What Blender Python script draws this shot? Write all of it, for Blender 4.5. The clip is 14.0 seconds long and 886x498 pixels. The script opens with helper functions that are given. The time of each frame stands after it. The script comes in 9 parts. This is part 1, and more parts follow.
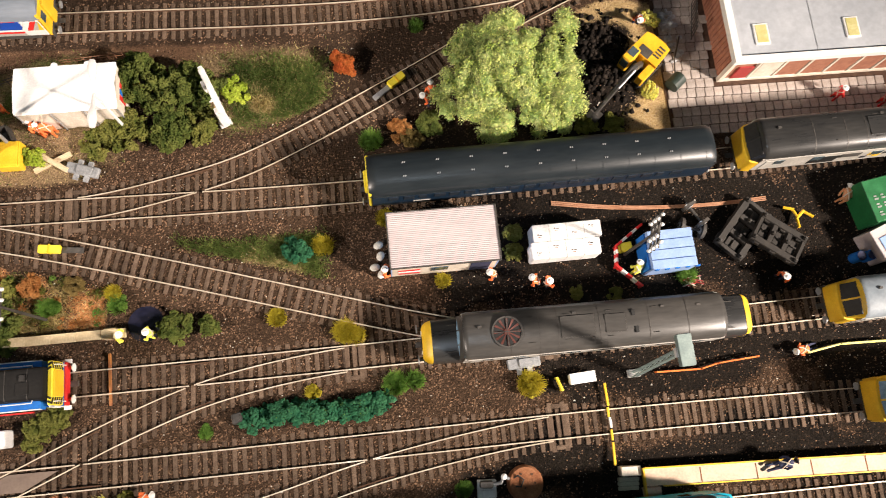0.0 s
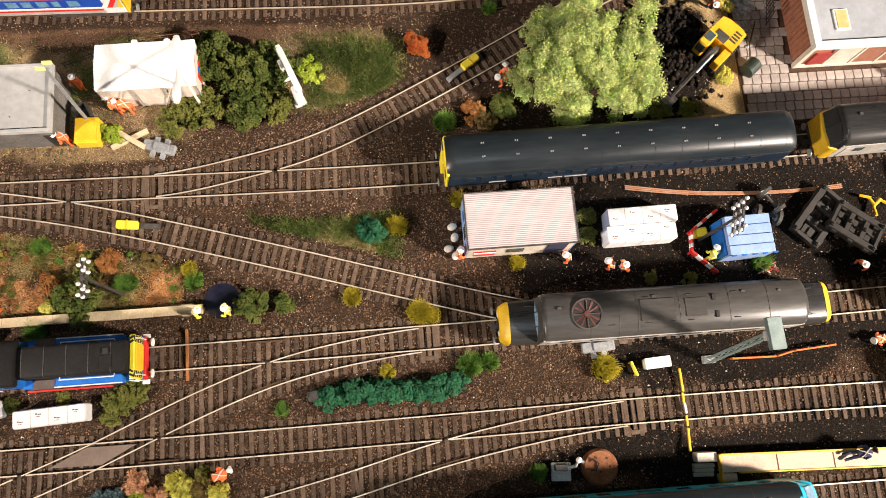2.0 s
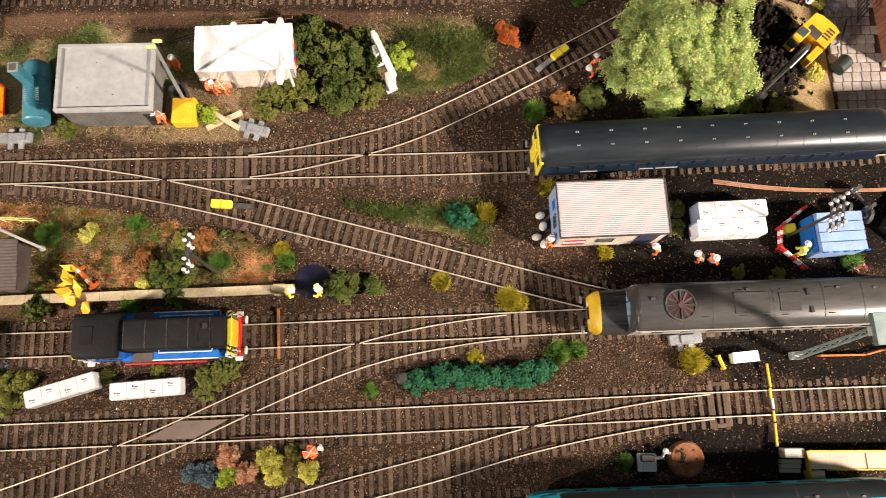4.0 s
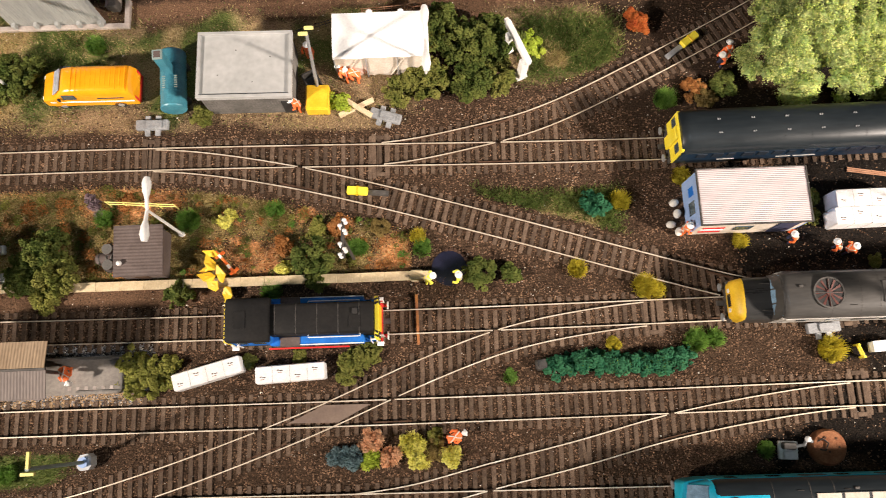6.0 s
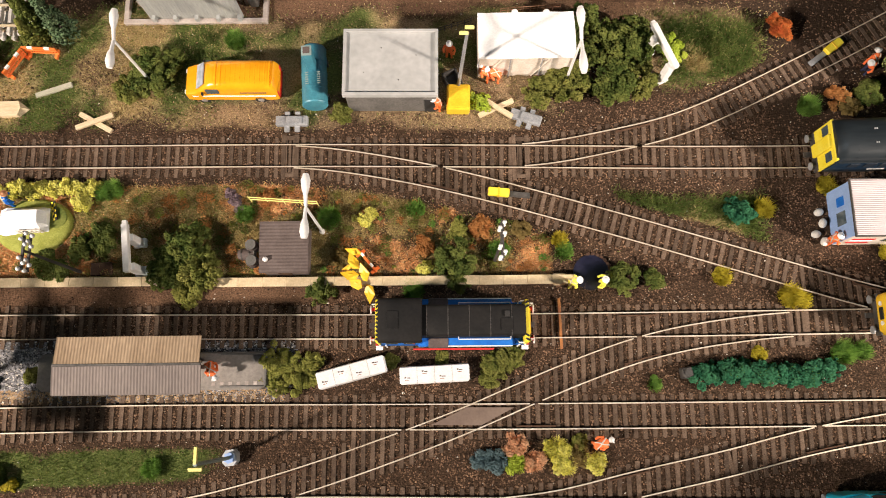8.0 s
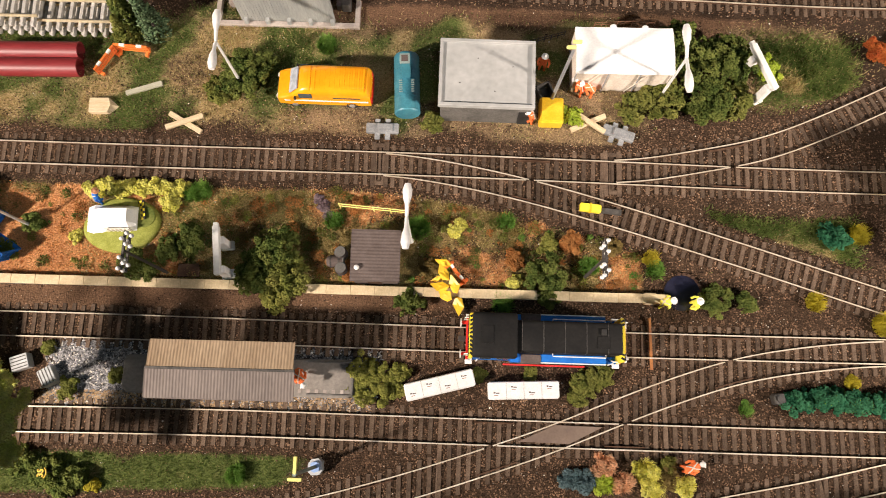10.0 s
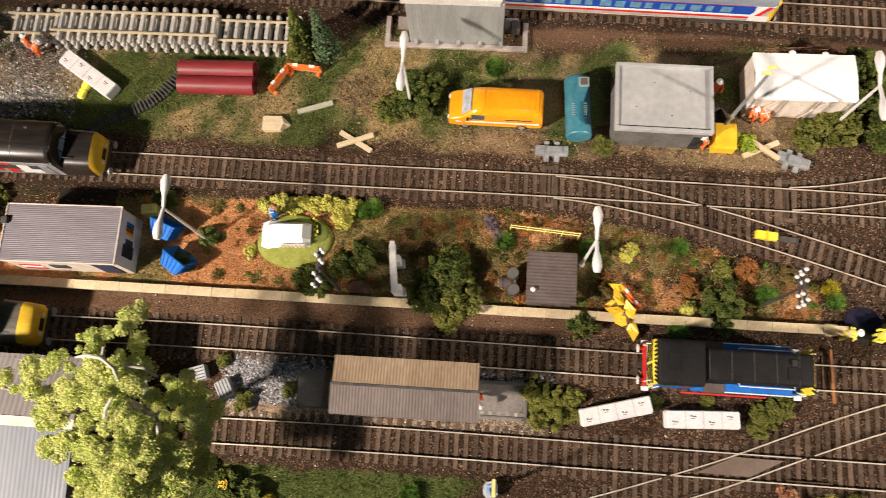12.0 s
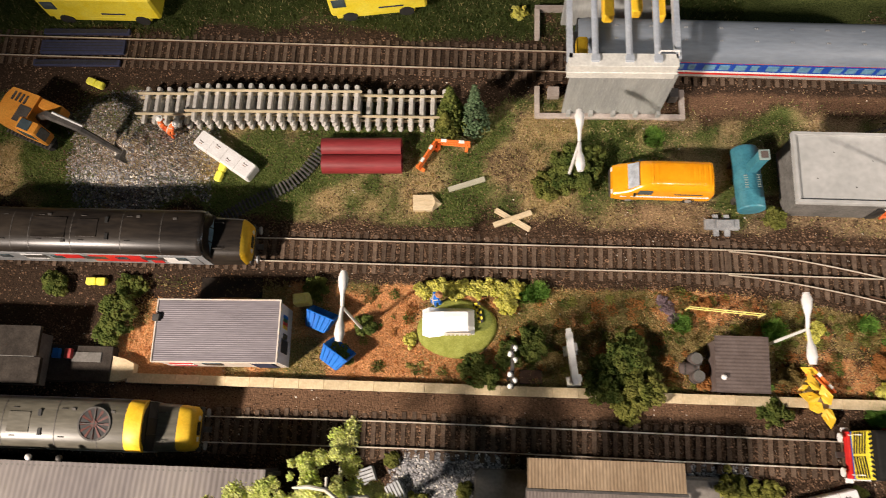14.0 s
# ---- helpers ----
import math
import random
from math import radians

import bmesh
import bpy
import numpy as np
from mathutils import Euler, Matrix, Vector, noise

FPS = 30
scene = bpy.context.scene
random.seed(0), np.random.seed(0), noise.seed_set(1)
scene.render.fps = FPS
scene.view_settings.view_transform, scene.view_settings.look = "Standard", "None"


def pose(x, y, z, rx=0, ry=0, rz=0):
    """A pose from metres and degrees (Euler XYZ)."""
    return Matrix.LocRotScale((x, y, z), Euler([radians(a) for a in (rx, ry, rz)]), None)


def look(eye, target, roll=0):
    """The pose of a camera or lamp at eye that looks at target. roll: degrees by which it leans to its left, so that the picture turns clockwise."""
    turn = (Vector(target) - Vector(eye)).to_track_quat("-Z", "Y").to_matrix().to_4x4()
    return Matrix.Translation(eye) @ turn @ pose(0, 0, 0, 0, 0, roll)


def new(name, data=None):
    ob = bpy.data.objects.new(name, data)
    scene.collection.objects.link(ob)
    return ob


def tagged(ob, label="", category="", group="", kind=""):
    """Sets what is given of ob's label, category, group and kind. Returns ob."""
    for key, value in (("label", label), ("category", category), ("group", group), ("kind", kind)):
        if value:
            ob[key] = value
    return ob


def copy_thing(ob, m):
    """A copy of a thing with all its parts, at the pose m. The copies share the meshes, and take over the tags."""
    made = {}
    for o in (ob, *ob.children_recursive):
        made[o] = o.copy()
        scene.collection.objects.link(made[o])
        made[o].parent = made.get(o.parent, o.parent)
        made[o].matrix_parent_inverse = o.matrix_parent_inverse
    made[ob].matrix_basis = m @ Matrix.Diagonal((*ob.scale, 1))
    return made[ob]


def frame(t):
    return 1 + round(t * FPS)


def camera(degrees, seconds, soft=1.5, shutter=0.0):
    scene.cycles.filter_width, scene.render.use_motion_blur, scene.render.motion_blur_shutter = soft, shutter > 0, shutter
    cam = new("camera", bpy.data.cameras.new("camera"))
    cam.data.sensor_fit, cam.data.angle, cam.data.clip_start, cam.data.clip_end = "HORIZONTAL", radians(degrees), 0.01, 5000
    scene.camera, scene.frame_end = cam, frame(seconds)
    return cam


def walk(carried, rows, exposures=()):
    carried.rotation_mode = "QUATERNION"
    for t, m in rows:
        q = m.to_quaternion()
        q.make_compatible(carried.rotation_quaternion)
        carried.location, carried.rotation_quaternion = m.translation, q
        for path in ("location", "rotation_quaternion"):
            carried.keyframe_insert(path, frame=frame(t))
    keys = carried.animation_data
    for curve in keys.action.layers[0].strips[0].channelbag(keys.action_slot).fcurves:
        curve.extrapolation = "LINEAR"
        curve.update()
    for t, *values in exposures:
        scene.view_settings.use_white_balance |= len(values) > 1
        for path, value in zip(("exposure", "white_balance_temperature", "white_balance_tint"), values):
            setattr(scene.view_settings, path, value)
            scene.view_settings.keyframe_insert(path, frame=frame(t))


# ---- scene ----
cam = camera(61.8, 14.0, 0.9, 0.4)
# seconds, eye in millimetres, turn in degrees
PATH = [
    (0.0, -6.9, 16.1, 559.5, 12.90, -3.54, -5.91),
    (0.5, -23.9, 14.5, 551.8, 12.39, -3.06, -5.65),
    (1.0, -40.5, 10.4, 549.6, 12.74, -3.02, -5.40),
    (1.5, -45.3, 12.5, 551.3, 12.48, -2.77, -5.12),
    (2.0, -54.1, 8.5, 552.7, 12.70, -2.75, -4.78),
    (2.5, -63.8, 8.9, 551.6, 12.57, -2.62, -4.38),
    (4.8, -147.3, -2.5, 551.7, 12.90, -1.55, -2.41),
    (5.0, -158.6, -1.3, 550.8, 12.94, -1.64, -2.44),
    (5.5, -180.7, -3.6, 552.3, 12.56, -1.29, -2.47),
    (6.0, -199.9, -0.1, 550.5, 12.15, -0.70, -2.35),
    (6.5, -229.3, 0.8, 549.1, 11.85, -0.40, -1.98),
    (7.0, -255.7, -0.7, 551.7, 11.77, -0.22, -1.35),
    (7.5, -277.6, 3.2, 551.1, 11.72, -0.05, -0.93),
    (7.7, -285.9, 4.7, 548.1, 11.81, -0.11, -0.86),
    (10.0, -360.0, 13.6, 541.7, 12.29, -0.15, 1.56),
    (10.5, -377.1, 13.2, 540.7, 12.29, 0.39, 2.37),
    (11.0, -397.8, 8.4, 541.0, 12.90, 0.85, 3.04),
    (11.5, -424.8, 8.6, 540.9, 13.68, 1.38, 3.46),
    (12.0, -459.1, 9.7, 542.3, 13.99, 2.36, 3.68),
    (12.5, -489.0, 16.5, 540.3, 14.23, 3.27, 3.33),
    (13.0, -523.8, 35.5, 536.8, 14.68, 3.62, 2.68),
    (13.5, -552.9, 43.2, 534.7, 15.69, 3.04, 2.06),
    (14.0, -585.5, 53.9, 530.2, 15.74, 2.64, 2.06),
]
walk(cam, [(t, pose(x / 1000, y / 1000, z / 1000, rx, ry, rz)) for t, x, y, z, rx, ry, rz in PATH], ((0.0, 0.0), (7.7, 0.0), (10.0, -0.04), (11.0, -0.14), (12.0, -0.2), (13.0, -0.22), (14.0, -0.26)))

# ---- light ----
world = bpy.data.worlds.new("room_air")
scene.world = world
world.use_nodes = True
world.node_tree.nodes["Background"].inputs[0].default_value = (0.75, 0.87, 1.0, 1)
world.node_tree.nodes["Background"].inputs[1].default_value = 0.004


def lamp(name, eye, target, watts, size, colour, kind="SPOT", cone=60, blend=0.9):
    data = bpy.data.lights.new(name, kind)
    data.energy, data.color = watts, colour
    if kind == "AREA":
        data.shape, data.size = "DISK", size / 1000
    else:
        data.shadow_soft_size, data.spot_size, data.spot_blend = size / 1000, radians(cone), blend
    ob = new(name, data)
    ob.matrix_world = look([v / 1000 for v in eye], [v / 1000 for v in target])
    return tagged(ob, "warm lamp hung over the layout", "lamp", kind="structure")


lamp("hall_spotlight", (-1432, -465, 850), (-540, 125, 0), 170.0, 46, (1.0, 0.85, 0.735), cone=49, blend=1.0)
lamp("hall_spotlight", (1430, -545, 985), (130, 155, 0), 388.0, 78, (1.0, 0.85, 0.735), cone=29, blend=1.0)
lamp("ceiling_lamp", (-150, -60, 1300), (-150, 120, 0), 1.6, 160, (0.74, 0.87, 1.0), "AREA")

# ---- materials ----


def mat(name, c1, c2=None, size=4.0, rough=0.6, metal=0.0, bump=0.0, grain=0.5, random_tone=0.0, island=0.0, fleck=None, coat=0.0, streak=None):
    """A surface in two tones (c1, c2) that mingle at a scale of size mm, with finer grain, wear in the gloss and fine relief."""
    m = bpy.data.materials.new(name)
    m.use_nodes = True
    nt = m.node_tree
    bsdf = nt.nodes["Principled BSDF"]
    bsdf.inputs["Metallic"].default_value = metal
    if rough >= 0.85:
        bsdf.inputs["Specular IOR Level"].default_value = 0.15
    bsdf.inputs["Coat Weight"].default_value = coat
    link = nt.links.new
    c2 = c2 or tuple(v * 0.72 for v in c1)
    tex = nt.nodes.new("ShaderNodeTexCoord")
    mapn = nt.nodes.new("ShaderNodeMapping")
    link(tex.outputs["Object"], mapn.inputs["Vector"])
    if streak:
        mapn.inputs["Scale"].default_value = streak
    n1 = nt.nodes.new("ShaderNodeTexNoise")
    n1.inputs["Scale"].default_value = 1000 / size
    n1.inputs["Detail"].default_value = 5
    n1.inputs["Roughness"].default_value = 0.65
    link(mapn.outputs[0], n1.inputs["Vector"])
    n2 = nt.nodes.new("ShaderNodeTexNoise")
    n2.inputs["Scale"].default_value = 1000 / max(size * 0.12, 0.5)
    n2.inputs["Detail"].default_value = 3
    link(mapn.outputs[0], n2.inputs["Vector"])
    ramp = nt.nodes.new("ShaderNodeValToRGB")
    ramp.color_ramp.elements[0].position, ramp.color_ramp.elements[1].position = 0.36, 0.64
    ramp.color_ramp.elements[0].color, ramp.color_ramp.elements[1].color = (*c1, 1), (*c2, 1)
    link(n1.outputs["Fac"], ramp.inputs[0])
    out = ramp.outputs[0]
    hsv = nt.nodes.new("ShaderNodeHueSaturation")
    link(out, hsv.inputs["Color"])
    val = nt.nodes.new("ShaderNodeMapRange")
    val.inputs["From Min"].default_value, val.inputs["From Max"].default_value = 0.3, 0.7
    val.inputs["To Min"].default_value, val.inputs["To Max"].default_value = 1 - 0.5 * grain, 1 + 0.5 * grain
    link(n2.outputs["Fac"], val.inputs["Value"])
    last = val.outputs[0]
    for amount, node, socket in ((random_tone, "ShaderNodeObjectInfo", "Random"), (island, "ShaderNodeNewGeometry", "Random Per Island")):
        if amount:
            info = nt.nodes.new(node)
            tone = nt.nodes.new("ShaderNodeMapRange")
            tone.inputs["To Min"].default_value, tone.inputs["To Max"].default_value = 1 - amount, 1 + amount
            link(info.outputs[socket], tone.inputs["Value"])
            times = nt.nodes.new("ShaderNodeMath")
            times.operation = "MULTIPLY"
            link(last, times.inputs[0])
            link(tone.outputs[0], times.inputs[1])
            last = times.outputs[0]
    link(last, hsv.inputs["Value"])
    out = hsv.outputs[0]
    if fleck:
        colour, share, fsize = fleck
        vor = nt.nodes.new("ShaderNodeTexVoronoi")
        vor.inputs["Scale"].default_value = 1000 / fsize
        link(mapn.outputs[0], vor.inputs["Vector"])
        sep = nt.nodes.new("ShaderNodeSeparateColor")
        link(vor.outputs["Color"], sep.inputs[0])
        gate = nt.nodes.new("ShaderNodeMath")
        gate.operation = "LESS_THAN"
        gate.inputs[1].default_value = share
        link(sep.outputs[0], gate.inputs[0])
        mix = nt.nodes.new("ShaderNodeMix")
        mix.data_type = "RGBA"
        mix.inputs["B"].default_value = (*colour, 1)
        link(gate.outputs[0], mix.inputs["Factor"])
        link(out, mix.inputs["A"])
        out = mix.outputs["Result"]
    link(out, bsdf.inputs["Base Color"])
    rr = nt.nodes.new("ShaderNodeMapRange")
    rr.inputs["To Min"].default_value, rr.inputs["To Max"].default_value = max(rough - 0.14, 0.03), min(rough + 0.14, 1)
    link(n1.outputs["Fac"], rr.inputs["Value"])
    link(rr.outputs[0], bsdf.inputs["Roughness"])
    if bump:
        bn = nt.nodes.new("ShaderNodeBump")
        bn.inputs["Strength"].default_value = 0.8
        bn.inputs["Distance"].default_value = bump / 1000
        link(n2.outputs["Fac"], bn.inputs["Height"])
        link(bn.outputs[0], bsdf.inputs["Normal"])
    return m


def glass(name, tint=(0.05, 0.07, 0.08)):
    m = mat(name, tint, tuple(v * 1.6 for v in tint), 6, 0.1, 0.0, 0, 0.2)
    m.node_tree.nodes["Principled BSDF"].inputs["Specular IOR Level"].default_value = 0.8
    return m


M_rail = mat("worn_rail_top", (0.78, 0.69, 0.56), (0.58, 0.49, 0.37), 30, 0.42, 0.35, 0, 0.15)
M_web = mat("rusty_rail_side", (0.075, 0.04, 0.024), (0.12, 0.07, 0.045), 6, 0.85, 0, 0.1)
M_sleeper = mat("weathered_sleeper", (0.082, 0.055, 0.039), (0.140, 0.099, 0.070), 5, 0.85, 0, 0.3, 0.7, random_tone=0.34)
M_stone = mat("ballast_stone", (0.070, 0.041, 0.025), (0.215, 0.134, 0.084), 16, 0.95, 0, 0, 0.4, island=0.85)
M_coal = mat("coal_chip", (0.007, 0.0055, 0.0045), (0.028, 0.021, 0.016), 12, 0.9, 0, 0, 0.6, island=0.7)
M_pinkstone = mat("pinkish_gravel", (0.13, 0.092, 0.066), (0.30, 0.225, 0.165), 3, 0.85, 0, 0, 0.5, island=0.5)
M_pale = mat("pale_stone", (0.52, 0.48, 0.41), (0.76, 0.72, 0.64), 3, 0.85, 0, 0, 0.4, island=0.35)
M_grey_stone = mat("grey_stone", (0.10, 0.10, 0.105), (0.32, 0.315, 0.32), 3, 0.85, 0, 0, 0.5, island=0.7)
M_tan_stone = mat("tan_stone", (0.289, 0.187, 0.102), (0.442, 0.315, 0.187), 3, 0.85, 0, 0, 0.5, island=0.4)
M_rust_leaf = mat("rust_litter", (0.52, 0.215, 0.07), (0.80, 0.46, 0.20), 16, 0.9, 0, 0, 0.3, island=0.35)
M_matt = mat("matt_black", (0.010, 0.010, 0.010), (0.018, 0.017, 0.016), 16, 0.7, 0, 0.03, 0.3)
M_matt.node_tree.nodes["Principled BSDF"].inputs["Specular IOR Level"].default_value = 0.18
M_black = mat("black_paint", (0.011, 0.011, 0.011), (0.019, 0.019, 0.018), 18, 0.5, 0, 0.04, 0.3)
M_darkgrey = mat("dark_grey_roof", (0.053, 0.051, 0.048), (0.080, 0.075, 0.069), 28, 0.35, 0, 0.03, 0.25, streak=(0.4, 2, 1))
M_blackroof = mat("sooty_roof", (0.022, 0.023, 0.024), (0.044, 0.043, 0.041), 28, 0.29, 0, 0.03, 0.25, streak=(0.4, 2, 1))
M_dustroof = mat("dusty_black_roof", (0.014, 0.012, 0.011), (0.042, 0.033, 0.025), 30, 0.33, 0, 0.03, 0.35, streak=(0.4, 2, 1))
M_icegrey = mat("blue_grey_cab_roof", (0.20, 0.24, 0.275), (0.27, 0.31, 0.345), 25, 0.45, 0, 0.03, 0.2)
M_coachroof = mat("blue_grey_roof", (0.012, 0.017, 0.021), (0.021, 0.027, 0.031), 30, 0.36, 0, 0.03, 0.2, streak=(0.4, 2, 1))
M_coachblue = mat("coach_blue", (0.006, 0.018, 0.038), (0.010, 0.026, 0.050), 20, 0.4)
M_paleroof = mat("pale_grey_roof", (0.44, 0.46, 0.47), (0.56, 0.57, 0.57), 25, 0.45, 0, 0.03, 0.2)
M_olive = mat("weathered_olive_roof", (0.095, 0.088, 0.068), (0.145, 0.135, 0.105), 26, 0.38, 0, 0.03, 0.3, streak=(0.4, 2, 1))
M_lightgrey = mat("light_grey_side", (0.36, 0.34, 0.31), (0.48, 0.46, 0.42), 14, 0.5, 0, 0.03, 0.3)
M_yellow = mat("warning_yellow", (0.80, 0.47, 0.02), (0.88, 0.58, 0.04), 10, 0.45, 0, 0.03, 0.15)
M_lemon = mat("lemon_yellow", (0.88, 0.70, 0.03), (0.92, 0.78, 0.08), 8, 0.5, 0, 0.03, 0.15)
M_pallemon = mat("pale_yellow", (0.88, 0.80, 0.22), (0.92, 0.86, 0.34), 8, 0.5, 0, 0.03, 0.15)
M_blue = mat("rail_blue", (0.015, 0.13, 0.50), (0.02, 0.18, 0.62), 12, 0.6, 0, 0, 0.15)
M_blue.node_tree.nodes["Principled BSDF"].inputs["Specular IOR Level"].default_value = 0.2
M_skyblue = mat("pale_blue", (0.25, 0.38, 0.66), (0.32, 0.46, 0.74), 12, 0.5, 0, 0.03, 0.15)
M_nseblue = mat("stripe_blue", (0.012, 0.06, 0.36), (0.016, 0.08, 0.45), 12, 0.38, 0, 0, 0.15)
M_teal = mat("teal_paint", (0.035, 0.17, 0.24), (0.07, 0.27, 0.34), 12, 0.4, 0, 0.04, 0.25)
M_turq = mat("turquoise_paint", (0.01, 0.42, 0.62), (0.02, 0.50, 0.70), 12, 0.35, 0, 0.02, 0.15)
M_red = mat("red_paint", (0.60, 0.02, 0.02), (0.72, 0.035, 0.03), 8, 0.42, 0, 0, 0.2)
M_maroon_door = mat("dull_red_door", (0.30, 0.03, 0.03), (0.38, 0.05, 0.045), 8, 0.5, 0, 0.03, 0.25)
M_maroon = mat("maroon_pipe", (0.195, 0.019, 0.022), (0.270, 0.034, 0.038), 18, 0.48, 0, 0.05, 0.25, streak=(0.3, 2, 2))
M_orange = mat("orange_plastic", (0.85, 0.17, 0.03), (0.90, 0.24, 0.05), 8, 0.5, 0, 0.03, 0.15)
M_vanorange = mat("van_orange", (0.92, 0.36, 0.01), (0.95, 0.43, 0.015), 20, 0.22, 0, 0, 0.06, coat=0.6)
M_diggeryellow = mat("digger_yellow", (0.82, 0.42, 0.02), (0.88, 0.52, 0.03), 8, 0.42, 0, 0.03, 0.2)
M_diggerorange = mat("faded_orange", (0.62, 0.24, 0.03), (0.72, 0.32, 0.05), 8, 0.5, 0, 0.03, 0.25)
M_hivis = mat("hi_vis_orange", (0.85, 0.15, 0.03), (0.92, 0.24, 0.07), 3, 0.7, 0, 0.1, 0.25)
M_hivisy = mat("hi_vis_yellow", (0.85, 0.80, 0.06), (0.92, 0.88, 0.15), 3, 0.7, 0, 0.1, 0.2)
M_white = mat("white_paint", (0.80, 0.79, 0.76), (0.86, 0.85, 0.83), 16, 0.5, 0, 0.04, 0.12)
M_canvas = mat("white_canvas", (0.90, 0.90, 0.89), (0.94, 0.94, 0.93), 12, 0.85, 0, 0.25, 0.1)
M_wrap = mat("white_wrapping", (0.74, 0.73, 0.72), (0.84, 0.83, 0.82), 8, 0.6, 0, 0.3, 0.15)
M_iron = mat("oily_cast_iron", (0.013, 0.011, 0.009), (0.029, 0.024, 0.019), 7, 0.7, 0, 0.1, 0.5)
M_canvas_side = mat("dusty_canvas", (0.60, 0.52, 0.43), (0.72, 0.65, 0.57), 12, 0.85, 0, 0.25, 0.2)
M_pink = mat("pale_pink_sheet", (0.45, 0.385, 0.39), (0.54, 0.48, 0.485), 20, 0.5, 0, 0.04, 0.15, streak=(0.3, 2, 2))
M_cream = mat("cream_wall", (0.62, 0.54, 0.44), (0.74, 0.67, 0.58), 10, 0.65, 0, 0.05, 0.2)
M_lilac = mat("lilac_grey_sheet", (0.190, 0.172, 0.190), (0.245, 0.224, 0.243), 20, 0.38, 0.1, 0.04, 0.2, streak=(0.3, 2, 2))
M_sheet = mat("galvanised_steel", (0.42, 0.42, 0.42), (0.60, 0.60, 0.60), 14, 0.38, 0.6, 0.04, 0.25)
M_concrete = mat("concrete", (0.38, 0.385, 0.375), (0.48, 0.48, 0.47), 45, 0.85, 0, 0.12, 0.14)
# darker concrete than M_concrete, for walls, rims and ramps
M_concrete_dark = mat("dark_concrete", (0.13, 0.125, 0.115), (0.20, 0.19, 0.175), 16, 0.85, 0, 0.2, 0.3)
M_wallstone = mat("sandy_coping", (0.57, 0.45, 0.27), (0.69, 0.57, 0.37), 12, 0.8, 0, 0.15, 0.2, random_tone=0.05)
M_brick = mat("brick_red", (0.30, 0.12, 0.075), (0.40, 0.18, 0.11), 6, 0.8, 0, 0.2, 0.3)
M_flatroof = mat("felt_roof", (0.37, 0.395, 0.43), (0.44, 0.465, 0.50), 35, 0.7, 0, 0.1, 0.15)
M_slab = mat("paving_slab", (0.34, 0.288, 0.252), (0.43, 0.378, 0.342), 12, 0.75, 0, 0.12, 0.25, random_tone=0.16)
M_platform = mat("platform_asphalt", (0.190, 0.170, 0.150), (0.280, 0.255, 0.225), 18, 0.75, 0, 0.15, 0.3)
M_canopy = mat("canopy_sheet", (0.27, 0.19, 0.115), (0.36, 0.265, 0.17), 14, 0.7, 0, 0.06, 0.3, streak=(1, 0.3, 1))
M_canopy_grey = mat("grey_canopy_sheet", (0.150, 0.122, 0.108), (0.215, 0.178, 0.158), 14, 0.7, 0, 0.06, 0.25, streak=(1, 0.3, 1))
M_cladding = mat("grey_cladding", (0.30, 0.31, 0.30), (0.40, 0.41, 0.39), 16, 0.6, 0, 0.05, 0.2, streak=(2, 2, 0.3))
M_bluebeam = mat("blue_grey_beam_paint", (0.36, 0.40, 0.46), (0.46, 0.50, 0.55), 14, 0.4, 0, 0.04, 0.2)
M_palecladding = mat("pale_cladding", (0.60, 0.60, 0.56), (0.72, 0.71, 0.66), 16, 0.6, 0, 0.05, 0.2)
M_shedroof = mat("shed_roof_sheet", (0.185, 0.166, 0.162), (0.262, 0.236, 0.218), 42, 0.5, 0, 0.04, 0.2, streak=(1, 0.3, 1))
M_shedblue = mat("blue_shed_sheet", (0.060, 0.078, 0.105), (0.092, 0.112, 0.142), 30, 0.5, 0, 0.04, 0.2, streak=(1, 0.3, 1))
M_shed = mat("brown_felt_sheet", (0.085, 0.062, 0.055), (0.13, 0.10, 0.09), 12, 0.8, 0, 0.08, 0.25)
M_palebark = mat("pale_bark", (0.46, 0.44, 0.38), (0.60, 0.58, 0.50), 6, 0.8, 0, 0.1, 0.3)
M_wood = mat("pale_wood", (0.58, 0.45, 0.27), (0.70, 0.58, 0.39), 8, 0.75, 0, 0.1, 0.3, streak=(0.3, 3, 3))
M_oldwood = mat("weathered_wood", (0.36, 0.35, 0.26), (0.48, 0.46, 0.36), 8, 0.8, 0, 0.1, 0.3, streak=(0.3, 3, 3))
M_plank = mat("sunlit_board", (0.62, 0.45, 0.33), (0.72, 0.56, 0.42), 14, 0.7, 0, 0.08, 0.2)
M_rust = mat("rusty_steel", (0.22, 0.085, 0.04), (0.33, 0.15, 0.075), 7, 0.85, 0, 0.15, 0.4)
M_copper = mat("rusty_rail", (0.36, 0.17, 0.09), (0.46, 0.25, 0.15), 10, 0.6, 0.2, 0.05, 0.3)
M_faded = mat("rubbed_orange", (0.42, 0.17, 0.04), (0.26, 0.10, 0.04), 6, 0.7, 0, 0.1, 0.4)
M_steelblue = mat("blue_grey_paint", (0.22, 0.29, 0.28), (0.30, 0.38, 0.36), 8, 0.55, 0, 0.03, 0.2)
M_greymetal = mat("grey_metal", (0.25, 0.26, 0.27), (0.38, 0.39, 0.40), 8, 0.5, 0.2, 0.05, 0.3)
M_gunmetal = mat("oily_metal", (0.055, 0.052, 0.048), (0.11, 0.10, 0.09), 6, 0.55, 0.3, 0.08, 0.4)
M_brownplastic = mat("brown_plastic", (0.15, 0.105, 0.08), (0.20, 0.145, 0.11), 14, 0.55, 0, 0.03, 0.15)
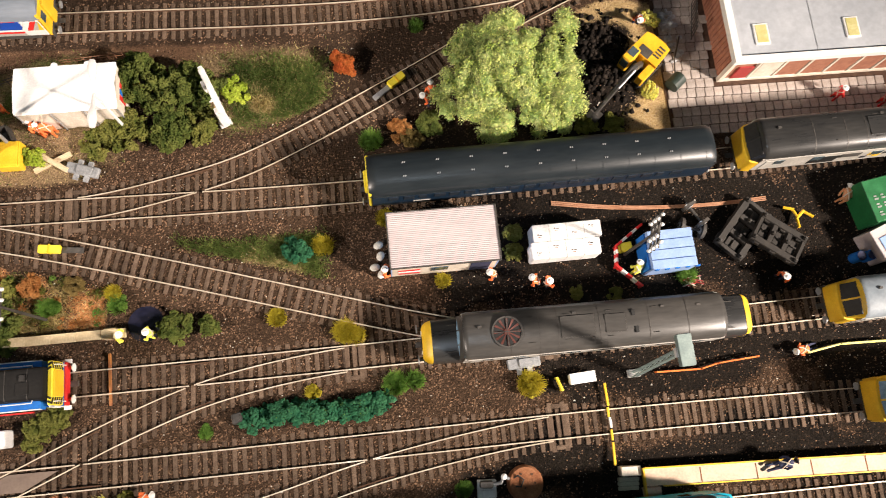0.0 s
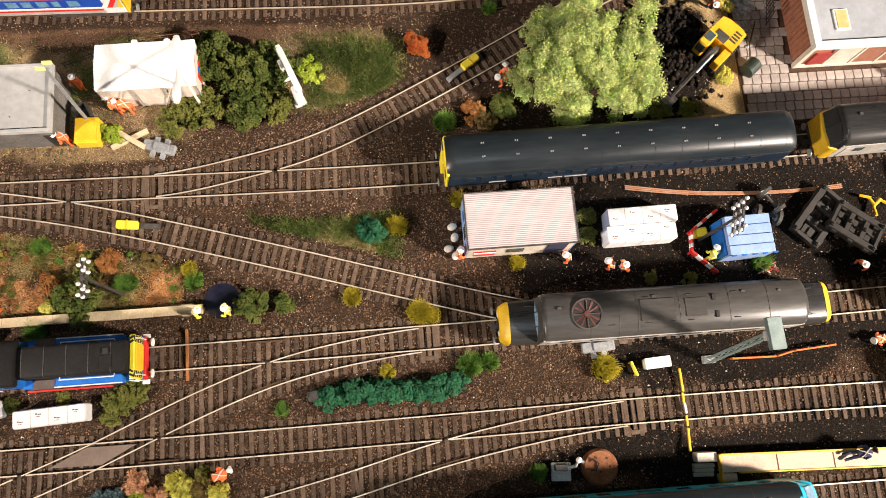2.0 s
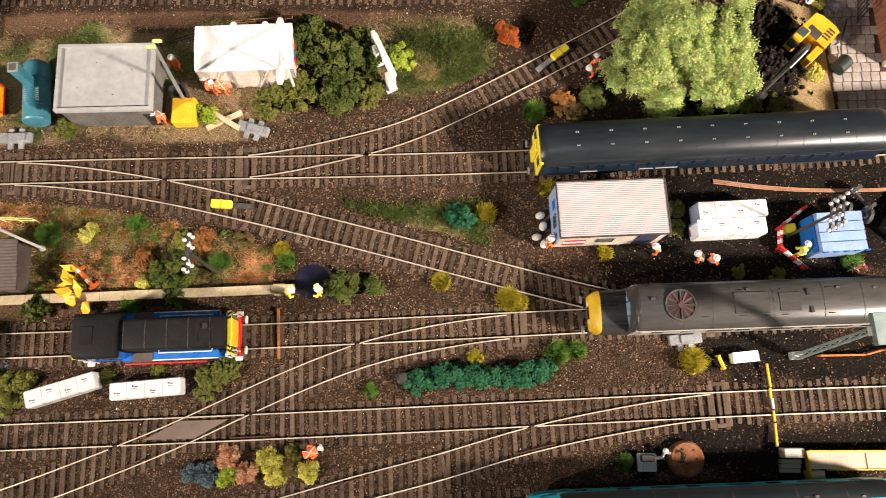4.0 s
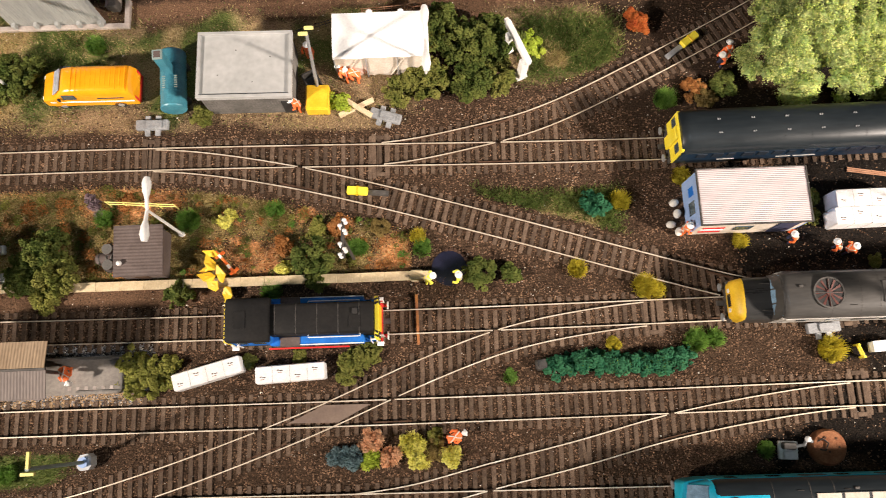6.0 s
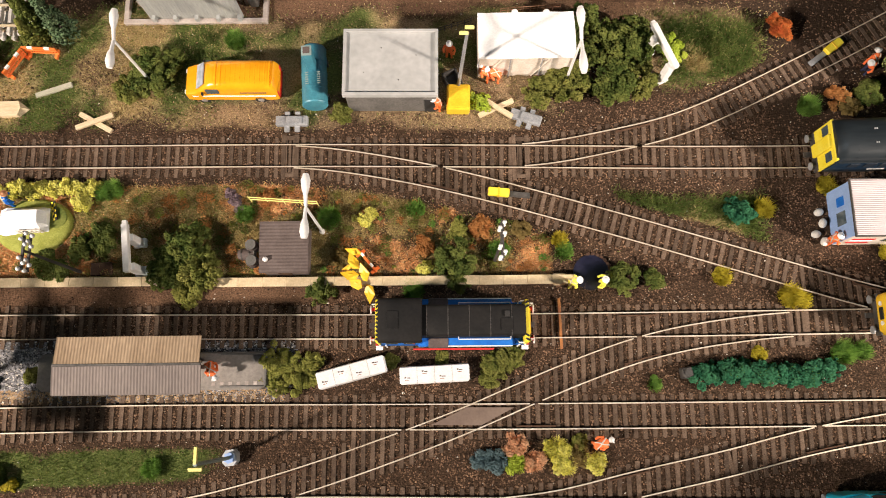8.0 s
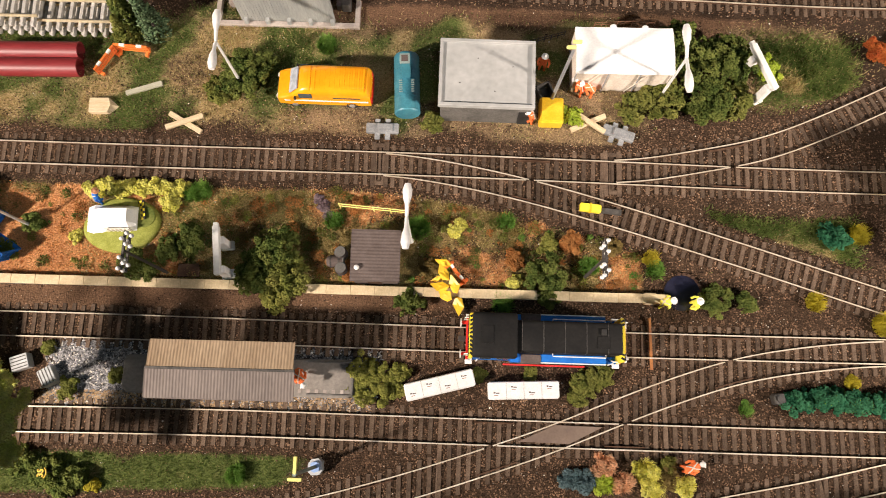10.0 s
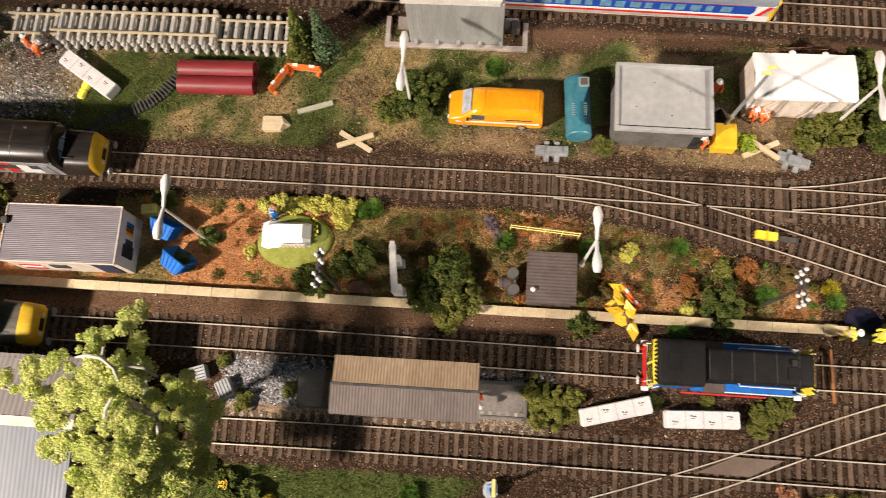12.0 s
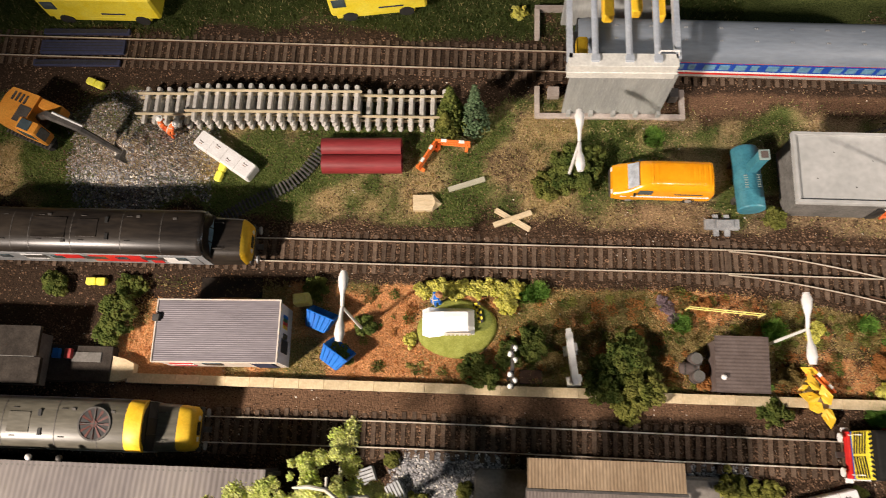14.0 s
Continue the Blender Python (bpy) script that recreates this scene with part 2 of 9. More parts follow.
M_tyre = mat("tyre_rubber", (0.015, 0.015, 0.015), (0.03, 0.028, 0.026), 4, 0.8)
M_fanred = mat("fan_red", (0.085, 0.024, 0.018), (0.125, 0.038, 0.028), 6, 0.6)
M_green = mat("container_green", (0.012, 0.115, 0.036), (0.02, 0.17, 0.055), 12, 0.45, 0, 0.04, 0.2)
M_darkgreen = mat("dark_green_drum", (0.020, 0.034, 0.028), (0.036, 0.052, 0.042), 8, 0.5, 0, 0.04, 0.3)
M_bag = mat("sack_cloth", (0.68, 0.65, 0.58), (0.80, 0.78, 0.72), 6, 0.85, 0, 0.2, 0.2)
M_soil = mat("garden_soil", (0.06, 0.035, 0.025), (0.10, 0.06, 0.04), 5, 0.95, 0, 0.4, 0.5)
M_pond = mat("dark_pit", (0.004, 0.005, 0.016), (0.012, 0.012, 0.03), 10, 0.35)
M_slat = mat("grey_slat", (0.045, 0.045, 0.042), (0.085, 0.082, 0.075), 5, 0.8, 0, 0.1, 0.4)
# tarmac made extra dark: the shade over the west platform end is in it
M_shadetarmac = mat("shaded_tarmac", (0.030, 0.025, 0.021), (0.058, 0.049, 0.041), 9, 0.9, 0, 0.15, 0.4)
M_rubble = mat("rubble_grey", (0.300, 0.315, 0.330), (0.510, 0.525, 0.540), 5, 0.85, 0, 0.2, 0.4)
M_lawn = mat("lawn_flock", (0.24, 0.26, 0.05), (0.34, 0.36, 0.09), 5, 0.95, 0, 0.5, 0.5)
M_glass = glass("dark_glazing")
M_screen = mat("sooty_windscreen", (0.010, 0.012, 0.014), (0.018, 0.020, 0.022), 20, 0.55)
M_bluegl = glass("bluish_glazing", (0.16, 0.26, 0.36))
M_skylight = mat("yellowed_glazing", (0.55, 0.50, 0.20), (0.65, 0.60, 0.30), 8, 0.25, 0, 0, 0.15)
M_skin = mat("bare_resin", (0.62, 0.27, 0.12), (0.70, 0.34, 0.17), 4, 0.6)
M_navy = mat("navy_cloth", (0.02, 0.025, 0.06), (0.035, 0.04, 0.09), 3, 0.8)


def foliage(name, c1, c2, size=13, thinness=0.4, island=0.14):
    m = mat(name, c1, c2, size, 0.9, 0, 0.0, 0.3, island=island)
    nt = m.node_tree
    bsdf = nt.nodes["Principled BSDF"]
    thin = nt.nodes.new("ShaderNodeBsdfTranslucent")
    nt.links.new(bsdf.inputs["Base Color"].links[0].from_socket, thin.inputs["Color"])
    both = nt.nodes.new("ShaderNodeMixShader")
    both.inputs[0].default_value = thinness
    nt.links.new(bsdf.outputs[0], both.inputs[1])
    nt.links.new(thin.outputs[0], both.inputs[2])
    nt.links.new(both.outputs[0], nt.nodes["Material Output"].inputs["Surface"])
    return m


M_grass = foliage("green_grass", (0.088, 0.140, 0.032), (0.230, 0.280, 0.080), 16)
M_lawnblade = foliage("dark_lawn_grass", (0.050, 0.078, 0.018), (0.120, 0.150, 0.045), 16)
M_straw = foliage("straw_grass", (0.390, 0.315, 0.135), (0.640, 0.530, 0.260), 16)
F_dark = foliage("dark_foliage", (0.085, 0.130, 0.028), (0.250, 0.280, 0.072))
F_olive = foliage("olive_foliage", (0.150, 0.178, 0.036), (0.340, 0.330, 0.090))
F_moss = foliage("moss_foliage", (0.229, 0.246, 0.053), (0.422, 0.405, 0.106))
F_teal = foliage("blue_green_foliage", (0.026, 0.150, 0.076), (0.090, 0.285, 0.140))
F_fresh = foliage("fresh_foliage", (0.115, 0.250, 0.042), (0.260, 0.420, 0.085))
F_lime = foliage("lime_foliage", (0.384, 0.528, 0.048), (0.640, 0.720, 0.112))
F_yellow = foliage("yellow_bloom", (0.74, 0.70, 0.12), (0.88, 0.84, 0.28))
F_gold = foliage("gold_foliage", (0.46, 0.39, 0.03), (0.64, 0.55, 0.07))
F_rust = foliage("rust_foliage", (0.43, 0.17, 0.05), (0.60, 0.31, 0.11))
F_redleaf = foliage("red_foliage", (0.50, 0.10, 0.03), (0.60, 0.20, 0.05))
F_heather = foliage("heather_bloom", (0.22, 0.15, 0.17), (0.40, 0.31, 0.34))
F_blueleaf = foliage("blue_grey_foliage", (0.128, 0.208, 0.224), (0.240, 0.336, 0.352))
F_tree = foliage("pale_green_foliage", (0.37, 0.53, 0.18), (0.80, 0.88, 0.43), 9, 0.52, 0.25)
F_treelime = foliage("yellow_green_foliage", (0.74, 0.82, 0.28), (0.98, 0.97, 0.54), 9, 0.62, 0.2)
F_peach = foliage("peach_bloom", (0.70, 0.36, 0.19), (0.88, 0.60, 0.38))
F_brown = foliage("brown_foliage", (0.208, 0.152, 0.048), (0.352, 0.256, 0.096))

# ---- shaping helpers: all shapes are given in millimetres ----


class Shape:
    """Vertices and faces in millimetres, with a material index a face."""

    def __init__(self):
        self.v, self.f, self.mi, self.slot = [], [], [], 0

    def add(self, verts, faces):
        base = len(self.v)
        self.v += [tuple(p) for p in verts]
        self.f += [tuple(base + i for i in face) for face in faces]
        self.mi += [self.slot] * len(faces)
        return self

    def box(self, x0, y0, z0, x1, y1, z1, bevel=0.0, rz=0.0, at=None):
        b = min(bevel, (x1 - x0) / 2.1, (y1 - y0) / 2.1, (z1 - z0) / 2.1)
        if b <= 0:
            pts = [(x, y, z) for z in (z0, z1) for x, y in ((x0, y0), (x1, y0), (x1, y1), (x0, y1))]
            faces = [(3, 2, 1, 0), (4, 5, 6, 7), (0, 1, 5, 4), (1, 2, 6, 5), (2, 3, 7, 6), (3, 0, 4, 7)]
        else:
            def ring(z, e):
                return [(x0 + b, y0 + e, z), (x1 - b, y0 + e, z), (x1 - e, y0 + b, z), (x1 - e, y1 - b, z),
                        (x1 - b, y1 - e, z), (x0 + b, y1 - e, z), (x0 + e, y1 - b, z), (x0 + e, y0 + b, z)]
            pts = ring(z0, b * 0.6) + ring(z0 + b, 0) + ring(z1 - b, 0) + ring(z1, b * 0.6)
            faces = [tuple(range(7, -1, -1)), tuple(range(24, 32))]
            for k in range(3):
                faces += [(8 * k + i, 8 * k + (i + 1) % 8, 8 * k + 8 + (i + 1) % 8, 8 * k + 8 + i) for i in range(8)]
        if rz:
            cx, cy = at or ((x0 + x1) / 2, (y0 + y1) / 2)
            c, s = math.cos(radians(rz)), math.sin(radians(rz))
            pts = [(cx + c * (x - cx) - s * (y - cy), cy + s * (x - cx) + c * (y - cy), z) for x, y, z in pts]
        return self.add(pts, faces)

    def loft(self, rings, caps=True, closed=True):
        n = len(rings[0])
        pts = [p for ring in rings for p in ring]
        span = n if closed else n - 1
        faces = [(n * k + i, n * k + (i + 1) % n, n * (k + 1) + (i + 1) % n, n * (k + 1) + i) for k in range(len(rings) - 1) for i in range(span)]
        if caps:
            faces += [tuple(range(n - 1, -1, -1)), tuple(range(n * (len(rings) - 1), n * len(rings)))]
        return self.add(pts, faces)

    def tube(self, path, r, sides=8, caps=True):
        path = [Vector(p) for p in path]
        radii = r if isinstance(r, (list, tuple)) else [r] * len(path)
        rings = []
        for i, p in enumerate(path):
            along = (path[min(i + 1, len(path) - 1)] - path[max(i - 1, 0)]).normalized()
            side = along.cross(Vector((0, 0, 1)))
            side = side.normalized() if side.length > 0.02 else Vector((1, 0, 0))
            up = side.cross(along).normalized()
            rings.append([p + radii[i] * (math.cos(a) * side + math.sin(a) * up) for a in (2 * math.pi * k / sides for k in range(sides))])
        return self.loft(rings, caps)

    def cyl(self, x, y, z0, z1, r, sides=16, r1=None):
        return self.tube([(x, y, z0), (x, y, z1)], [r, r if r1 is None else r1], sides)

    def ball(self, x, y, z, rx, ry=None, rz=None, rings=6, sides=10):
        ry, rz = ry or rx, rz or rx
        out = [[(x + rx * math.sin(u) * math.cos(w), y + ry * math.sin(u) * math.sin(w), z - rz * math.cos(u))
                for w in (2 * math.pi * k / sides for k in range(sides))] for u in (math.pi * (0.04 + 0.92 * j / rings) for j in range(rings + 1))]
        return self.loft(out)

    def prism(self, outline, z0, z1):
        return self.loft([[(x, y, z0) for x, y in outline], [(x, y, z1) for x, y in outline]])

    def sweep(self, outline, x0, x1):
        """An outline in y and z drawn out along x."""
        return self.loft([[(x0, y, z) for y, z in outline], [(x1, y, z) for y, z in outline]])

    def turn(self, m):
        self.v = [tuple(m @ Vector(p)) for p in self.v]
        return self


def mesh_of(name, shape, mats, smooth=False):
    me = bpy.data.meshes.new(name)
    me.from_pydata([(x / 1000, y / 1000, z / 1000) for x, y, z in shape.v], [], shape.f)
    mats = mats if isinstance(mats, (list, tuple)) else [mats]
    for m in mats:
        me.materials.append(m)
    if len(mats) > 1:
        me.polygons.foreach_set("material_index", shape.mi)
    bm = bmesh.new()
    bm.from_mesh(me)
    bmesh.ops.recalc_face_normals(bm, faces=bm.faces)
    bm.to_mesh(me)
    bm.free()
    if smooth:
        me.shade_smooth()
        me.set_sharp_from_angle(angle=radians(38))
    return me


def part(name, shape, mats, parent=None, label="", smooth=False, at=None):
    ob = new(name, mesh_of(name, shape, mats, smooth))
    if parent is not None:
        ob.parent = parent
    if at is not None:
        ob.matrix_basis = at
    return tagged(ob, label) if label else ob


def place(x, y, z=0.0, rz=0.0, rx=0.0, ry=0.0):
    return pose(x / 1000, y / 1000, z / 1000, rx, ry, rz)


def thing(name, label, category, x=0.0, y=0.0, z=0.0, rz=0.0, group="", kind="", rx=0.0, ry=0.0):
    ob = new(name)
    ob.empty_display_size = 0.005
    ob.matrix_basis = place(x, y, z, rz, rx, ry)
    return tagged(ob, label, category, group, kind)


def single(name, shape, mats, label, category, x=0.0, y=0.0, z=0.0, rz=0.0, group="", kind="", smooth=False, rx=0.0, ry=0.0):
    ob = part(name, shape, mats, None, "", smooth, place(x, y, z, rz, rx, ry))
    return tagged(ob, label, category, group, kind)


def spline(points, step=2.0):
    """A smooth line y(x) through a few points, as an array of x, y."""
    p = np.array(points, float)
    x, y = p.T
    h = np.diff(x)
    n = len(x)
    a, b = np.zeros((n, n)), np.zeros(n)
    a[0, 0] = a[-1, -1] = 1
    for i in range(1, n - 1):
        a[i, i - 1 : i + 2] = h[i - 1], 2 * (h[i - 1] + h[i]), h[i]
        b[i] = 3 * ((y[i + 1] - y[i]) / h[i] - (y[i] - y[i - 1]) / h[i - 1])
    c = np.linalg.solve(a, b)
    xs = np.arange(x[0], x[-1] + step / 2, step)
    k = np.clip(np.searchsorted(x, xs) - 1, 0, n - 2)
    t = xs - x[k]
    ys = y[k] + t * ((y[k + 1] - y[k]) / h[k] - h[k] * (2 * c[k] + c[k + 1]) / 3) + t**2 * c[k] + t**3 * (c[k + 1] - c[k]) / (3 * h[k])
    return np.stack([xs, ys], 1)


def normals(line):
    d = np.gradient(line, axis=0)
    d /= np.linalg.norm(d, axis=1)[:, None]
    return np.stack([-d[:, 1], d[:, 0]], 1), d


# ---- the plan: centre lines of the tracks ----
GAUGE, RAIL_TOP = 17.7, 4.0
LINES = {
    "M": spline([(-1190, 199), (-754, 198.3), (-542, 197), (-436, 196.7), (-329, 195.5), (-223, 193.6), (-117, 191.6), (-11, 191), (250, 194), (640, 202)]),
    "L": spline([(-1190, 64), (-779, 66.3), (-645, 66.9), (-511, 65.8), (-376, 64.3), (-242, 63.4), (-108, 63.3), (26, 63.8), (161, 64.5), (640, 72)]),
    "K": spline([(-1190, -2), (-670, -0.5), (-526, 0.7), (-382, -0.3), (-238, -1.4), (-94, -1.9), (50, -1.9), (194, -2.9), (338, -6), (640, -12)]),
    "X": spline([(-640, -71), (-540, -69), (-470, -62), (-420, -50), (-373, -36), (-327, -20.6), (-280, -3.5), (-234, 15.5), (-187, 33.7), (-141, 48), (-94, 56.6), (-48, 61.5), (-10, 63.3)]),
    "Y": spline([(-260, -66), (-215, -61), (-167, -50.4), (-126, -42), (-84, -33), (-43, -23.2), (-2, -15.4), (39, -9.5), (80, -5), (122, -2.4)]),
    "Z": spline([(-1190, -76), (-640, -71), (-408, -63.5), (-300, -65), (-193, -67), (-32, -69.8), (640, -80)]),
    "U": spline([(-250, 194), (-215, 196.5), (-164, 205.5), (-118, 216.5), (-71, 235), (-24, 257.5), (23, 281), (69, 305), (116, 330), (163, 352), (300, 412)]),
    "D": spline([(-440, 196.7), (-395, 194.5), (-343, 187), (-288, 175), (-233, 160), (-178, 143.7), (-123, 126.8), (-68, 109.4), (-13, 92.3), (42, 76.8), (90, 68), (130, 64.6)]),
    "N": spline([(-1190, 374), (-969, 368.2), (-699, 361.6), (-429, 355.2), (-160, 349.1), (-25, 346.4), (60, 350), (180, 366), (300, 392)]),
}


def near_line(px, py, key):
    line = LINES[key]
    return np.abs(np.interp(px, line[:, 0], line[:, 1], left=1e4, right=1e4) - py)


# ---- ground ----
X0, X1, Y0, Y1, STEP = -1180.0, 640.0, -240.0, 520.0, 4.0


def soft(px, py, x0, y0, x1, y1, edge=14.0):
    """How far a place lies inside a rectangle with a soft edge."""
    d = np.minimum(np.minimum(px - x0, x1 - px), np.minimum(py - y0, y1 - py))
    return np.clip(d / edge + 0.5, 0, 1)


def patchy(px, py, scale, seed):
    """Smooth random values from 0 to 1 over the plan."""
    rng = np.random.default_rng(seed)
    total, weight = 0, 0
    for octave in range(3):
        s = scale / 2**octave
        table = rng.random((64, 64))
        gx, gy = (px - X0) / s, (py - Y0) / s
        ix, iy = np.floor(gx).astype(int), np.floor(gy).astype(int)
        fx, fy = gx - ix, gy - iy
        fx, fy = fx * fx * (3 - 2 * fx), fy * fy * (3 - 2 * fy)
        v = (table[ix % 64, iy % 64] * (1 - fx) + table[(ix + 1) % 64, iy % 64] * fx) * (1 - fy) + (
            table[ix % 64, (iy + 1) % 64] * (1 - fx) + table[(ix + 1) % 64, (iy + 1) % 64] * fx) * fy
        total, weight = total + v / 2**octave, weight + 1 / 2**octave
    return total / weight


def parch(px, py):
    """How dry the turf is; the two small banks in the east stay green."""
    return patchy(px, py, 34, 41) - 0.07 * soft(px, py, -1010, 215, -570, 330, 20) - 0.10 * soft(px, py, -490, 240, -200, 330, 20) - 0.16 * soft(px, py, -150, 200, 0, 330, 20) - 0.34 * soft(px, py, -720, -70, -440, -5, 20) - 0.3 * soft(px, py, -180, 110, -20, 170, 20)


def near_tracks(px, py):
    return np.min([near_line(px, py, k) for k in LINES], axis=0)


def zones(px, py):
    """Shares of each ground cover at places of the plan."""
    wob = (patchy(px, py, 46, 3) - 0.5) * 64
    wob2 = (patchy(px, py, 46, 4) - 0.5) * 64
    qx, qy = px + wob, py + wob2
    clear = np.clip((near_tracks(px, py) - 19) / 6, 0, 1)
    p1, p2, p3 = patchy(px, py, 27, 5), patchy(px, py, 30, 6), patchy(px, py, 70, 7)
    bed = soft(px, py + wob * 0.08, -860, 100, -214, 176, 6) * clear
    solid = np.maximum(soft(qx, qy, -706, 96, -636, 180, 20), soft(qx, qy, -842, 100, -772, 172, 16))
    rust = bed * np.clip(np.maximum(solid * 1.1, (p1 - np.where(px > -420, 0.47, np.where(px > -520, 0.38, 0.36))) * 3.2), 0, 1)
    dry = bed * np.clip((0.68 - p1) * 3.2, 0, 1) * (1 - solid)
    grass = 0 * bed
    north = soft(qx, qy, -1000, 222, -560, 322, 22) * clear
    grass = np.maximum(grass, north * np.clip(1.25 - p2 * 0.9, 0, 1))
    grass = np.maximum(grass, soft(qx, qy, -560, 232, -480, 320, 30) * clear * 0.9)
    grass = np.maximum(grass, soft(qx, qy, -490, 244, -210, 316, 22) * clear * np.clip((0.62 - p3) * 4, 0, 0.9))
    grass = np.maximum(grass, soft(px + wob * 0.4, py + wob2 * 0.3, -112, 256, -34, 308, 24) * clear)
    grass = np.maximum(grass, soft(px + wob * 0.3, py + wob2 * 0.3, -158, 121, -52, 162, 13) * clear)
    grass = np.maximum(grass, soft(qx, qy, -700, -58, -455, -14, 14) * clear)
    lawn = soft(qx, qy, -1180, 386, 60, 520, 20)
    dark_soil = soft(px + wob * 0.5, py + wob2 * 0.2, -1180, 326, -60, 392, 10) * 0.9
    dark_soil = np.maximum(dark_soil, soft(qx, qy, -1180, 126, -845, 215, 24))
    # dark soil behind the hut, deepened in colour for the hut's shadow
    dark_soil = np.maximum(dark_soil, 0.9 * soft(qx, qy, -900, 159, -722, 190, 10))
    dark_soil = np.maximum(dark_soil, 0.85 * soft(qx, qy, -34, 202, 150, 345, 26))
    tan = soft(qx, qy, -500, 212, -215, 335, 16) * clear * np.clip(0.35 + p3 * 0.9, 0, 1) * (1 - grass * 0.7)
    tan = np.maximum(tan, soft(px + wob * 0.4, py + wob2 * 0.3, -140, 250, -18, 320, 20) * clear)
    tan = np.maximum(tan, soft(qx, qy, -560, 288, -420, 330, 16) * clear)
    earth = soft(px, py + wob * 0.15, -850, 82, -350, 97, 6)
    earth = np.maximum(earth, soft(qx, qy, -500, 296, -100, 345, 18) * clear)
    earth = np.maximum(earth, soft(px + wob * 0.6, py + wob2 * 0.3, -880, 213, -560, 224, 10) * clear * 0.8)
    tan = tan * (1 - 0.75 * soft(qx, qy, -430, 300, -160, 345, 14))
    sand = soft(qx, qy, 196, 222, 258, 345, 18) * clear
    sand = np.maximum(sand, soft(qx, qy, 150, 306, 258, 345, 18) * clear)
    sand = np.maximum(sand, soft(qx, qy, 24, 232, 70, 262, 14) * clear)
    gravel = soft(px + wob * 0.4, py + wob2 * 0.1, -650, 8, -404, 58, 10) * np.clip((near_tracks(px, py) - 9) / 5, 0, 1)
    gravel = np.maximum(gravel, soft(qx, qy, -908, 238, -812, 316, 18) * clear)
    coal = soft(qx, qy, 4, 84, 620, 180, 18) * np.clip((qx - 0.8 * (120 - qy) - 6) / 30, 0, 1)
    coal = np.maximum(coal, soft(qx, qy, 118, 12, 620, 60, 16))
    coal = np.maximum(coal, soft(qx, qy, 40, -62, 620, -16, 16))
    coal = np.maximum(coal, soft(qx, qy, 130, 222, 204, 312, 18))
    coal = np.maximum(coal, soft(qx, qy, 330, -240, 620, 210, 60))
    coal = np.maximum(coal, 0.6 * soft(qx, qy, -1180, 30, -860, 100, 20))
    return {"grass": grass, "dry": dry, "rust": rust * (1 - 0.9 * soft(qx, qy, -900, 157, -722, 215, 10)), "tan": tan, "sand": sand, "gravel": gravel, "coal": coal, "lawn": lawn, "dark_soil": dark_soil * (1 - np.clip(gravel + grass + lawn, 0, 1)), "earth": earth * (1 - np.clip(tan + grass + gravel, 0, 1))}


def lie(px, py):
    """Height of the ground in mm."""
    px, py = np.asarray(px, float), np.asarray(py, float)
    rough = (patchy(px, py, 60, 11) - 0.5) * 3.0 + (patchy(px, py, 9, 12) - 0.5) * 1.3
    flat = np.clip((near_tracks(px, py) - 14) / 12, 0, 1)
    z = rough * (0.25 + 0.75 * flat) + 0.75 * np.clip((26 - near_tracks(px, py)) / 8, 0, 1)
    heap = 1 - np.hypot((px + 862) / 46, (py - 276) / 38)
    z = z + np.clip(heap, 0, 1) ** 0.8 * 20 * (0.75 + 0.5 * patchy(px, py, 11, 16))
    heap = 1 - np.hypot((px - 178) / 42, (py - 285) / 50)
    z = z + np.clip(heap, 0, 1) * 16 * (0.6 + 0.8 * patchy(px, py, 14, 15))
    built = soft(px, py, 240, 212, 640, 400, 2) + soft(px, py, -372, 228, -294, 290, 2) + soft(px, py, -590, 16, -420, 52, 2)
    return z * (1 - np.clip(built, 0, 1))


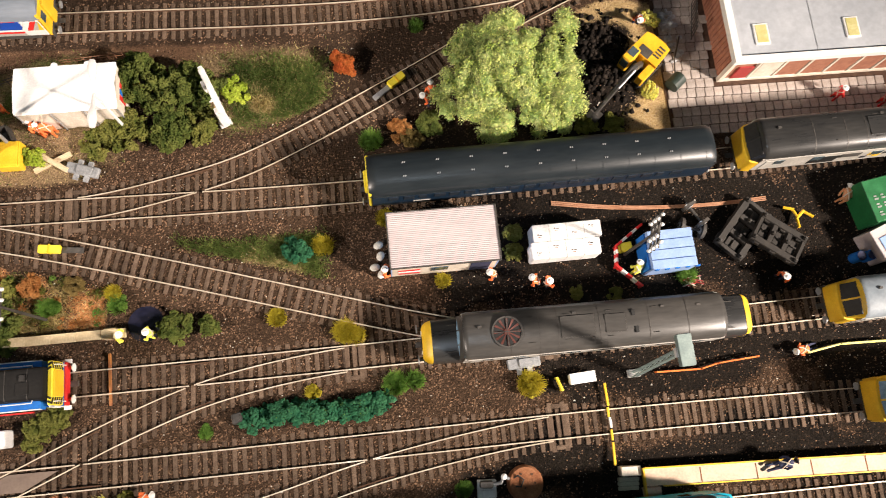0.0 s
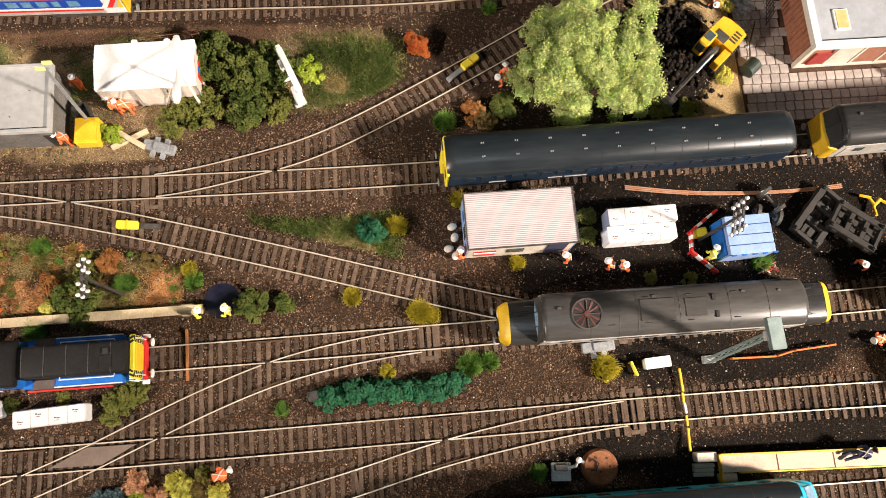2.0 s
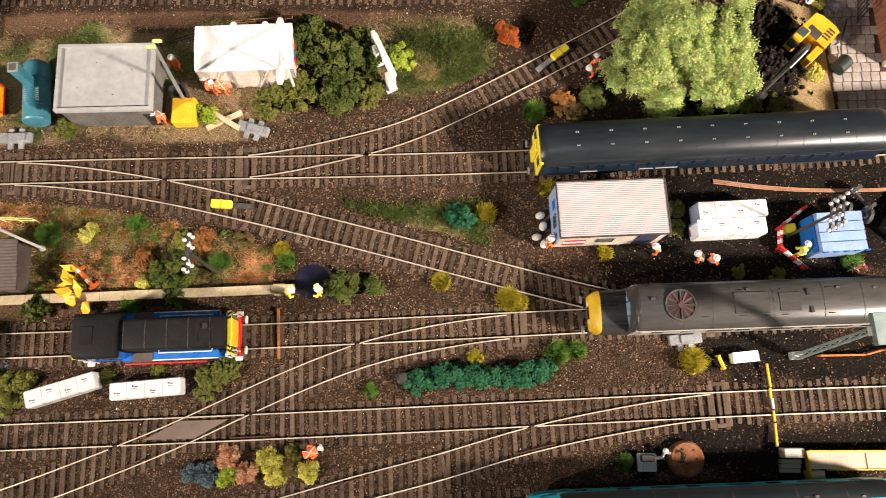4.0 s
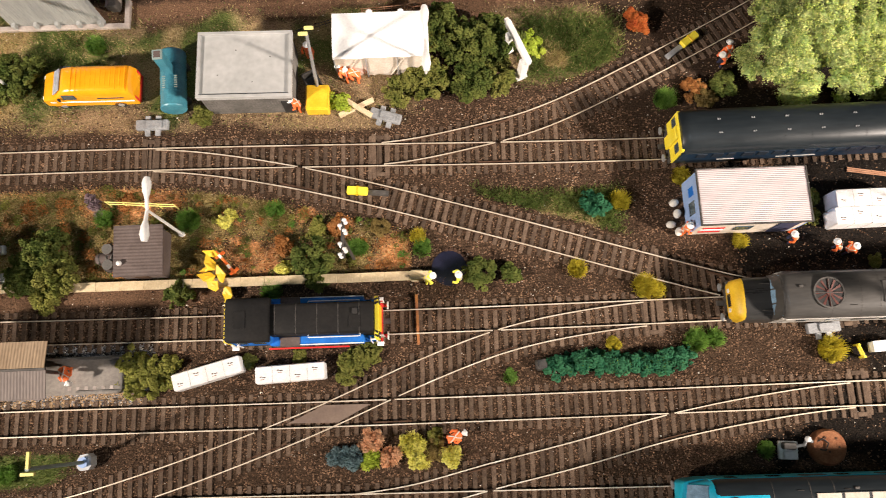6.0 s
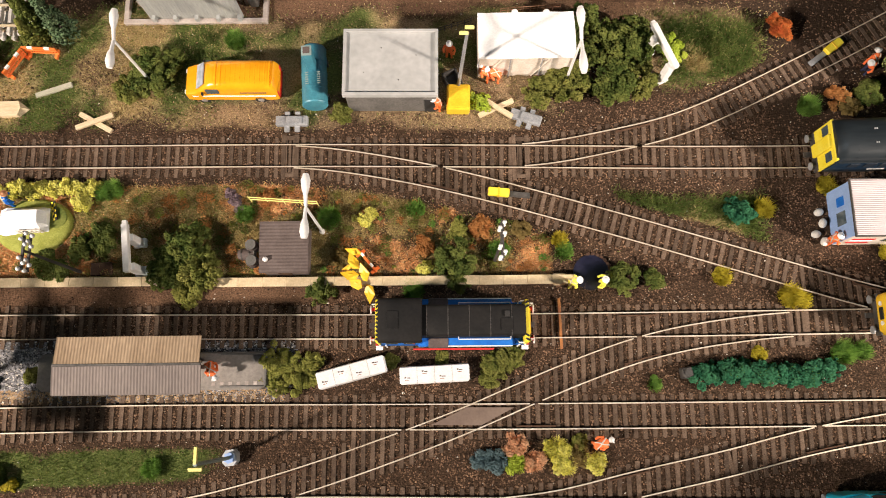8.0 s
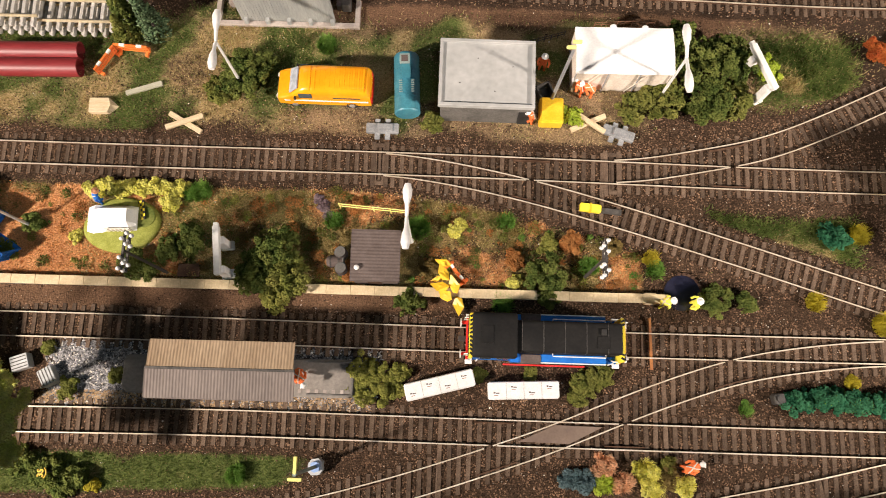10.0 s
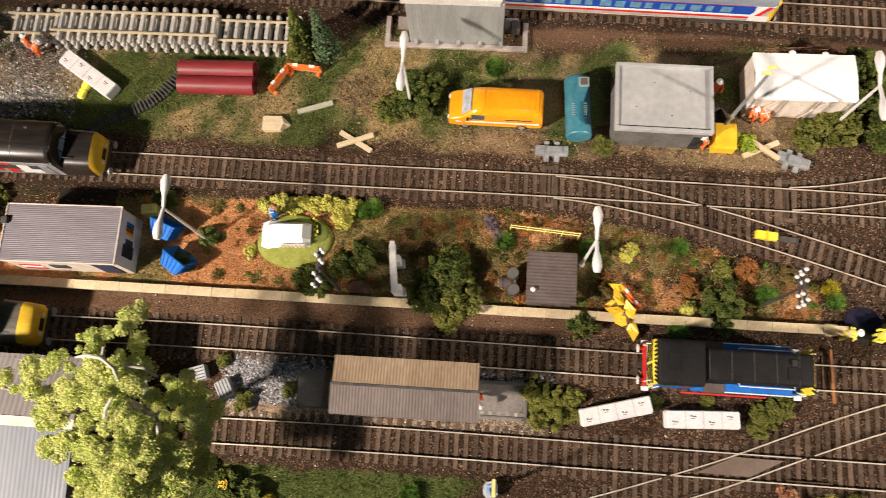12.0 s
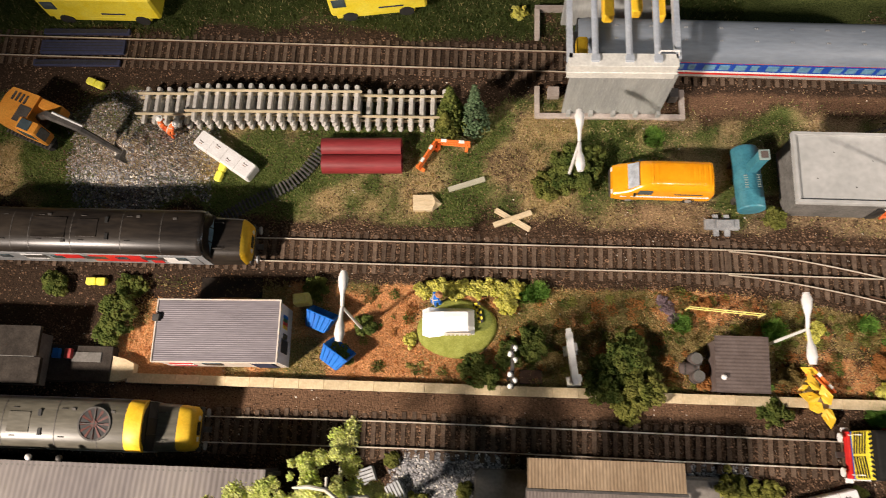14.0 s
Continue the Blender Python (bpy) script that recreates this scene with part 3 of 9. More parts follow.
def ground():
    xs, ys = np.arange(X0, X1 + 1, STEP), np.arange(Y0, Y1 + 1, STEP)
    gx, gy = (a.ravel() for a in np.meshgrid(xs, ys))
    gz = lie(gx, gy)
    nx, ny = len(xs), len(ys)
    i = (np.arange(ny - 1)[:, None] * nx + np.arange(nx - 1)).ravel()
    me = bpy.data.meshes.new("ground")
    me.from_pydata((np.stack([gx, gy, gz], 1) / 1000).tolist(), [], np.stack([i, i + 1, i + nx + 1, i + nx], 1).tolist())
    me.shade_smooth()
    m = bpy.data.materials.new("scenic_ground")
    m.use_nodes = True
    nt = m.node_tree
    link = nt.links.new
    bsdf = nt.nodes["Principled BSDF"]
    bsdf.inputs["Roughness"].default_value = 0.95
    bsdf.inputs["Specular IOR Level"].default_value = 0.12
    tex = nt.nodes.new("ShaderNodeTexCoord")

    def noise_at(size, detail=4):
        n = nt.nodes.new("ShaderNodeTexNoise")
        n.inputs["Scale"].default_value, n.inputs["Detail"].default_value = 1000 / size, detail
        n.inputs["Roughness"].default_value = 0.7
        link(tex.outputs["Object"], n.inputs["Vector"])
        return n.outputs["Fac"]

    fine, mid, wide = noise_at(1.1, 3), noise_at(5), noise_at(70)

    def two(c1, c2, fac, lo=0.38, hi=0.62):
        r = nt.nodes.new("ShaderNodeValToRGB")
        r.color_ramp.elements[0].position, r.color_ramp.elements[1].position = lo, hi
        r.color_ramp.elements[0].color, r.color_ramp.elements[1].color = (*c1, 1), (*c2, 1)
        link(fac, r.inputs[0])
        return r.outputs[0]

    covers = {
        "tan": ((0.14, 0.098, 0.053), (0.35, 0.248, 0.142)), "rust": ((0.44, 0.20, 0.085), (0.78, 0.43, 0.20)), "grass": ((0.060, 0.086, 0.022), (0.16, 0.185, 0.056)),
        "sand": ((0.34, 0.22, 0.09), (0.56, 0.42, 0.22)), "gravel": ((0.02, 0.018, 0.016), (0.10, 0.09, 0.08)), "dry": ((0.155, 0.112, 0.042), (0.37, 0.275, 0.110)), "lawn": ((0.028, 0.042, 0.010), (0.085, 0.100, 0.030)), "dark_soil": ((0.026, 0.017, 0.011), (0.068, 0.043, 0.028)), "earth": ((0.100, 0.056, 0.032), (0.210, 0.125, 0.076)), "coal": ((0.005, 0.004, 0.0032), (0.019, 0.014, 0.010)),
    }
    colour = two((0.026, 0.016, 0.010), (0.092, 0.058, 0.036), fine)
    weight = zones(gx, gy)
    for key, (c1, c2) in covers.items():
        att = me.attributes.new(key, "FLOAT", "POINT")
        att.data.foreach_set("value", weight[key].astype(np.float32))
        node = nt.nodes.new("ShaderNodeAttribute")
        node.attribute_name = key
        add = nt.nodes.new("ShaderNodeMath")
        add.operation = "MULTIPLY_ADD"
        add.inputs[1].default_value, add.inputs[2].default_value = 1.1, -0.55
        link(mid, add.inputs[0])
        plus = nt.nodes.new("ShaderNodeMath")
        link(node.outputs["Fac"], plus.inputs[0])
        link(add.outputs[0], plus.inputs[1])
        edge = nt.nodes.new("ShaderNodeMapRange")
        edge.inputs["From Min"].default_value, edge.inputs["From Max"].default_value = 0.25, 0.7
        link(plus.outputs[0], edge.inputs["Value"])
        mix = nt.nodes.new("ShaderNodeMix")
        mix.data_type = "RGBA"
        link(edge.outputs[0], mix.inputs["Factor"])
        link(colour, mix.inputs["A"])
        shade = two(c1, c2, fine)
        if key == "grass":
            dry = nt.nodes.new("ShaderNodeMix")
            dry.data_type = "RGBA"
            dryness = me.attributes.new("parch", "FLOAT", "POINT")
            dryness.data.foreach_set("value", parch(gx, gy).astype(np.float32))
            parched = nt.nodes.new("ShaderNodeAttribute")
            parched.attribute_name = "parch"
            link(two((0, 0, 0), (1, 1, 1), parched.outputs["Fac"], 0.40, 0.62), dry.inputs["Factor"])
            link(shade, dry.inputs["A"])
            link(two((0.31, 0.215, 0.10), (0.62, 0.46, 0.25), fine), dry.inputs["B"])
            shade = dry.outputs["Result"]
        link(shade, mix.inputs["B"])
        colour = mix.outputs["Result"]
    hsv = nt.nodes.new("ShaderNodeHueSaturation")
    val = nt.nodes.new("ShaderNodeMapRange")
    val.inputs["To Min"].default_value, val.inputs["To Max"].default_value = 0.65, 1.35
    link(wide, val.inputs["Value"])
    link(val.outputs[0], hsv.inputs["Value"])
    link(colour, hsv.inputs["Color"])
    link(hsv.outputs[0], bsdf.inputs["Base Color"])
    bn = nt.nodes.new("ShaderNodeBump")
    bn.inputs["Strength"].default_value, bn.inputs["Distance"].default_value = 1.0, 0.0012
    link(fine, bn.inputs["Height"])
    link(bn.outputs[0], bsdf.inputs["Normal"])
    me.materials.append(m)
    return tagged(new("ground", me), "brown ballasted model railway ground with grass and coal patches", "ground", kind="structure")


ground()
# the board under the scenery, the floor and the walls of the room
single("baseboard", Shape().box(X0, Y0, -60, X1, Y1, -8, 2), M_wood, "wooden board that carries the model railway", "baseboard", kind="structure")
M_roomwall = mat("room_wall", (0.16, 0.14, 0.12), (0.20, 0.18, 0.15), 300, 0.8, 0, 0.3, 0.1)
M_roomfloor = mat("room_floor", (0.16, 0.13, 0.11), (0.22, 0.18, 0.15), 200, 0.6, 0, 0.3, 0.2)
single("floor", Shape().box(-2600, -1300, -760, 1700, 1200, -720), M_roomfloor, "plain dark floor of the room", "floor", kind="structure")
for nm, b in (("wall_north", (-2600, 1200, 1700, 1240)), ("wall_south", (-2600, -1340, 1700, -1300)), ("wall_west", (-2640, -1340, -2600, 1240)), ("wall_east", (1700, -1340, 1740, 1240))):
    single(nm, Shape().box(b[0], b[1], -760, b[2], b[3], 1400), M_roomwall, "plain painted wall of the room", "wall", kind="structure")
single("ceiling", Shape().box(-2640, -1340, 1360, 1740, 1240, 1400), M_roomwall, "plain ceiling of the room", "ceiling", kind="structure")
trestle = thing("trestle", "wooden trestle that carries the layout board", "trestle", -1000, 140, -720, group="trestles")
for dy in (-330, 330):
    part("leg", Shape().box(-25, dy - 25, 0, 25, dy + 25, 600, 3), M_wood, trestle)
part("crossbar", Shape().box(-20, -355, 600, 20, 355, 660, 3), M_wood, trestle)
for tx in (-300, 450):
    copy_thing(trestle, place(tx, 140, -720))


# ---- loose stones, litter and grass: nobody could count them ----
OCT = np.array([(1, 0, 0), (-1, 0, 0), (0, 1, 0), (0, -1, 0), (0, 0, 1), (0, 0, -1)], float)
PYR = OCT[:5]
PYRF = np.array([(0, 2, 4), (2, 1, 4), (1, 3, 4), (3, 0, 4)])
OCTF = np.array([(0, 2, 4), (2, 1, 4), (1, 3, 4), (3, 0, 4), (2, 0, 5), (1, 2, 5), (3, 1, 5), (0, 3, 5)])


def scattered(name, verts, faces, mats, label, category, parent=None):
    """One mesh out of many copies given as an array (count, corner, xyz) in mm."""
    n, k = verts.shape[:2]
    allf = (faces[None] + (np.arange(n) * k)[:, None, None]).reshape(-1, faces.shape[1])
    me = bpy.data.meshes.new(name)
    me.vertices.add(n * k)
    me.vertices.foreach_set("co", (verts.reshape(-1) / 1000).astype(np.float32))
    me.loops.add(allf.size)
    me.loops.foreach_set("vertex_index", allf.reshape(-1).astype(np.int32))
    me.polygons.add(len(allf))
    me.polygons.foreach_set("loop_start", (np.arange(len(allf)) * faces.shape[1]).astype(np.int32))
    me.materials.append(mats)
    me.update(calc_edges=True)
    me.validate()
    ob = new(name, me)
    if parent is not None:
        ob.parent = parent
        return tagged(ob, label)
    return tagged(ob, label, category, kind="stuff")


def stones(name, share, count, size, material, label, seed, box=(-1020, -110, 460, 420), tall=0.9):
    rng = np.random.default_rng(seed)
    px, py = rng.uniform(box[0], box[2], count), rng.uniform(box[1], box[3], count)
    keep = rng.random(count) < share(px, py)
    px, py = px[keep], py[keep]
    n = len(px)
    s = size * rng.uniform(0.45, 1.25, (n, 1, 1)) * rng.uniform(0.6, 1.25, (n, 5, 1))
    a = rng.uniform(0, 6.28, n)
    c, si = np.cos(a)[:, None], np.sin(a)[:, None]
    v = (PYR + np.array([0, 0, -0.25]))[None] * s
    v = np.stack([v[..., 0] * c - v[..., 1] * si, v[..., 0] * si + v[..., 1] * c, v[..., 2] * tall], -1)
    v += np.stack([px, py, lie(px, py) + size * 0.12], 1)[:, None]
    return scattered(name, v, PYRF, material, label, "gravel")


def z_of(key, gain=1.0):
    return lambda px, py: np.clip(zones(px, py)[key] * gain, 0, 1)


def bare(px, py):
    z = zones(px, py)
    paved = soft(px, py, 240, 212, 640, 400, 2)
    return np.clip(1 - 0.88 * z["coal"] - z["grass"] - z["dry"] - z["rust"] - z["tan"] - z["sand"] - z["gravel"] - 0.75 * z["earth"] - z["lawn"] - 0.7 * z["dark_soil"] - paved, 0.0, 1)


stones("ballast", bare, 400000, 0.86, M_stone, "brown granite ballast chips between the tracks", 21, tall=1.35)
stones("coal_chips", z_of("coal"), 60000, 0.95, M_coal, "black coal and cinder chips on the yard ground", 22, (0, -90, 460, 345))
stones("pale_chips", lambda px, py: 0.22 * z_of("coal")(px, py) + 0.35 * bare(px, py), 42000, 0.38, M_pale, "stray pale stone chips on ballast and coal", 23)
stones("grey_gravel", lambda px, py: z_of("gravel")(px, py) * np.where(py < 21, 0.4, 1), 30000, 1.15, M_grey_stone, "grey gravel beside the platform", 24, (-680, 4, -360, 62))
stones("pale_gravel", lambda px, py: z_of("gravel", 0.5)(px, py) * np.where(py < 21, 0.3, 1), 9000, 1.0, M_pale, "pale gravel among the grey", 25, (-680, 4, -360, 62))
stones("heap_gravel", z_of("gravel"), 16000, 1.3, M_grey_stone, "grey gravel on the heap", 28, (-930, 225, -795, 330))
stones("heap_chips", lambda px, py: z_of("gravel")(px, py) * np.clip((py - 252) / 14, 0.15, 1), 30000, 1.25, M_pinkstone, "pinkish chips on the gravel heap", 29, (-930, 225, -795, 330))
stones("heap_pale", z_of("gravel", 0.5), 7000, 1.3, M_pale, "pale stones on the gravel heap", 30, (-930, 225, -795, 330))
stones("tan_gravel", lambda px, py: z_of("gravel")(px, py) * (py < 21), 12000, 1.0, M_tan_stone, "tan gravel in front of the platform", 36, (-680, 4, -360, 24))
stones("leaf_litter", z_of("rust"), 36000, 0.45, M_rust_leaf, "rust-coloured leaf litter on the garden strip", 26, (-880, 92, -180, 185), 0.6)
stones("tan_chips", lambda px, py: np.clip(z_of("tan", 0.7)(px, py) + z_of("sand")(px, py), 0, 1), 34000, 0.62, M_tan_stone, "tan earth chips beside the buildings", 27, (-620, 200, 300, 350))


def blades(name, share, count, height, width, material, label, seed, box=(-1020, -110, 200, 520)):
    rng = np.random.default_rng(seed)
    px, py = rng.uniform(box[0], box[2], count), rng.uniform(box[1], box[3], count)
    keep = rng.random(count) < share(px, py)
    px, py = px[keep], py[keep]
    n = len(px)
    a, lean = rng.uniform(0, 6.28, n), rng.uniform(0.1, 0.9, n)
    h = height * rng.uniform(0.5, 1.3, n)
    base = np.stack([px, py, lie(px, py) - 0.2], 1)
    side = np.stack([-np.sin(a), np.cos(a), 0 * a], 1) * (width * rng.uniform(0.6, 1.3, n))[:, None]
    b = rng.uniform(0, 6.28, n)
    tip = base + np.stack([np.cos(b) * lean * h, np.sin(b) * lean * h, h], 1)
    v = np.stack([base - side, base + side, tip], 1)
    return scattered(name, v, np.array([(0, 1, 2)]), material, label, "grass")


blades("green_grass", lambda px, py: z_of("grass")(px, py) * np.clip((0.60 - parch(px, py)) * 5, 0.05, 1) + z_of("tan")(px, py) * np.clip(1.6 - patchy(px, py, 34, 47) * 2.2, 0, 0.8), 170000, 3.0, 0.36, M_grass, "short green static grass", 31)
blades("straw_grass", lambda px, py: np.clip(1.0 * z_of("grass")(px, py) * np.clip((parch(px, py) - 0.46) * 5, 0.03, 1) + 0.7 * z_of("tan")(px, py), 0, 1), 170000, 3.0, 0.36, M_straw, "dry straw-coloured static grass", 32)
blades("garden_grass", lambda px, py: 0.4 * z_of("rust")(px, py) * (1 - soft(px, py, -706, 96, -636, 180, 20)) * (1 - soft(px, py, -842, 100, -772, 172, 16)), 60000, 3.6, 0.36, M_straw, "dry grass among the rust-coloured litter", 33, (-880, 92, -180, 185))
blades("rust_grass", z_of("rust"), 130000, 1.3, 0.4, M_rust_leaf, "short rust-coloured flock on the garden strip", 34, (-880, 92, -180, 185))
blades("tan_grass", lambda px, py: 0.4 * z_of("grass")(px, py) + 0.5 * z_of("dry")(px, py) + 0.3 * z_of("rust")(px, py), 60000, 1.6, 0.4, M_tan_stone, "tan flock mixed into the turf", 35, (-880, 92, -20, 330))

# thicker turf on the open patches and in the garden
for k, (gb, n_) in enumerate((((-140, 240, -14, 324), 26000), ((-166, 112, -40, 170), 17000), ((-1010, 215, -470, 330), 90000), ((-710, -66, -446, -6), 16000))):
    turf = (lambda px, py: z_of("grass")(px, py) * np.clip((0.60 - parch(px, py)) * 5, 0.08, 1))
    dry = (lambda px, py: z_of("grass")(px, py) * np.clip((parch(px, py) - 0.46) * 5, 0.03, 1))
    blades("thick_turf", turf, n_, 4.4 if k < 2 else 2.2, 0.32, M_grass, "thick green static grass", 51 + k, gb)
    blades("dry_turf", dry, n_, 3.8 if k < 2 else 2.4, 0.32, M_straw, "dry straw-coloured static grass", 61 + k, gb)
blades("lawn_grass", z_of("lawn"), 60000, 3.4, 0.34, M_lawnblade, "dark green lawn behind the upper track", 71, (-1020, 376, -380, 470))
blades("lawn_straw", z_of("lawn", 0.2), 30000, 3.0, 0.34, M_straw, "dry blades in the dark lawn", 72, (-1020, 376, -380, 470))
stones("stray_stones", lambda px, py: 0.5 + 0 * px, 1500, 0.8, M_pale, "stray pale stones between the rails", 73, (-900, -90, 440, 345))
blades("garden_turf", lambda px, py: z_of("dry")(px, py) * np.clip(1.7 - patchy(px, py, 26, 49) * 2.2, 0, 1), 42000, 2.6, 0.32, M_grass, "green blades in the dry garden turf", 74, (-860, 96, -210, 180))
blades("garden_straw", lambda px, py: z_of("dry")(px, py) * np.clip(patchy(px, py, 26, 49) * 2.4 - 0.5, 0.1, 1), 60000, 2.2, 0.32, M_straw, "dry straw-coloured garden turf", 75, (-860, 96, -210, 180))


# ---- rolling stock ----
def arch(half, z0, z1, n=11, power=2.4):
    """A roof outline in y and z from cantrail to cantrail."""
    out = []
    for k in range(n):
        a = math.pi * k / (n - 1)
        c, s = math.cos(a), math.sin(a)
        out.append((half * math.copysign(abs(c) ** (2 / power), c), z0 + (z1 - z0) * s ** (2 / power)))
    return out


def roof_shell(x0, x1, half, z0, z1, ends=(4, 4), droop=3.0, power=2.4):
    """A roof whose ends round off."""
    rings = []
    for x, k in ((x0, 0), (x0 + ends[0] * 0.3, 0.55), (x0 + ends[0], 1), (x1 - ends[1], 1), (x1 - ends[1] * 0.3, 0.55), (x1, 0)):
        prof = arch(half - (1 - k) * 1.0, z0, z1 - (1 - k) * droop, 11, power)
        rings.append([(x, y, z) for y, z in prof])
    return Shape().loft(rings)


def wheelset(owner, x, r=6.6):
    axle = part("wheelset", Shape().tube([(x, -11, RAIL_TOP + r), (x, 11, RAIL_TOP + r)], 1.0, 8), M_gunmetal, owner)
    for y in (-GAUGE / 2, GAUGE / 2):
        part("wheel", Shape().tube([(x, y - 1.3, RAIL_TOP + r), (x, y + 1.3, RAIL_TOP + r)], r, 20), M_gunmetal, axle)


def bogie(owner, x, wheels, material=M_gunmetal):
    b = part("bogie", Shape().box(x - 26, -14.5, 8, x + 26, -12.5, 15, 0.8).box(x - 26, 12.5, 8, x + 26, 14.5, 15, 0.8).box(x - 5, -14, 10, x + 5, 14, 15, 0.5), material, owner)
    for w in wheels:
        wheelset(b, x + w)


def buffers(owner, x, way, material=M_gunmetal, disc=M_greymetal):
    part("buffer_beam", Shape().box(min(x, x + way * 1.6), -15, 10, max(x, x + way * 1.6), 15, 17, 0.4), material, owner)
    for y in (-11, 11):
        stem = part("buffer", Shape().tube([(x + way * 1.5, y, 14), (x + way * 5, y, 14)], 1.3, 10), material, owner)
        part("buffer_head", Shape().tube([(x + way * 5, y, 14), (x + way * 5.9, y, 14)], 3.0, 14), disc, stem)
    part("coupling", Shape().box(min(x, x + way * 7), -2, 8, max(x, x + way * 7), 2, 9.5, 0.4), M_gunmetal, owner)


def fan(owner, x, y, z, r, blade=M_fanred):
    well = part("fan_opening", Shape().cyl(x, y, z - 1.2, z + 0.2, r, 28), M_black, owner, "round cooling fan opening in the roof")
    rim = Shape()
    rim.loft([[(x + q * math.cos(a), y + q * math.sin(a), zz) for a in (2 * math.pi * k / 28 for k in range(28))] for q, zz in ((r - 0.5, z), (r - 0.5, z + 0.8), (r + 0.6, z + 0.8), (r + 0.6, z - 0.6))], caps=False)
    part("fan_rim", rim, M_gunmetal, well)
    for k in range(12):
        a = math.pi * k / 6
        c, s = math.cos(a), math.sin(a)
        wing = Shape().add([(x + c * u - s * w, y + s * u + c * w, z + h) for u, w, h in ((1.2, -0.3, 0.35), (r - 0.8, -0.9, 0.35), (r - 0.8, 0.9, 0.6), (1.2, 0.3, 0.6), (1.2, -0.3, 0.25), (r - 0.8, -0.9, 0.25), (r - 0.8, 0.9, 0.5), (1.2, 0.3, 0.5))],
                           [(0, 1, 2, 3), (7, 6, 5, 4), (0, 4, 5, 1), (1, 5, 6, 2), (2, 6, 7, 3), (3, 7, 4, 0)])
        part("fan_blade", wing, blade, well)
    part("fan_hub", Shape().cyl(x, y, z + 0.2, z + 0.9, 2.2, 14), blade, well)
    part("fan_guard", Shape().box(x - r, y - 0.25, z + 0.7, x + r, y + 0.25, z + 1.0).box(x - 0.25, y - r, z + 0.72, x + 0.25, y + r, z + 1.02), M_gunmetal, well)


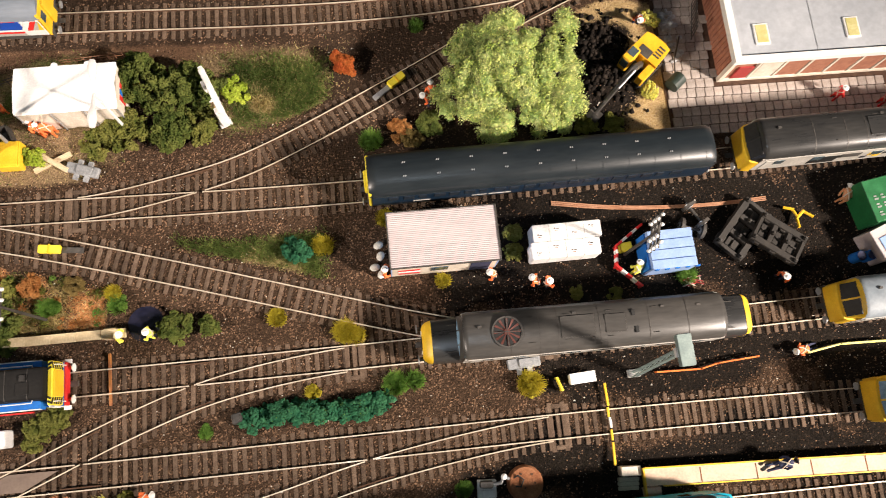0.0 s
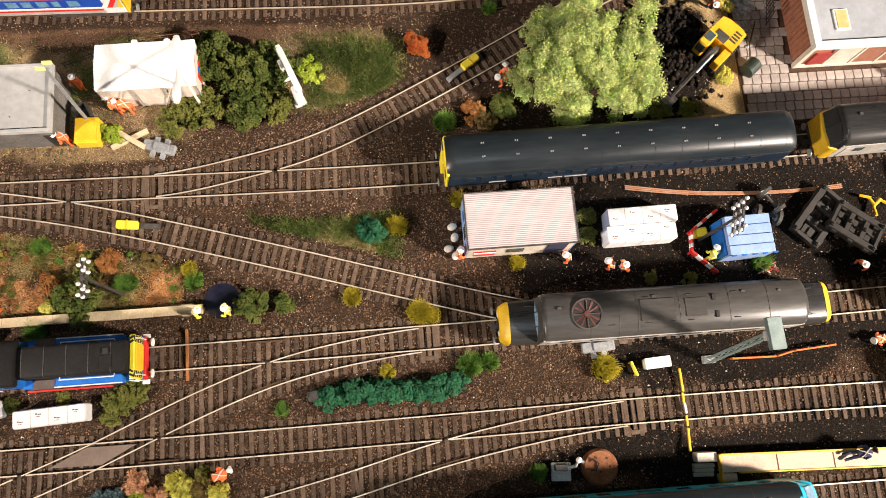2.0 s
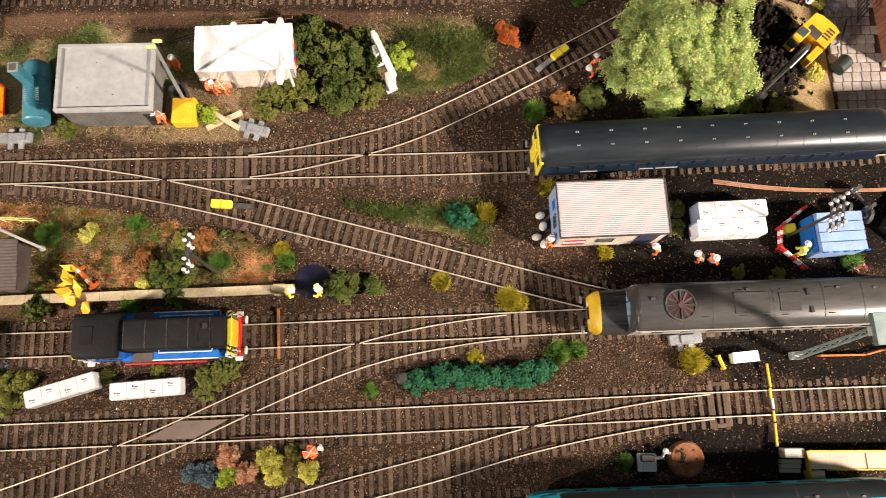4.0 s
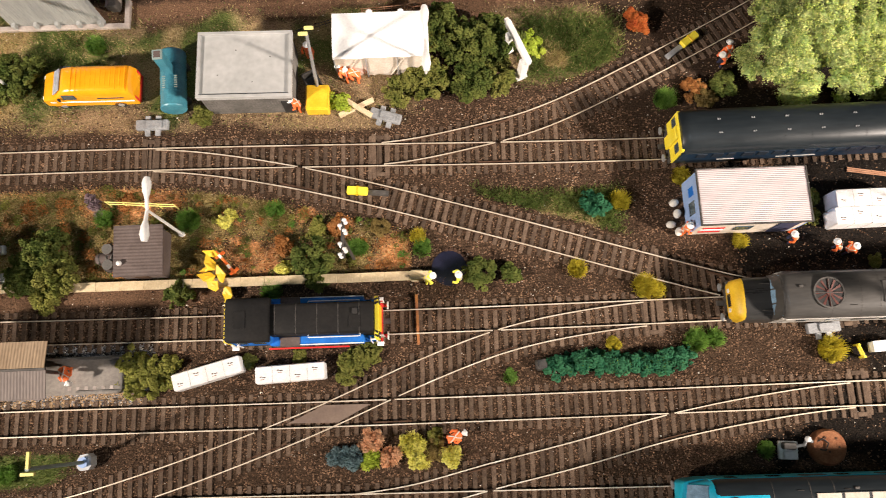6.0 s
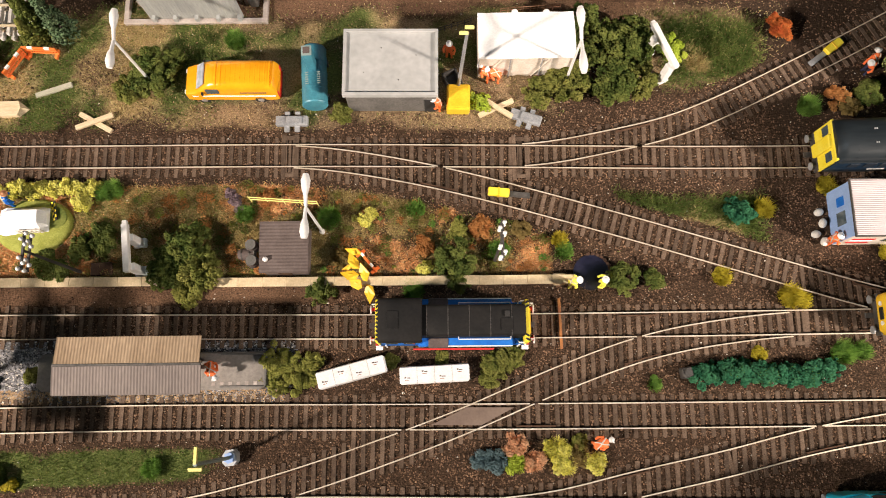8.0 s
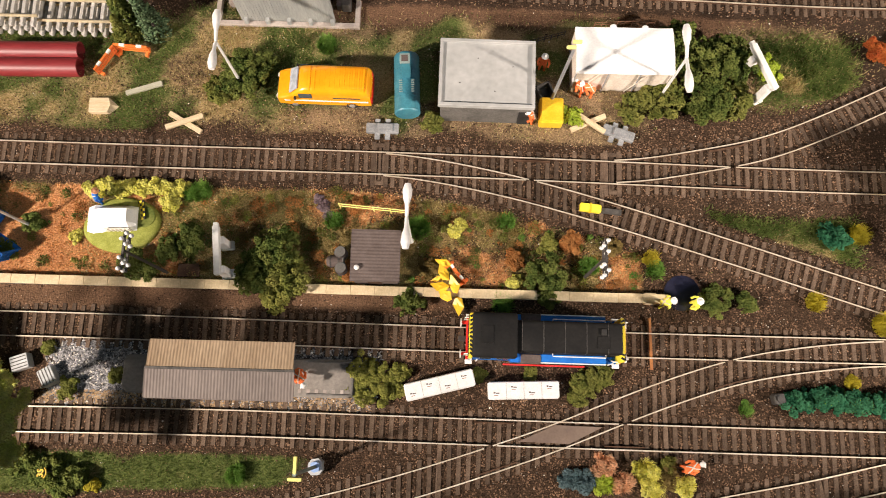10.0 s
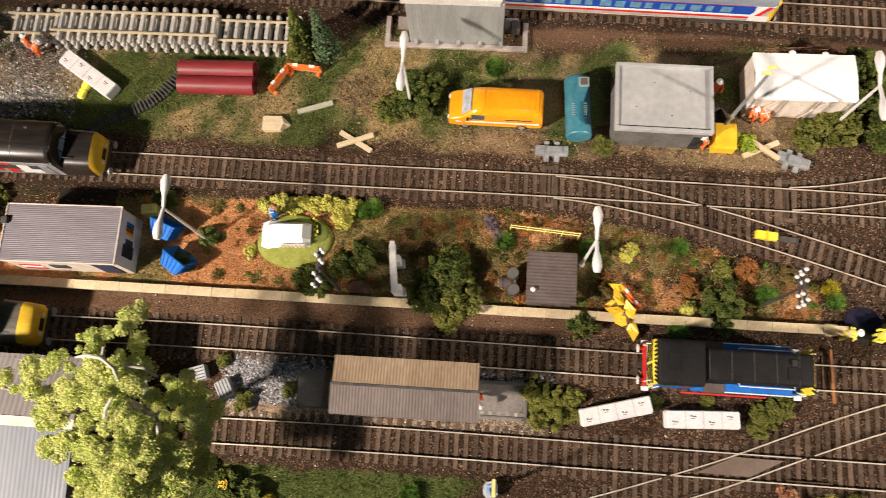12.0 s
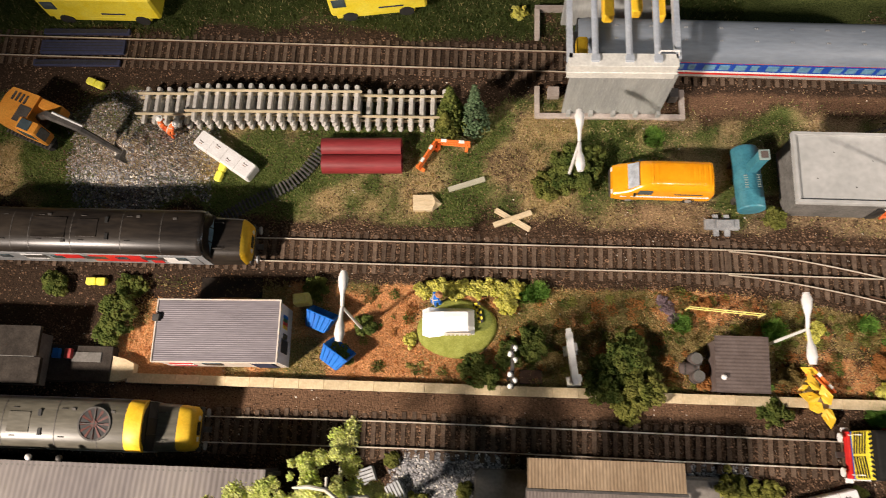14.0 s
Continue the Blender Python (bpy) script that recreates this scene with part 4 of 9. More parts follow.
def diesel(label, x, y, rz, length, roof, side, bonnet, front, nose=True, fan_at=None, top=49.5, half=16.6, arch_mat=None, glazing=M_bluegl, seams=True, flash=None, fanblade=M_fanred, cream=False, tip_from=21.8, rake=1.0):
    """A diesel locomotive centred on x, y; its length runs along local x."""
    loco = thing("diesel_locomotive", label, "locomotive", x, y, 0, rz, group="locomotives in the yard")
    e = length / 2
    cab = 29 if nose else 10 * rake
    part("underframe", Shape().box(-e + 4, -13.5, 13, e - 4, 13.5, 18, 0.8), M_gunmetal, loco)
    part("fuel_tank", Shape().box(-30, -14, 6.5, 26, 14, 14, 1.5), M_gunmetal, loco)
    span = e - cab
    body = part("body", Shape().sweep([(-half, 17), (half, 17), (half, 40.2), (-half, 40.2)], -span, span), side, loco, smooth=False)
    part("roof", roof_shell(-span, span, half, 40, top, (3, 3), 1.2), roof, loco, smooth=True)
    for y1 in (-1, 1):
        part("gutter", Shape().box(-span + 2, y1 * half - 0.5, 39.6, span - 2, y1 * half + 0.5, 40.5, 0.2), side, loco)
        for k, wx in enumerate((-0.62, -0.42, -0.2, 0.05, 0.3, 0.5)):
            part("side_grille" if k % 2 else "body_window", Shape().box(wx * span, y1 * half - 0.35, 27, wx * span + (17 if k % 2 else 9), y1 * half + 0.35, 34.5, 0.25), M_gunmetal if k % 2 else M_glass, body)
        for wx in (-span + 5, span - 13):
            part("cab_door", Shape().box(wx, y1 * half - 0.4, 18, wx + 7, y1 * half + 0.4, 35.5, 0.2), side, body)
            part("cab_window", Shape().box(wx + (8.5 if wx < 0 else -8.5), y1 * half - 0.35, 27.5, wx + (8.5 if wx < 0 else -8.5) + 7.5, y1 * half + 0.35, 34.8, 0.2), M_glass, body)
        if flash:
            for fx, fw, fz, fh, fm in flash:
                part("livery_panel", Shape().box(fx, y1 * half - 0.3, fz, fx + fw, y1 * half + 0.3, fz + fh), fm, body)
    for way in (-1, 1):
        def q(v):
            return way * v
        if nose:
            rings = []
            for d, hw, zt in ((0, half - 0.4, 35.5), (8, half - 0.7, 34.8), (tip_from - 4.8, half - 1.0, 34.0), (tip_from + 0.2, half - 1.3, 33.4)):
                prof = [(-hw, 15)] + [(yy, zz) for yy, zz in reversed(arch(hw, 22, zt, 9, 4.2))] + [(hw, 15)]
                rings.append([(q(span + d), yy, zz) for yy, zz in prof])
            nose_ob = part("nose", Shape().loft(rings), bonnet, loco, smooth=True)
            rings = []
            for d, hw, zt, zb in ((tip_from, half - 1.1, 33.8, 14.8), (25.0, half - 1.9, 32.4, 15), (27.4, half - 3.8, 29.6, 16), (28.4, half - 6.0, 26.5, 17)):
                prof = [(-hw, zb)] + [(yy, zz) for yy, zz in reversed(arch(hw, 21, zt, 9, 4.2))] + [(hw, zb)]
                rings.append([(q(span + d), yy, zz) for yy, zz in prof])
            tip = part("nose_end", Shape().loft(rings), front, loco, "rounded yellow warning end", smooth=True)
            for yy in (-7, 7):
                part("headlight", Shape().tube([(q(span + 27.0), yy, 22), (q(span + 29.0), yy, 22)], 1.7, 10), M_white, tip)
            part("headcode_box", Shape().box(min(q(span + 26), q(span + 29)), -4.5, 19.5, max(q(span + 26), q(span + 29)), 4.5, 24.5, 0.5), M_black, tip)
            for yy in (-9.5, 9.5):
                part("grab_rail", Shape().tube([(q(span + 5), yy, 35.5), (q(span + 5), yy, 36.6), (q(span + 11), yy, 36.2), (q(span + 11), yy, 35)], 0.3, 5), M_gunmetal, nose_ob)
            # raked windscreen between cab roof and bonnet
            ws = Shape()
            wide, fore = (0.35, 1.5) if arch_mat else (1.0, 0.0)
            for y0, y1 in ((-half + 2.2 * wide, -5.1 - 0.5 * wide), (-5.1 + 0.5 * wide, 5.1 - 0.5 * wide), (5.1 + 0.5 * wide, half - 2.2 * wide)):
                bow0, bow1 = 1.6 + fore - abs(y0) * 0.1, 1.6 + fore - abs(y1) * 0.1
                pts = [(q(span + 2.9 + bow0), y0, 35.6), (q(span + 2.9 + bow1), y1, 35.6), (q(span - 0.2 + bow1), y1, 45.2 - abs(y1) * 0.22), (q(span - 0.2 + bow0), y0, 45.2 - abs(y0) * 0.22)]
                ws.add(pts + [(px_ - q(1.2), py_, pz_ - 0.6) for px_, py_, pz_ in pts], [(0, 1, 2, 3), (7, 6, 5, 4), (0, 4, 5, 1), (1, 5, 6, 2), (2, 6, 7, 3), (3, 7, 4, 0)])
            part("windscreen", ws, glazing, loco, "raked three-pane cab windscreen")
            front_rings = [[(q(span - 1.6), yy, zz - 0.4) for yy, zz in arch(half - 0.3, 34, top)], [(q(span + 1.0), yy, zz - 1.6) for yy, zz in arch(half - 0.5, 34, top)], [(q(span + 3.2), yy, min(zz - 4, 36.5)) for yy, zz in arch(half - 0.6, 34, top)]]
            part("cab_front", Shape().loft(front_rings), M_black if arch_mat else roof, loco, smooth=True)
            if arch_mat:
                part("cab_band", roof_shell(min(q(span - 10.5), q(span + 0.8)), max(q(span - 10.5), q(span + 0.8)), half + 0.25, 40, top + 0.25, (0.4, 0.4), 0.1), arch_mat, loco, "broad yellow band over the cab roof", smooth=True)
        else:
            def face(steps, z_arch):
                out = []
                for d, hw, zt, zb in steps:
                    prof = [(-hw, zb)] + [(yy, zz) for yy, zz in reversed(arch(hw, min(z_arch, zt - 0.5), zt, 9, 3.2))] + [(hw, zb)]
                    out.append([(q(span + rake * (d + max(d, 0) * 0.3 * (1 - (yy / half) ** 2))), yy, zz) for yy, zz in prof])
                return Shape().loft(out)

            end = part("cab_front", face(((-0.5, half - 0.1, 34, 14), (10.0, half - 0.9, 34, 14), (13.6, half - 2.2, 33.6, 14.4), (14.6, half - 3.6, 31, 15)), 33), front, loco, "yellow warning cab front", smooth=True)
            part("cab_head", face(((-0.5, half - 0.2, top - 0.4, 33), (1.6, half - 0.8, 47.4, 33), (6.2, half - 1.8, 41.6, 33), (11.4, half - 2.8, 35, 33)), 36), arch_mat or front, loco, smooth=True)
            for y0, y1 in ((-half + 3.5, -0.7), (0.7, half - 3.5)):
                def fore(d, yy):
                    return q(span + rake * d * (1 + 0.3 * (1 - (yy / half) ** 2)))
                pts = [(fore(12.0, y0), y0, 35.0), (fore(12.0, y1), y1, 35.0), (fore(3.2, y1), y1, 46.9 - abs(y1) * 0.14), (fore(3.2, y0), y0, 46.9 - abs(y0) * 0.14)]
                ws = Shape().add(pts + [(px_ - q(2.5), py_, pz_ - 0.6) for px_, py_, pz_ in pts], [(0, 1, 2, 3), (7, 6, 5, 4), (0, 4, 5, 1), (1, 5, 6, 2), (2, 6, 7, 3), (3, 7, 4, 0)])
                part("windscreen", ws, glazing, end)
            part("window_surround", Shape().box(min(q(span + 3), q(span + 11.2 * rake)), -half + 2.8, 33.3, max(q(span + 3), q(span + 11.2 * rake)), half - 2.8, 36.2, 0.8), M_black, end)
        buffers(loco, q(span + (26 if nose else 11.5 * rake)), way)
        bogie(loco, q(e - 52), (-18, 0, 18))
    # what stands on the roof
    if seams:
        for sx in (-0.66, -0.44, -0.30, 0.02, 0.40, 0.70):
            seam = [[(sx * span + dx, yy * 1.004, zz + 0.18) for yy, zz in arch(half, 40, top)] for dx in (-0.25, 0.25)]
            part("roof_seam", Shape().loft(seam, caps=False, closed=False), M_gunmetal, loco)
        part("roof_hatch", Shape().box(-0.28 * span, -7.5, top - 1.4, -0.02 * span, 7.5, top + 0.25, 0.4), roof, loco)
        part("roof_hatch", Shape().box(0.06 * span, -6.5, top - 1.2, 0.22 * span, 6.5, top + 0.25, 0.4), roof, loco)
        for sx, sy in ((0.27, 6), (0.285, -6)):
            part("exhaust_port", Shape().box(sx * span, sy - 2.2, top - 1.5, sx * span + 2.4, sy + 2.2, top + 0.45, 0.2), M_black, loco)
        for sx, sy in ((-0.9, 5), (0.78, 8), (-0.18, 9.5), (-0.05, -9.5), (0.5, 9)):
            part("roof_fitting", Shape().box(sx * span, sy - 0.9, top - 2.4, sx * span + 3, sy + 0.9, top - 0.4 if abs(sy) > 7 else top + 1.0, 0.3), M_gunmetal, loco)
        for sx in (-0.5, -0.22, 0.1, 0.45):
            for sy in (-9, 9):
                part("lifting_eye", Shape().tube([(sx * span - 2, sy, top - 1.8), (sx * span - 2, sy, top - 0.6), (sx * span + 2, sy, top - 0.6), (sx * span + 2, sy, top - 1.8)], 0.25, 5), M_gunmetal, loco)
    if cream:
        for way in (-1, 1):
            part("cab_roof", roof_shell(min(way * span, way * (span - 38)) - 0.2, max(way * span, way * (span - 38)) + 0.2, half + 0.15, 37, top + 0.15, (3, 3), 1.0), front, loco, "bright turquoise cab roof", smooth=True)
        for k in range(7):
            part("roof_panel", Shape().box(-46 + k * 18, -7, top - 1.2, -30 + k * 18, 7, top + 0.5, 0.3), M_cream, loco, "cream roof panel")
    if fan_at is not None:
        fan(loco, fan_at, 0, top, 10.4, fanblade)
    return loco


diesel("grey-roofed diesel locomotive with yellow nose ends and a red roof fan", 139, 66.0, -0.6, 246, M_darkgrey, M_lightgrey, M_blackroof, M_yellow, True, -64)
diesel("dark-roofed diesel locomotive with red panels on grey sides", -875, 198.6, 0, 246, M_dustroof, M_greymetal, M_dustroof, M_yellow, True, -64, tip_from=23.6,
       flash=((10, 38, 22, 16, M_red), (-14, 18, 28, 9, M_red), (52, 8, 20, 18, M_red), (63, 16, 20, 14, M_white), (-40, 16, 24, 12, M_white)))
diesel("weathered olive-roofed diesel locomotive with yellow cab arches", -898, 66, 0, 246, M_olive, M_lightgrey, M_olive, M_yellow, True, 64, arch_mat=M_yellow, glazing=M_screen, tip_from=18.0)
diesel("railfreight grey diesel locomotive with a black roof and yellow front", 405, 197.7, 1.2, 244, M_blackroof, M_lightgrey, M_blackroof, M_yellow, False, None,
       flash=((-72, 22, 20, 13, M_black), (-24, 5, 26, 5, M_yellow), (-18, 5, 22, 5, M_yellow), (-28, 5, 21, 4, M_black), (-12, 5, 27, 4, M_black)), glazing=M_screen, arch_mat=M_blackroof, rake=0.5)
diesel("pale-roofed diesel locomotive with a yellow cab front", 454, 68.8, 0.8, 244, M_icegrey, M_lightgrey, M_icegrey, M_yellow, False, None, half=15.6, glazing=M_screen, rake=0.6)
diesel("yellow-fronted diesel locomotive standing on the lower track", 467, -8.2, -0.6, 244, M_yellow, M_yellow, M_yellow, M_yellow, False, None, seams=False, rake=0.6)
diesel("turquoise diesel locomotive with a dark roof and cream roof panels", 93, -71.8, -0.8, 244, M_coachroof, M_turq, M_turq, M_turq, False, None, flash=None, cream=True)


def coach(label, x, y, rz, length, roof, side, band, front_end, stripes=(), vents=True, ribs=True, yellow_ends=(True, False), panes=M_glass):
    car = thing("railway_coach", label, "coach", x, y, 0, rz, group="coaches in the yard")
    e, half, top = length / 2, 16.4, 49.0
    part("underframe", Shape().box(-e + 5, -13, 11, e - 5, 13, 17, 0.8), M_gunmetal, car)
    body = part("body", Shape().sweep([(-half + 0.6, 15.5), (half - 0.6, 15.5), (half, 24), (half, 37.6), (-half, 37.6), (-half, 24)], -e + 2, e - 2), side, car)
    part("roof", roof_shell(-e, e, half + 0.2, 37.2, top, (7, 7), 3.0), roof, car, smooth=True)
    for y1 in (-1, 1):
        if band is not None:
            part("window_band", Shape().box(-e + 3, y1 * half - 0.25, 25.5, e - 16, y1 * half + 0.25, 36.4), band, body)
        n = int((length - 34) / 11.4)
        for k in range(n):
            wx = -e + 14 + k * 11.4
            w = (7.4, 8.2, 5.6, 8.6)[k % 4]
            part("window", Shape().box(wx, y1 * half - 0.45, 27.2, wx + w, y1 * half + 0.45, 34.4, 0.2), panes, body)
        for z0, z1, m in stripes:
            part("stripe", Shape().box(-e + 3, y1 * half - 0.3, z0, e - 18, y1 * half + 0.3, z1), m, body)
        part("gutter", Shape().box(-e + 3, y1 * (half + 0.1) - 0.4, 37.2, e - 3, y1 * (half + 0.1) + 0.4, 38, 0.2), roof, car)
    for way, yes in zip((-1, 1), yellow_ends):
        m = front_end if yes else M_black
        end = part("end_wall", Shape().box(min(way * (e - 2.2), way * (e + 0.6)), -half + 0.8, 14, max(way * (e - 2.2), way * (e + 0.6)), half - 0.8, 42, 0.8), m, car)
        part("gangway", Shape().box(min(way * e, way * (e + 3)), -5, 14, max(way * e, way * (e + 3)), 5, 40, 0.8), M_black if not yes else m, end)
        for yy in (-10, 10):
            part("end_window", Shape().box(min(way * e, way * (e + 0.9)), yy - 3.6, 28, max(way * e, way * (e + 0.9)), yy + 3.6, 37, 0.4), M_glass, end)
        buffers(car, way * (e - 0.5), way)
        bogie(car, way * (e - 36), (-17, 17))
    if ribs:
        for k in range(int(length / 20)):
            sx = -e + 14 + k * 20
            seam = [[(sx + dx, yy * 1.003, zz + 0.12) for yy, zz in arch(half + 0.2, 37.2, top)[6:]] for dx in (-0.15, 0.15)]
            part("roof_seam", Shape().loft(seam, caps=False, closed=False), roof, car)
    if vents:
        for k in range(int((length - 30) / 25)):
            for yy in (-5.2, 5.2):
                sx = -e + 27 + k * 25
                part("roof_vent", Shape().box(sx - 1.2, yy - 0.6, top - 2.2, sx - 0.2, yy + 0.6, top + 0.2, 0.2).box(sx + 0.3, yy - 0.6, top - 2.2, sx + 1.2, yy + 0.6, top + 0.2, 0.2), M_greymetal, car)
    return car


blue_coach = coach("blue railway coach with a dark ribbed roof and yellow end", 119, 192.6, 0.8, 263, M_coachroof, M_coachblue, None, M_lemon, panes=mat("dark_blue_glazing", (0.006, 0.012, 0.022), (0.010, 0.018, 0.030), 20, 0.6))
for x0, x1 in ((-54, -43), (-41, -24), (-99, -86)):
    part("lettering_bar", Shape().box(x0, -16.7, 20.9, x1, -16.3, 21.9), M_lightgrey, blue_coach, "white lettering bar")
M_nseroof = mat("slate_blue_roof", (0.155, 0.185, 0.225), (0.205, 0.235, 0.275), 30, 0.5, 0, 0.03, 0.15, streak=(0.4, 2, 1))
nse = coach("grey-roofed passenger unit with blue window band and red and white stripes", -383, 353.8, -1.3, 272, M_nseroof, M_white, M_nseblue, M_yellow,
            ((23.0, 25.4, M_white), (20.4, 22.8, M_red), (17, 20, M_lightgrey), (36.5, 37.2, M_red)), True, False, (False, True), glass("lit_compartment_glazing", (0.10, 0.22, 0.33)))
for y1 in (-1, 1):
    for k, m in enumerate((M_white, M_red, M_lightgrey, M_yellow)):
        x = 117.5 + k * 4.2
        quad = [(x, y1 * 16.5, 24.4), (x + 4.2, y1 * 16.5, 24.4), (x + 11, y1 * 16.6, 36.4), (x + 6.8, y1 * 16.6, 36.4)]
        quad = [(min(a, 134), b, c) for a, b, c in quad]
        part("stripe", Shape().loft([quad, [(a, b + y1 * 0.3, c) for a, b, c in quad]]), m, nse, "slanted livery stripe")

# the shunter: cab at the west end, long hood, blue running boards
sh_ = thing("shunting_locomotive", "black and blue diesel shunter with yellow ends and red buffer beams", "locomotive", -289, 64, 0, -0.3, group="locomotives in the yard")
part("frame", Shape().box(-53, -15, 14, 53, 15, 18.5, 0.6), M_blue, sh_)
part("skirt", Shape().box(-50, -14.6, 6, 50, 14.6, 14, 0.6), M_black, sh_)
hood = part("hood", roof_shell(-23, 50, 10.8, 36, 43.5, (1, 1.5), 0.8, 7.0), M_matt, sh_, smooth=True)
part("hood_side", Shape().box(-23, -10.7, 18.3, 49, 10.7, 36.6, 0.5), M_matt, sh_)
cabr = part("cab_roof", roof_shell(-51, -21, 15.4, 40, 46.5, (1.5, 1.2), 1.0, 5.0), M_matt, sh_, smooth=True)
part("cab", Shape().box(-50, -15, 18, -22, 15, 40.6, 0.6), M_blue, sh_)
part("cab_hatch", Shape().box(-45, -6, 46, -37, 6, 46.9, 0.3), M_matt, cabr)
for y1 in (-1, 1):
    for wx in (-46, -34):
        part("cab_window", Shape().box(wx, y1 * 15 - 0.3, 28, wx + 8, y1 * 15 + 0.3, 37, 0.3), M_glass, sh_)
    part("running_board", Shape().box(-24, min(y1 * 10.6, y1 * 16.6), 18.4, 42, max(y1 * 10.6, y1 * 16.6), 26.5, 0.5), M_blue, sh_)
    part("handrail", Shape().tube([(4, y1 * 10.8, 35), (4, y1 * 12.6, 36), (40, y1 * 12.6, 36), (40, y1 * 10.8, 35)], 0.42, 6), M_white, sh_)
    part("edge_strip", Shape().box(-8, y1 * 16.6 - 0.3, 24.6, 42, y1 * 16.6 + 0.5, 26.9, 0.2), M_white, sh_)
    part("battery_box", Shape().box(-17, min(y1 * 11, y1 * 17.2), 18, -3, max(y1 * 11, y1 * 17.2), 27.2, 0.5), M_shed, sh_)
    rod = part("coupling_rod", Shape().box(-28, y1 * 17.4 - 0.6, 9.2, 30, y1 * 17.4 + 0.6, 11.4, 0.3), M_red, sh_)
    part("lamp_bracket", Shape().tube([(46, y1 * 12, 18), (47, y1 * 14.4, 26), (52, y1 * 14.4, 26)], 0.5, 6), M_white, sh_)
for wx in (-24, 1, 26):
    wheelset(sh_, wx, 8.6)
for k in range(5):
    part("hood_rib", Shape().loft([[(x, yy * 1.01, zz + 0.15) for yy, zz in arch(10.8, 36, 43.5, 11, 7.0)] for x in (-18 + 14.5 * k, -17.5 + 14.5 * k)], caps=False, closed=False), M_gunmetal, hood)
part("exhaust_stack", Shape().box(35.5, 2, 42.4, 39, 6, 44.8, 0.3), M_tyre, hood)
part("filler_hatch", Shape().box(33, -7, 42.8, 41, 1, 44.0, 0.3), M_matt, hood)
for way in (-1, 1):
    end = part("end_plate", Shape().box(min(way * 50, way * 53.2), -15, 18, max(way * 50, way * 53.2), 15, 36 if way > 0 else 40, 0.8), M_lemon, sh_, "yellow end with black chevrons")
    for k in range(5):
        for y1 in (-1, 1):
            z0 = 19.5 + k * 3.4
            inner = 0.8 if way < 0 else 9.6
            rise = 3.4 if way < 0 else 2.2
            q_ = [(way * 53.5, y1 * inner, z0), (way * 53.5, y1 * 14.2, z0 + rise), (way * 53.5, y1 * 14.2, z0 + rise + 1.7), (way * 53.5, y1 * inner, z0 + 1.7)]
            part("chevron", Shape().loft([q_, [(a - way * 0.4, b, c) for a, b, c in q_]]), M_black, end)
            part("top_chevron", Shape().box(way * 51.6 - 1.4, y1 * (1.6 + k * 2.8) - 0.7, 35.6 if way > 0 else 39.6, way * 51.6 + 1.4, y1 * (1.6 + k * 2.8) + 0.7, 36.3 if way > 0 else 40.3, rz=30 * y1), M_black, end) if way < 0 or k > 2 else None
    if way > 0:
        part("radiator_panel", Shape().box(52.9, -9, 19.5, 54.2, 9, 34, 0.5), M_yellow, end)
    for y1 in (-1, 1):
        part("handrail", Shape().tube([(way * 53, y1 * 12.4, 20), (way * 56, y1 * 12.4, 21), (way * 56, y1 * 12.4, 32), (way * 53, y1 * 12.4, 33)], 0.45, 6), M_white, end)
        part("step", Shape().box(min(way * 50, way * 55), y1 * 16.2 - 1.6, 8, max(way * 50, way * 55), y1 * 16.2 + 1.6, 9.2, 0.2), M_white, sh_)
    buffers(sh_, way * 53, way, M_red, M_white)
    part("ladder", Shape().tube([(way * 51, -15.5, 8), (way * 51, -15.5, 25)], 0.5, 6).tube([(way * 47, -15.5, 8), (way * 47, -15.5, 25)], 0.5, 6), M_white, sh_)

# ---- buildings ----


def corrugated(x0, y0, x1, y1, z, pitch, depth, along="x", thick=0.5, slope=None):
    """A corrugated sheet; the ridges run along x or y. slope: height to add at the far edge of y."""
    rings = []
    if along == "x":
        n = int((y1 - y0) / pitch * 4)
        ys = [y0 + (y1 - y0) * k / n for k in range(n + 1)]
        prof = [(y, z + depth * (0.5 + 0.5 * math.cos(2 * math.pi * (y - y0) / pitch)) + (slope(y) if slope else 0)) for y in ys]
        ring = prof + [(y, zz - thick - depth) for y, zz in reversed(prof)]
        rings = [[(x, y, zz) for y, zz in ring] for x in (x0, x1)]
        return Shape().loft(rings, caps=False)
    n = int((x1 - x0) / pitch * 4)
    xs = [x0 + (x1 - x0) * k / n for k in range(n + 1)]
    out = []
    for y in (y0, y1):
        prof = [(x, z + depth * (0.5 + 0.5 * math.cos(2 * math.pi * (x - x0) / pitch)) + (slope(y) if slope else 0)) for x in xs]
        out.append([(x, y, zz) for x, zz in prof] + [(x, y, zz - thick - depth) for x, zz in reversed(prof)])
    return Shape().loft(out, caps=False)


